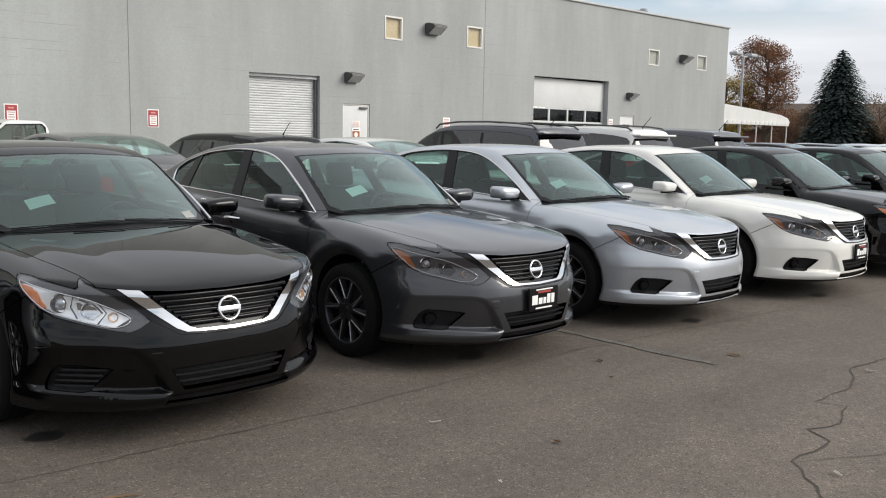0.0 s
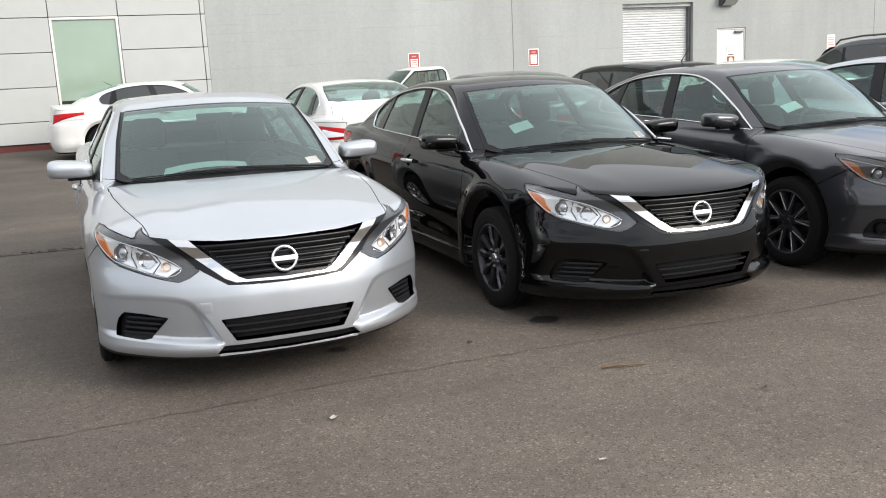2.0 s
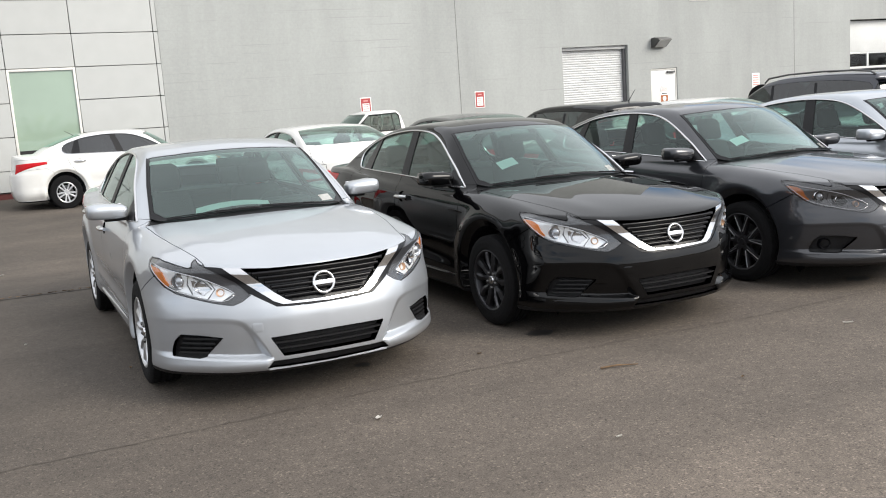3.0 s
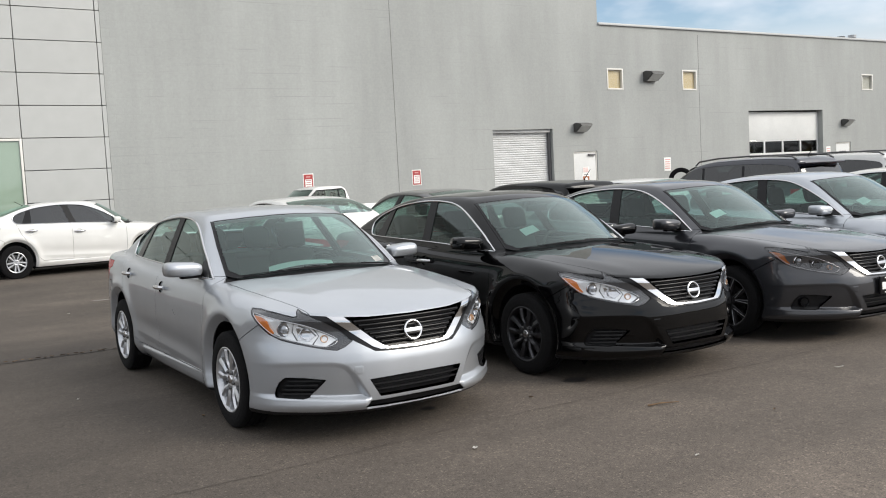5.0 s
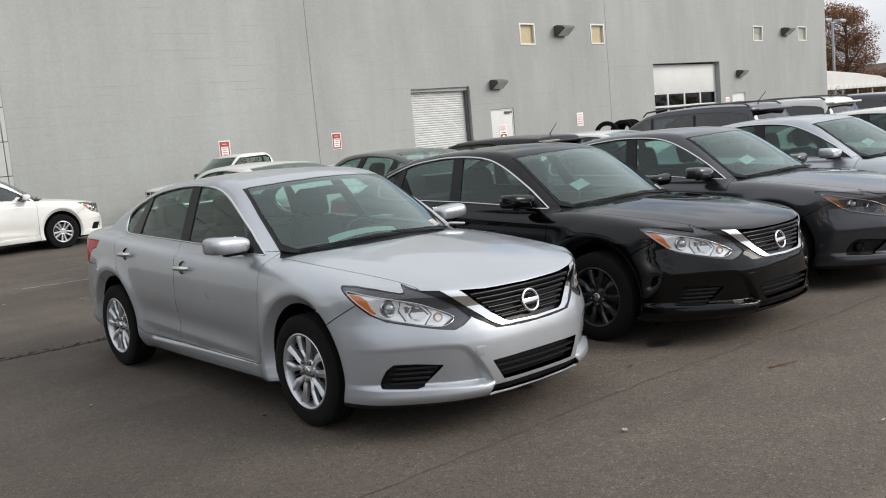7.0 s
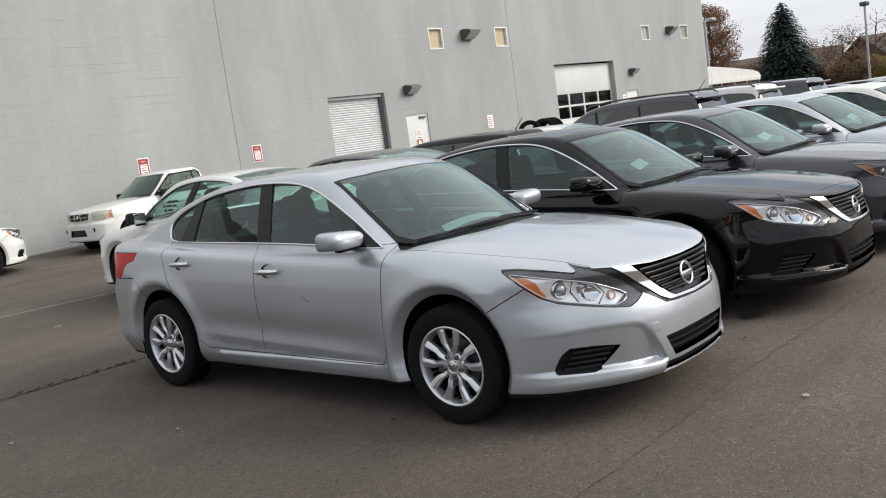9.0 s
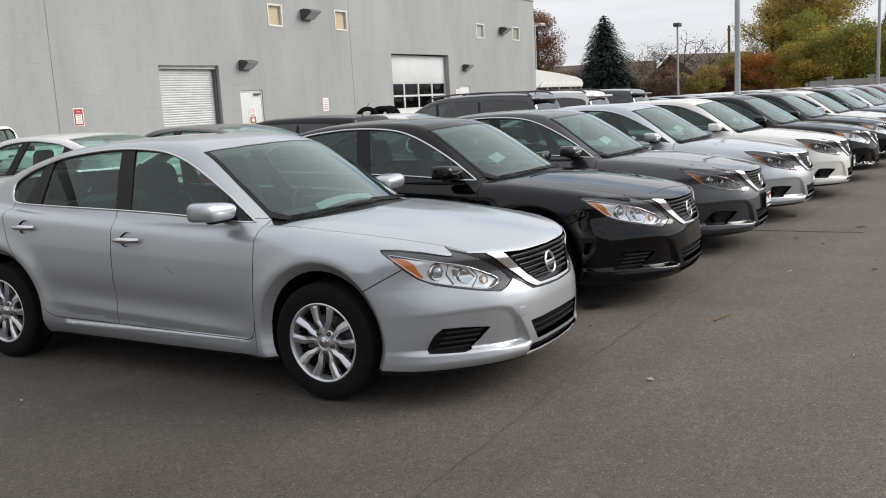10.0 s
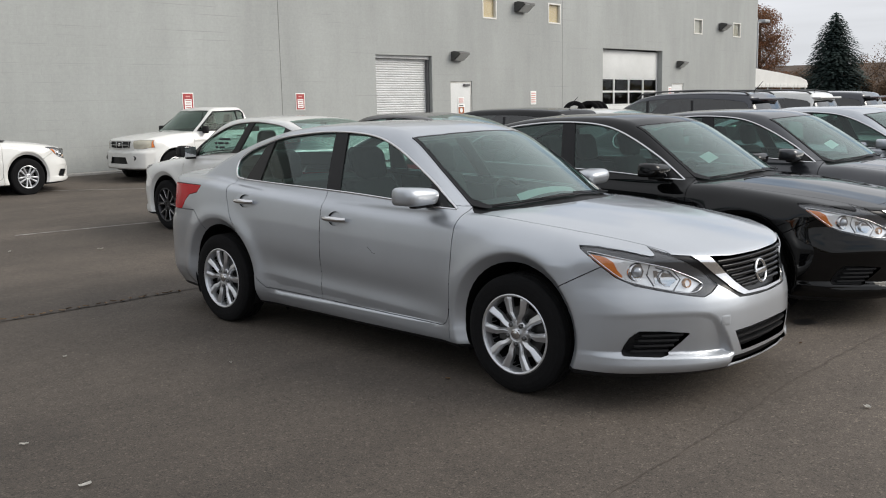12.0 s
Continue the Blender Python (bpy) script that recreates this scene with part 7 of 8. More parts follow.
def scrap_mesh(seed, length, width):
    """A small curled scrap."""
    rnd = random.Random(seed)
    bm = bmesh.new()
    rows = []
    for i in range(5):
        t = i / 4
        w = width * (0.35 + 0.65 * math.sin(math.pi * (0.15 + 0.7 * t))) * rnd.uniform(0.8, 1.1)
        z = 0.004 + 0.25 * length * (t - 0.5) ** 2 + rnd.uniform(0, 0.003)
        rows.append([bm.verts.new((length * (t - 0.5), s * w / 2, z + 0.006 * abs(s))) for s in (-1, 0, 1)])
    for p, q in zip(rows, rows[1:]):
        for k in range(2):
            bm.faces.new((p[k], q[k], q[k + 1], p[k + 1]))
    bmesh.ops.solidify(bm, geom=bm.faces[:], thickness=0.0015)
    return bm


SCRAPS = [(-2.996, 3.511, 0.09, 0.05, 1), (0.076, 1.277, 0.075, 0.05, 1), (3.622, 0.359, 0.07, 0.05, 0), (-2.96, 4.21, 0.07, 0.03, 1), (0.36, 9.91, 0.12, 0.04, 1), (4.28, -0.83, 0.10, 0.035, 1), (6.41, -0.22, 0.10, 0.04, 1),
          (3.37, 1.01, 0.11, 0.02, 1), (-2.1, 5.6, 0.05, 0.03, 1), (-1.5, 4.6, 0.05, 0.03, 1), (-0.9, 3.3, 0.05, 0.03, 0), (1.1, 2.0, 0.05, 0.03, 0), (2.0, 0.6, 0.05, 0.03, 0), (3.0, 0.2, 0.04, 0.03, 1), (4.9, 0.9, 0.05, 0.03, 0),
          (-1.6, 8.8, 0.09, 0.05, 1), (-0.4, 10.6, 0.08, 0.05, 1), (5.2, 1.2, 0.09, 0.05, 0), (-2.6, 2.4, 0.05, 0.03, 0), (0.9, 0.3, 0.05, 0.02, 1), (1.6, -0.6, 0.04, 0.03, 0), (6.1, 0.64, 0.16, 0.06, 0)]
for i, (x, y, a, b, paper) in enumerate(SCRAPS):
    sc = tagged(part("paper_scrap" if paper else "fallen_leaf", scrap_mesh(i, 0.62 * a, 0.62 * b), SCRAP if paper else LEAF), "small pale scrap lying on the asphalt" if paper else "dry brown leaf lying on the asphalt", "litter", "litter on the lot")
    sc.matrix_basis = pose(x, y, rise(y) + 0.002, 0, 0, 47 * i)
for i in range(26):
    t = (i + 0.5 * random.Random(i).random()) / 26
    x = -2.3 + 1.9 * t
    lf = tagged(part("fallen_leaf", stored(("crackleaf", i % 5), lambda: finish(scrap_mesh(40 + i % 5, 0.055, 0.03))), LEAF), "dry brown leaf caught in a crack of the asphalt", "litter", "litter on the lot")
    lf.matrix_basis = pose(x, 7.06 - 0.085 * (x + 2.3) + 0.02 * math.sin(9 * i), rise(7.0) + 0.006, 0, 0, 61 * i)
tagged(part("twig", tube(bmesh.new(), [(1.50, 1.235, 0.010), (1.60, 1.205, 0.016), (1.72, 1.16, 0.010)], [0.007, 0.006, 0.003], 6), LEAF), "thin brown twig lying on the asphalt", "twig")


def blot(x, y, r, seed):
    rnd = random.Random(seed)
    bm = bmesh.new()
    bm.faces.new([bm.verts.new((x + r * rnd.uniform(0.7, 1.1) * math.cos(a) * 1.2, y + r * rnd.uniform(0.7, 1.1) * math.sin(a), rise(y) + 0.003)) for a in [math.tau * k / 18 for k in range(18)]])
    return bm


for i, (x, y, r) in enumerate(((1.71, 2.2, 0.085), (4.6, 1.9, 0.10), (7.0, 1.5, 0.09), (0.4, 2.3, 0.05), (9.2, 1.3, 0.1))):
    tagged(part("oil_stain", blot(x, y, r, i), OIL), "small dark oil stain on the asphalt", "stain", kind="structure")

# ---- poles, fence, trees, houses ----
GALV = material("galvanised_pole", (0.36, 0.37, 0.38), 0.45, 0.5, grain=0.08, grain_scale=6)
BARK = material("grey_brown_bark", (0.10, 0.075, 0.055), 0.9, grain=0.3, grain_scale=12, bump=0.5, bump_scale=30)


def leaf_mat(name, colour):
    m = material(name, colour, 0.7, vary=0.0)
    n, l = m.node_tree.nodes, m.node_tree.links
    g, mr, mx = n.new("ShaderNodeNewGeometry"), n.new("ShaderNodeMapRange"), n.new("ShaderNodeMixRGB")
    mr.inputs[3].default_value, mr.inputs[4].default_value = 0.68, 1.32
    mx.blend_type, mx.inputs[0].default_value, mx.inputs[1].default_value = "MULTIPLY", 1, (*colour, 1)
    l.new(g.outputs["Random Per Island"], mr.inputs[0])
    l.new(mr.outputs[0], mx.inputs[2])
    l.new(mx.outputs[0], n["Principled BSDF"].inputs["Base Color"])
    tr, mix = n.new("ShaderNodeBsdfTranslucent"), n.new("ShaderNodeMixShader")
    mix.inputs[0].default_value = 0.45
    l.new(mx.outputs[0], tr.inputs["Color"])
    l.new(n["Principled BSDF"].outputs[0], mix.inputs[1])
    l.new(tr.outputs[0], mix.inputs[2])
    l.new(mix.outputs[0], n["Material Output"].inputs["Surface"])
    return m


L_GREEN = leaf_mat("green_leaves", (0.23, 0.24, 0.05))
L_YELLOW = leaf_mat("yellow_leaves", (0.50, 0.37, 0.08))
L_OLIVE = leaf_mat("olive_leaves", (0.34, 0.27, 0.08))
L_RUST = leaf_mat("rust_leaves", (0.20, 0.085, 0.038))
L_ORANGE = leaf_mat("orange_leaves", (0.42, 0.15, 0.03))
L_BROWN = leaf_mat("brown_leaves", (0.17, 0.11, 0.07))
L_SPRUCE = leaf_mat("spruce_needles", (0.040, 0.062, 0.056))


def light_pole(x, y, h, r, head, label):
    p = empty("street_lamp", pose(x, y, rise(y)), label, "street lamp", "lot lamps")
    part("pole", tube(bmesh.new(), [(0, 0, 0), (0, 0, h * 0.5), (0, 0, h)], [r * 1.15, r, r * 0.85], 12), GALV, p)
    part("base", lathe(bmesh.new(), [(0, r * 2.6), (0.7, r * 2.6), (0.72, r * 2.4), (0.72, r)], 16, 2), CONCRETE, p)
    if head == "box":
        part("lamp_head", slab((-0.38, -0.25, h - 0.05), (0.38, 0.25, h + 0.22), 0.05), LAMPBOX, p)
        part("lens", slab((-0.32, -0.2, h - 0.07), (0.32, 0.2, h - 0.052), 0.005), PRISM, p)
    elif head == "arm":
        for sg in (-1, 1):
            part("arm", tube(bmesh.new(), [(0, 0, h - 0.05), (sg * 0.7, 0, h)], 0.04, 8), GALV, p)
            part("lamp_head", slab((min(sg * 0.55, sg * 1.3), -0.25, h - 0.03), (max(sg * 0.55, sg * 1.3), 0.25, h + 0.17), 0.06), GALV, p)
    return p


light_pole(29.6, 6.5, 11.0, 0.095, "none", "tall bare galvanised pole between the rows of cars")
light_pole(66, 18.0, 6.4, 0.085, "box", "lot lamp with a box head on a thin pole")
light_pole(50.5, 23.3, 6.1, 0.075, "arm", "lot lamp with two flat heads")
light_pole(62, 3.75, 7.55, 0.10, "arm", "tall lot lamp with two flat heads")
light_pole(70, 1.70, 7.2, 0.085, "box", "lot lamp with a box head on a thin pole")
up_pole = empty("utility_pole", pose(105, 22.0, 0), "dark wooden utility pole with a short crossarm", "utility pole")
part("pole", tube(bmesh.new(), [(0, 0, 0), (0, 0, 8.9)], [0.20, 0.14], 10), BARK, up_pole)
part("crossarm", slab((-0.9, -0.06, 8.3), (0.9, 0.06, 8.45), 0.01), BARK, up_pole)

vent = tagged(part("roof_vent", lathe(bmesh.new(), [(6.3, 0.15), (7.12, 0.15), (7.14, 0.18), (7.26, 0.18), (7.28, 0.0001)], 20, 2, (35.5, 20.6, 0)), GALV), "short galvanised vent pipe on the workshop roof", "vent")

# concrete fence along the far side
fence = tagged(part("fence_wall", slab((74.9, -60, 0), (75.1, 9.5, 1.86)), CONCRETE), "long grey concrete panel fence", "fence", kind="structure")
for i in range(22):
    y = -56 + 3.05 * i
    pil = part("pillar", slab((74.75, y - 0.2, 0), (75.25, y + 0.2, 1.98), 0.02), CONCRETE, fence)
    part("cap", slab((74.68, y - 0.28, 1.982), (75.32, y + 0.28, 2.10), 0.03), CONCRETE, pil)
tagged(part("fence_wall", slab((75.2, 9.7, 0), (100, 9.9, 1.75)), CONCRETE), "grey concrete fence behind the lot", "fence", kind="structure")


def leaves(bm, centre, radius, count, size, rnd, flat=1.0):
    """A loose clump of small leaf sprays."""
    for _ in range(count):
        while True:
            p = Vector((rnd.uniform(-1, 1), rnd.uniform(-1, 1), rnd.uniform(-1, 1)))
            if p.length < 1:
                break
        p = Vector(centre) + Vector((p.x * radius, p.y * radius, p.z * radius * flat))
        a, b = Vector((rnd.gauss(0, 1), rnd.gauss(0, 1), rnd.gauss(0, 0.6))).normalized(), Vector((rnd.gauss(0, 1), rnd.gauss(0, 1), rnd.gauss(0, 1))).normalized()
        c = a.cross(b).normalized() * size * rnd.uniform(0.4, 0.8)
        a = a * size * rnd.uniform(0.6, 1.2)
        bm.faces.new([bm.verts.new(p - a), bm.verts.new(p + c), bm.verts.new(p + a * 0.9), bm.verts.new(p - c)])


def broad_tree(x, y, h, spread, mat, label, seed, density=1.0, low=0.25, size=0.22, limbs=9, second=None):
    """A tapered trunk, limbs that fork, and a crown of many leaf sprays with gaps."""
    rnd = random.Random(seed)
    tree = empty("tree", pose(x, y, 0), label, "tree")
    bm = bmesh.new()
    top = Vector((rnd.uniform(-0.3, 0.3), rnd.uniform(-0.3, 0.3), h * 0.82))
    tube(bm, [(0, 0, -0.1), (0.05, 0.02, h * 0.2), tuple(top * 0.55), tuple(top)], [h * 0.028, h * 0.022, h * 0.014, h * 0.004], 8)
    tips = []
    for i in range(limbs):
        t = low + (0.92 - low) * (i + rnd.random()) / limbs
        base = Vector((0, 0, 0)).lerp(top, t)
        a = i * 2.4 + rnd.uniform(-0.4, 0.4)
        reach = spread * (1.0 - 0.55 * abs(t - 0.5) * 1.4) * rnd.uniform(0.7, 1.1)
        end = base + Vector((math.cos(a) * reach, math.sin(a) * reach, reach * rnd.uniform(0.35, 0.9)))
        mid = base.lerp(end, 0.5) + Vector((0, 0, -0.08 * reach))
        tube(bm, [tuple(base), tuple(mid), tuple(end)], [h * 0.009, h * 0.006, h * 0.002], 6)
        tips += [mid.lerp(end, 0.3), end]
        for k in range(4):
            s = mid.lerp(end, rnd.uniform(0.0, 0.8))
            e = s + Vector((rnd.uniform(-1, 1), rnd.uniform(-1, 1), rnd.uniform(0.1, 1.0))) * reach * 0.42
            tube(bm, [tuple(s), tuple(s.lerp(e, 0.5) + Vector((0, 0, 0.05))), tuple(e)], [h * 0.004, h * 0.0028, h * 0.001], 5)
            tips.append(e)
            for q in range(2):
                e2 = e + Vector((rnd.uniform(-1, 1), rnd.uniform(-1, 1), rnd.uniform(-0.1, 0.9))) * reach * 0.25
                tube(bm, [tuple(s.lerp(e, 0.6)), tuple(e2)], [h * 0.0025, h * 0.0008], 4)
    part("trunk", bm, BARK, tree)
    if density > 0:
        for j, mt in enumerate((mat, second) if second else (mat,)):
            bm = bmesh.new()
            for k, p in enumerate(tips):
                if second and (k % 3 == 0) != (j == 1):
                    continue
                leaves(bm, p, spread * rnd.uniform(0.28, 0.52), int(190 * density * rnd.uniform(0.5, 1.4)), size * 0.36, rnd, 0.85)
            tagged(part("crown", bm, mt, tree, smooth=False), kind="stuff")
    return tree


def spruce(x, y, h, spread, seed):
    rnd = random.Random(seed)
    tree = empty("spruce_tree", pose(x, y, 0), "dark blue green spruce with dense drooping branches", "tree")
    part("trunk", tube(bmesh.new(), [(0, 0, -0.1), (0, 0, h * 0.6), (0, 0, h)], [0.22, 0.12, 0.02], 8), BARK, tree)
    bm = bmesh.new()
    z = 0.4
    while z < h * 0.99:
        r = spread * (1 - z / h) ** 0.60 * (0.80 + 0.22 * min(1.0, z / (0.22 * h))) * rnd.uniform(0.93, 1.05) + 0.05
        n = max(5, int(76 * (1 - z / h)) + 9)
        for i in range(n):
            a = math.tau * (i + rnd.random() * 0.8) / n
            rr = r * rnd.uniform(0.84, 1.02) * (0.97 + 0.06 * math.sin(3 * a + 2.1 * z) + 0.05 * math.sin(5 * a - 1.3 * z + seed))
            m = max(2, int(rr / 0.20))
            for k in range(m):
                t = (k + 0.6) / m
                d = Vector((math.cos(a), math.sin(a), 0))
                p = d * rr * t + Vector((0, 0, z + 0.10 * rr * math.sin(t * 3) - 0.16 * rr * t))
                s = Vector((-d.y, d.x, 0)) * rnd.uniform(0.09, 0.18)
                f = d * rnd.uniform(0.12, 0.24) + Vector((0, 0, rnd.uniform(-0.10, 0.06)))
                bm.faces.new([bm.verts.new(p - s), bm.verts.new(p + f), bm.verts.new(p + s), bm.verts.new(p - f * 0.5 + Vector((0, 0, rnd.uniform(0, 0.10))))])
        z += 0.14 + 0.05 * (1 - z / h)
    tagged(part("crown", bm, L_SPRUCE, tree, smooth=False), kind="stuff")
    return tree


def polar(az, dist):
    """A place at a bearing (degrees from +x) and distance from the walk's end."""
    a = radians(az)
    return -4.65 + dist * math.cos(a), -0.1 + dist * math.sin(a)


spruce(70.5, 25.4, 8.35, 3.75, 3)
spruce(*polar(2.9, 118), 9.6, 2.2, 8)
broad_tree(75, 33.4, 11.4, 2.7, L_RUST, "tall tree with rust brown autumn leaves", 11, 1.7, 0.12, 0.20, 15, L_BROWN)
broad_tree(74, 36.6, 7.8, 2.0, L_YELLOW, "yellow leaved tree behind the building", 12, 1.3, 0.12, 0.22, 10, L_OLIVE)
broad_tree(*polar(20.1, 84), 5.0, 1.6, L_BROWN, "small bare pale tree", 21, 0.05, 0.2, 0.15, 7)
broad_tree(*polar(6.9, 92), 13.0, 3.5, L_OLIVE, "large tree with olive and yellow autumn leaves", 31, 2.2, 0.15, 0.30, 16, L_YELLOW)
broad_tree(*polar(9.0, 90), 11.0, 2.7, L_YELLOW, "slender tree with sparse yellow leaves", 32, 1.0, 0.2, 0.26, 11, L_OLIVE)
broad_tree(*polar(7.6, 97), 12.6, 3.4, L_OLIVE, "large tree with olive brown leaves", 33, 1.6, 0.2, 0.30, 13, L_YELLOW)
broad_tree(*polar(5.6, 84), 6.6, 3.2, L_GREEN, "broad green shrub like tree", 34, 2.4, 0.08, 0.28, 12, L_YELLOW)
broad_tree(*polar(7.1, 83), 4.6, 2.4, L_YELLOW, "low yellow green bushy tree", 35, 2.0, 0.08, 0.26, 10, L_GREEN)
broad_tree(*polar(9.9, 82), 4.4, 1.7, L_ORANGE, "small tree with orange leaves", 36, 1.6, 0.1, 0.24, 9, L_OLIVE)
broad_tree(*polar(3.9, 88), 5.6, 2.4, L_OLIVE, "olive green bushy tree", 37, 1.8, 0.1, 0.28, 10, L_GREEN)
broad_tree(*polar(2.2, 95), 7.6, 2.6, L_BROWN, "tree with brown autumn leaves", 38, 1.5, 0.15, 0.28, 10, L_RUST)
broad_tree(*polar(0.4, 88), 9.6, 3.0, L_OLIVE, "tall thinning tree with brown green leaves", 39, 1.2, 0.15, 0.28, 12, L_BROWN)
broad_tree(*polar(-2.5, 92), 8.0, 3.2, L_BROWN, "tree with brown autumn leaves", 40, 1.5, 0.15, 0.28, 11, L_OLIVE)
for i, (az, d, h, sp, mt, dn) in enumerate(((16.9, 88, 5.2, 2.2, L_BROWN, 0.25), (15.7, 90, 6.3, 2.6, L_BROWN, 0.2), (14.1, 86, 7.0, 3.2, L_BROWN, 0.04), (12.6, 92, 6.2, 3.0, L_BROWN, 0.12), (13.2, 80, 3.2, 1.7, L_OLIVE, 1.2), (11.9, 82, 3.4, 1.6, L_RUST, 1.2),
                                           (15.2, 78, 2.8, 1.5, L_BROWN, 1.3), (17.6, 80, 3.0, 1.6, L_BROWN, 1.2), (10.8, 92, 4.8, 2.2, L_OLIVE, 1.2), (19.3, 90, 3.4, 1.8, L_BROWN, 0.9), (21.3, 95, 3.8, 2.0, L_BROWN, 0.8))):
    broad_tree(*polar(az, d), h, sp, mt, "thin autumn tree with few brown leaves" if dn < 0.5 else "bushy brown and olive autumn shrub", 60 + i, dn, 0.12, 0.22, 9)

ROOFING = material("brown_shingles", (0.10, 0.075, 0.06), 0.85, grain=0.2, grain_scale=9, stain=0.15)
BRICKISH = material("red_brown_brick", (0.17, 0.08, 0.055), 0.85, grain=0.2, grain_scale=14)


def house(az, dist, turn, w, d, h, ridge, label):
    x, y = polar(az, dist)
    hs = empty("house", pose(x, y, 0, 0, 0, turn), label, "house")
    part("wall", slab((-w / 2, -d / 2, 0), (w / 2, d / 2, h)), BRICKISH, hs)
    part("gable", extrude(bmesh.new(), [(-d / 2, h), (d / 2, h), (0, ridge - 0.1)], 0, -w / 2, w / 2), BRICKISH, hs)
    for sg in (-1, 1):
        rf = bmesh.new()
        extrude(rf, [(sg * (d / 2 + 0.5), h - 0.3), (0, ridge), (0, ridge + 0.15), (sg * (d / 2 + 0.5), h - 0.12)], 0, -w / 2 - 0.4, w / 2 + 0.4)
        part("roof", rf, ROOFING, hs)
    for i in range(3):
        wd = part("window", slab((-w / 2 - 0.03, -d / 3 + i * d / 4, 1.0), (-w / 2 - 0.003, -d / 3 + i * d / 4 + 1.0, 2.2)), DARKROOM, hs)
    return hs


house(12.4, 98, -35, 10, 8, 2.8, 5.2, "red brown brick house behind bare trees")
house(20.6, 103, 106, 17, 9, 2.6, 5.0, "low brown house behind the lot")

# woods that close the horizon
rnd = random.Random(77)
for j, mt in enumerate((L_BROWN, L_OLIVE, L_SPRUCE)):
    bm = bmesh.new()
    for i in range(520):
        a = math.tau * (i + rnd.random()) / 520
        r = rnd.uniform(135, 170)
        hh = rnd.uniform(2.0, 5.5)
        leaves(bm, (r * math.cos(a), r * math.sin(a), hh * 0.55), hh * 0.8, 16, 0.9, rnd, 0.75)
    tagged(part("far_woods", bm, mt, smooth=False), "distant belt of brown and olive trees", "woods", kind="stuff")

# ---- the cars on the lot ----
# the stalls fall a little along the row, and the cars lean with them (degrees)
LEAN = 0.5
S1 = "silver four door sedan with bright wheels, first in the row"
first = sedan(pose(0.03, 2.842, -0.003, 0, LEAN), SILVER, S1)
part("door_scratch", trim_line(SEDAN_FINE, [(1.150, 0.716), (1.125, 0.700), (1.108, 0.684), (1.080, 0.679)], 0.0022, -1, 0.0004), STEEL, first, "short dark scuff on the door")
sedan(pose(2.46, 2.64, -0.003, 0, LEAN), BLACK, "glossy black four door sedan with dark wheels", "paired", 0.222, DARKALLOY, papers=("sticker",))
sedan(pose(4.80, 2.49, -0.003, 0, LEAN), GUNMETAL, "dark grey sport sedan with smoked headlights and a dealer plate", "machined", 0.236, DARKALLOY, True, plate=True, papers=("sticker",))
sedan(pose(7.10, 2.31, -0.003, 0, LEAN), SILVER, "silver sport sedan with smoked headlights", "machined", 0.236, DARKALLOY, True, papers=("sticker",))
sedan(pose(9.42, 2.06, -0.003, 0, LEAN), PEARL, "white sport sedan with smoked headlights and a dealer plate", "machined", 0.236, DARKALLOY, True, plate=True, papers=("sticker",))
ROW = [(11.78, 1.84, BLACK, "black"), (14.2, 1.64, BLACK, "black"), (16.5, 1.43, PEARL, "white"), (18.95, 1.22, BLACK, "black"), (21.4, 1.0, SILVER, "silver"), (23.8, 0.8, GUNMETAL, "grey"),
       (26.2, 0.55, MAROON, "maroon"), (28.6, 0.35, MAROON, "maroon"), (31.0, 0.1, SILVER, "silver"), (33.4, -0.1, WHITE, "white"), (35.8, -0.35, SILVER, "silver"), (38.2, -0.55, MAROON, "maroon"),
       (40.6, -0.8, WHITE, "white"), (43.0, -1.0, SILVER, "silver"), (45.4, -1.25, GUNMETAL, "grey"), (47.8, -1.5, WHITE, "white"), (50.2, -1.7, SILVER, "silver"), (52.6, -1.95, MAROON, "maroon"), (55.0, -2.2, WHITE, "white"), (57.4, -2.4, SILVER, "silver")]
for x, y, p, c in ROW:
    sedan(pose(x, y, -0.003, 0, LEAN), p, c + " four door sedan in the long row", "paired", 0.222, ALLOY, c in ("grey",), 1)

# second row, tails to the first
compact = sedan(pose(2.62, 10.75, 0.02, 0, 0, 180) @ Matrix.Diagonal((0.965, 0.962, 1.0, 1)), WHITE, "white compact sedan, nose towards the wall", "machined", 0.225, DARKALLOY, mirrors=TRIM, tail="wide", name="compact_sedan", group="second row of parked cars")
sh = SEDAN_FINE
for r, (z, bars) in enumerate(((1.215, ((1.12, 1.36),)), (1.165, ((1.05, 1.10), (1.13, 1.25), (1.28, 1.36))), (1.115, ((1.10, 1.16), (1.20, 1.30))))):
    for a, b in bars:
        x = surface(sh, 0, (a + b) / 2, z)
        part("window_lettering", slab((x + 0.002, a, z - 0.013), (x + 0.006, b, z + 0.013), 0.001), INK, compact)
for i in range(6):
    def back(i=i):
        lo, hi = 3.2, 4.2
        for _ in range(40):
            mid = (lo + hi) / 2
            lo, hi = (mid, hi) if sh.field(np.array([0.05]), np.array([mid]), np.array([0.975]))[0] < 0 else (lo, mid)
        return lo
    yb = back()
    part("badge_bar", slab((0.22 - 0.045 * i, yb - 0.004, 0.962), (0.255 - 0.045 * i, yb + 0.008, 0.990), 0.002), CHROME, compact)
sedan(pose(4.95, 10.75, 0.02, 0, 0, 180), BROWN, "dark bronze sedan behind the black one", "paired", 0.222, ALLOY, lod=1, group="second row of parked cars")
suv(pose(7.15, 11.0, 0.0, 0, 0, 180) @ Matrix.Diagonal((0.90, 0.90, 0.875, 1)), BLACK, "black crossover, nose towards the wall", False)
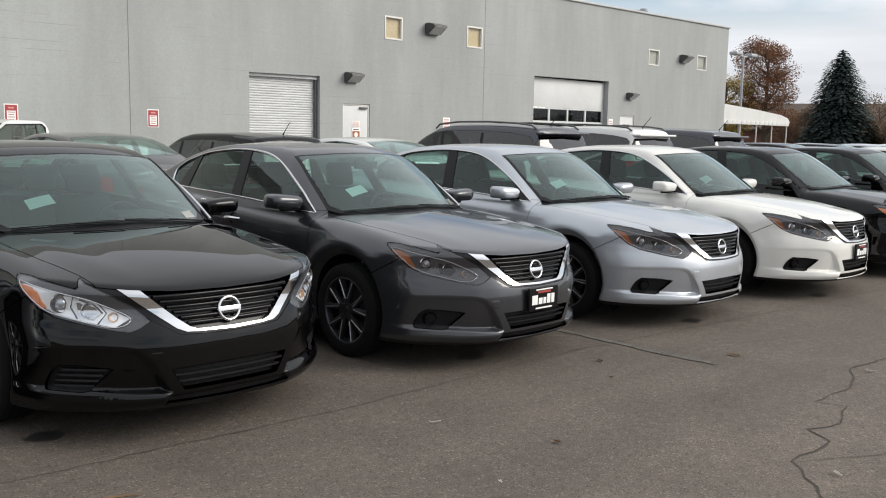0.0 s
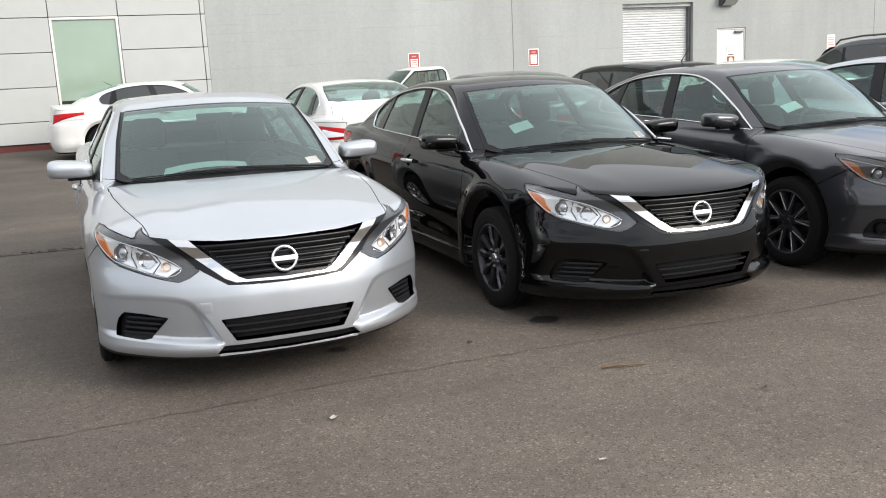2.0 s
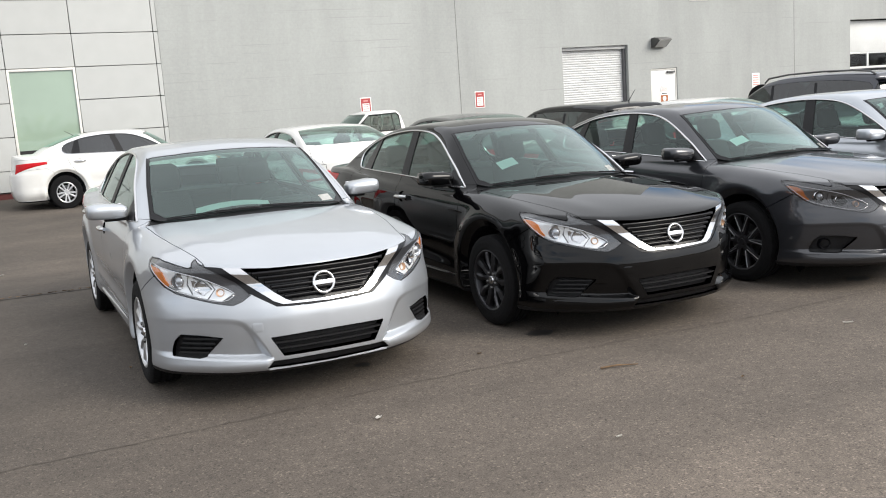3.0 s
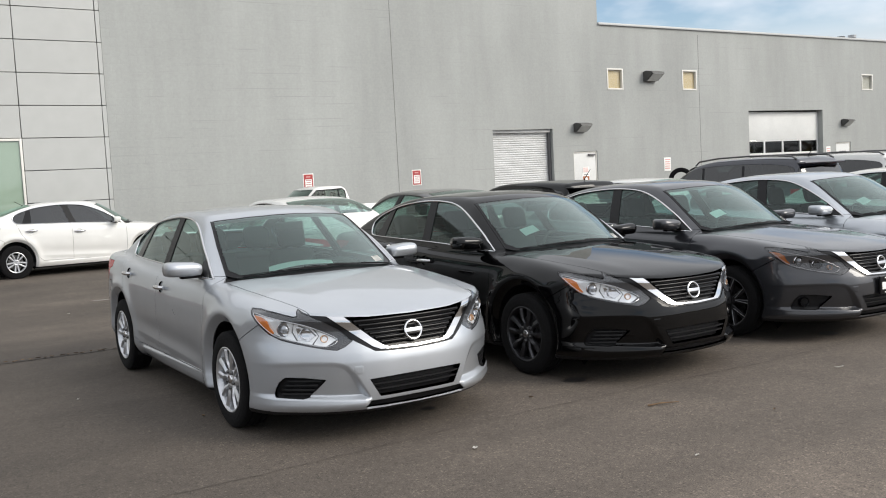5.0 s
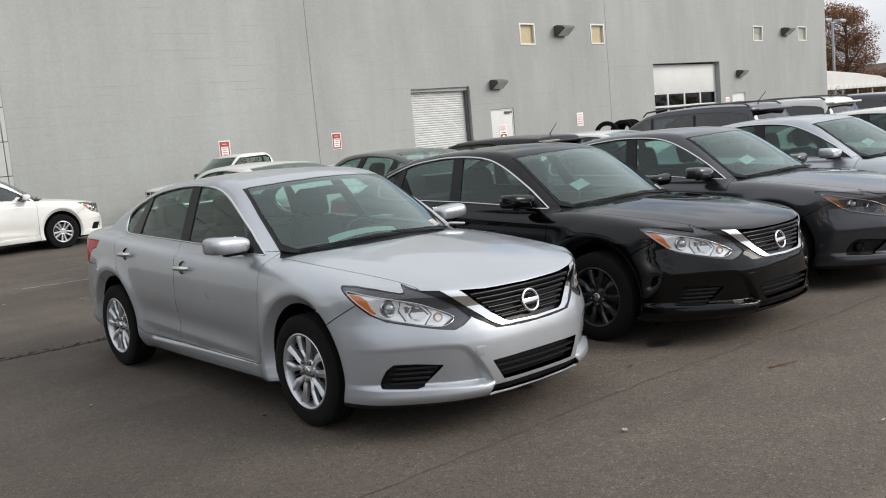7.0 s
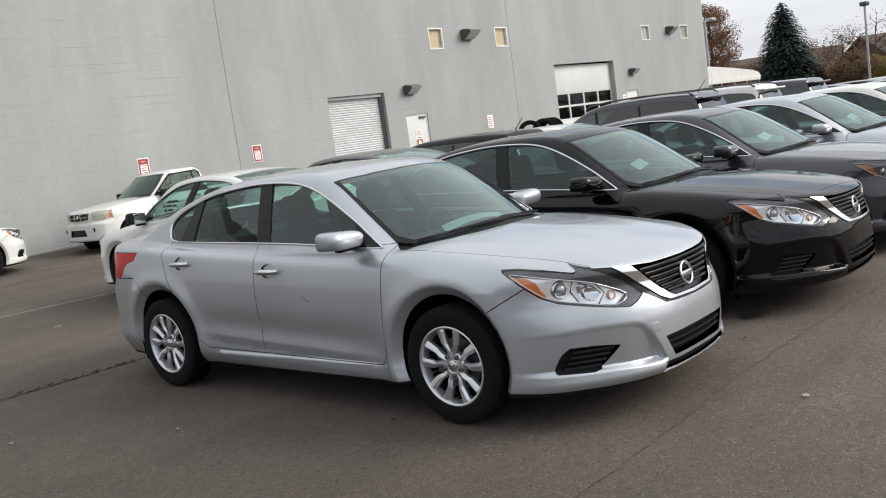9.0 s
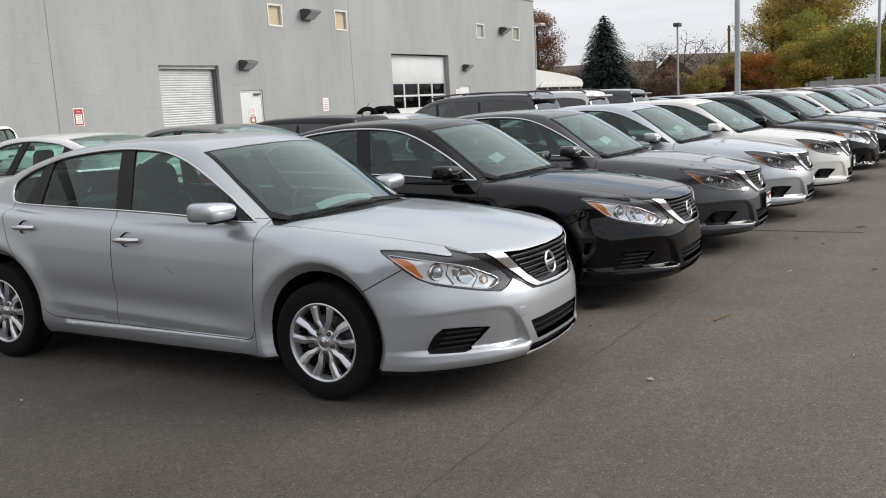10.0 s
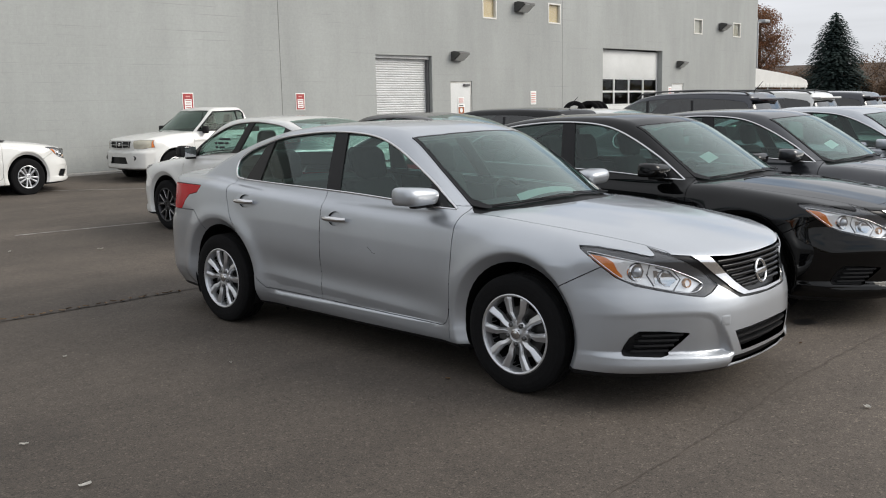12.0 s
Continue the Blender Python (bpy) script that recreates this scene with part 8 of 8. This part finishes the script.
sedan(pose(9.35, 10.5, 0.0, 0, 0, 180), WHITE, "white sedan in the second row", lod=1, group="second row of parked cars")
suv(pose(11.75, 10.35, 0, 0, 0, 180), NAVY, "dark blue tall wagon with roof rails")
suv(pose(14.1, 10.1, 0, 0, 0, 180), WHITE, "white tall wagon with roof rails")
suv(pose(16.65, 9.95, 0, 0, 0, 180), NAVY, "dark blue tall wagon with tinted rear glass", False)
for i, (p, c) in enumerate(((RED, "red"), (BLACK, "black"), (BLACK, "black"), (SILVER, "silver"), (WHITE, "white"), (GUNMETAL, "grey"), (WHITE, "white"), (SILVER, "silver"), (NAVY, "dark blue"), (WHITE, "white"), (SILVER, "silver"), (MAROON, "maroon"), (WHITE, "white"), (SILVER, "silver"))):
    sedan(pose(19.2 + 2.42 * i, 9.7 - 0.23 * i, 0, 0, 0, 180), p, c + " sedan in the second row", lod=1, group="second row of parked cars")
small = sedan(pose(2.41, 17.35, 0.13, 0, 0, 90) @ Matrix.Diagonal((0.93, 0.94, 1.02, 1)), WHITE, "white small sedan parked beside the showroom wall", "turbine", 0.20, ALLOY, tail="swept", glass=DARK_GLASS, name="small_sedan", group="cars by the wall")
part("antenna", tube(bmesh.new(), [(0, 2.36, 1.39), (0, 2.40, 1.42), (0, 2.60, 1.53)], [0.018, 0.007, 0.004], 6), TRIM, small)
pickup(pose(5.50, 17.45, 0.13, 0, 0, -90) @ Matrix.Scale(0.94, 4))

# worn tyres on a rack by the workshop
rack = empty("tyre_rack", pose(16.7, 13.9, rise(13.9)), "plain steel rack that carries worn tyres", "rack")
for x in (-0.6, 0.2, 1.0):
    for y in (-0.2, 0.2):
        part("upright", tube(bmesh.new(), [(x, y, 0), (x, y, 0.98)], 0.02, 8), STEEL, rack)
for y in (-0.2, 0.2):
    part("rail", tube(bmesh.new(), [(-0.6, y, 0.98), (1.0, y, 0.98)], 0.02, 8), STEEL, rack)
for i, off in enumerate((-0.42, 0.28, 0.50, 0.72)):
    t = tagged(part("loose_tyre", stored(("tyre", 0.332, 0.222), lambda: None), RUBBER), "worn black tyre standing on a rack", "tyre", "tyres on the rack")
    t.matrix_basis = pose(16.7 + off, 13.9, rise(13.9) + 1.275, 7 * i, 0, 38 + 3 * (i % 3))
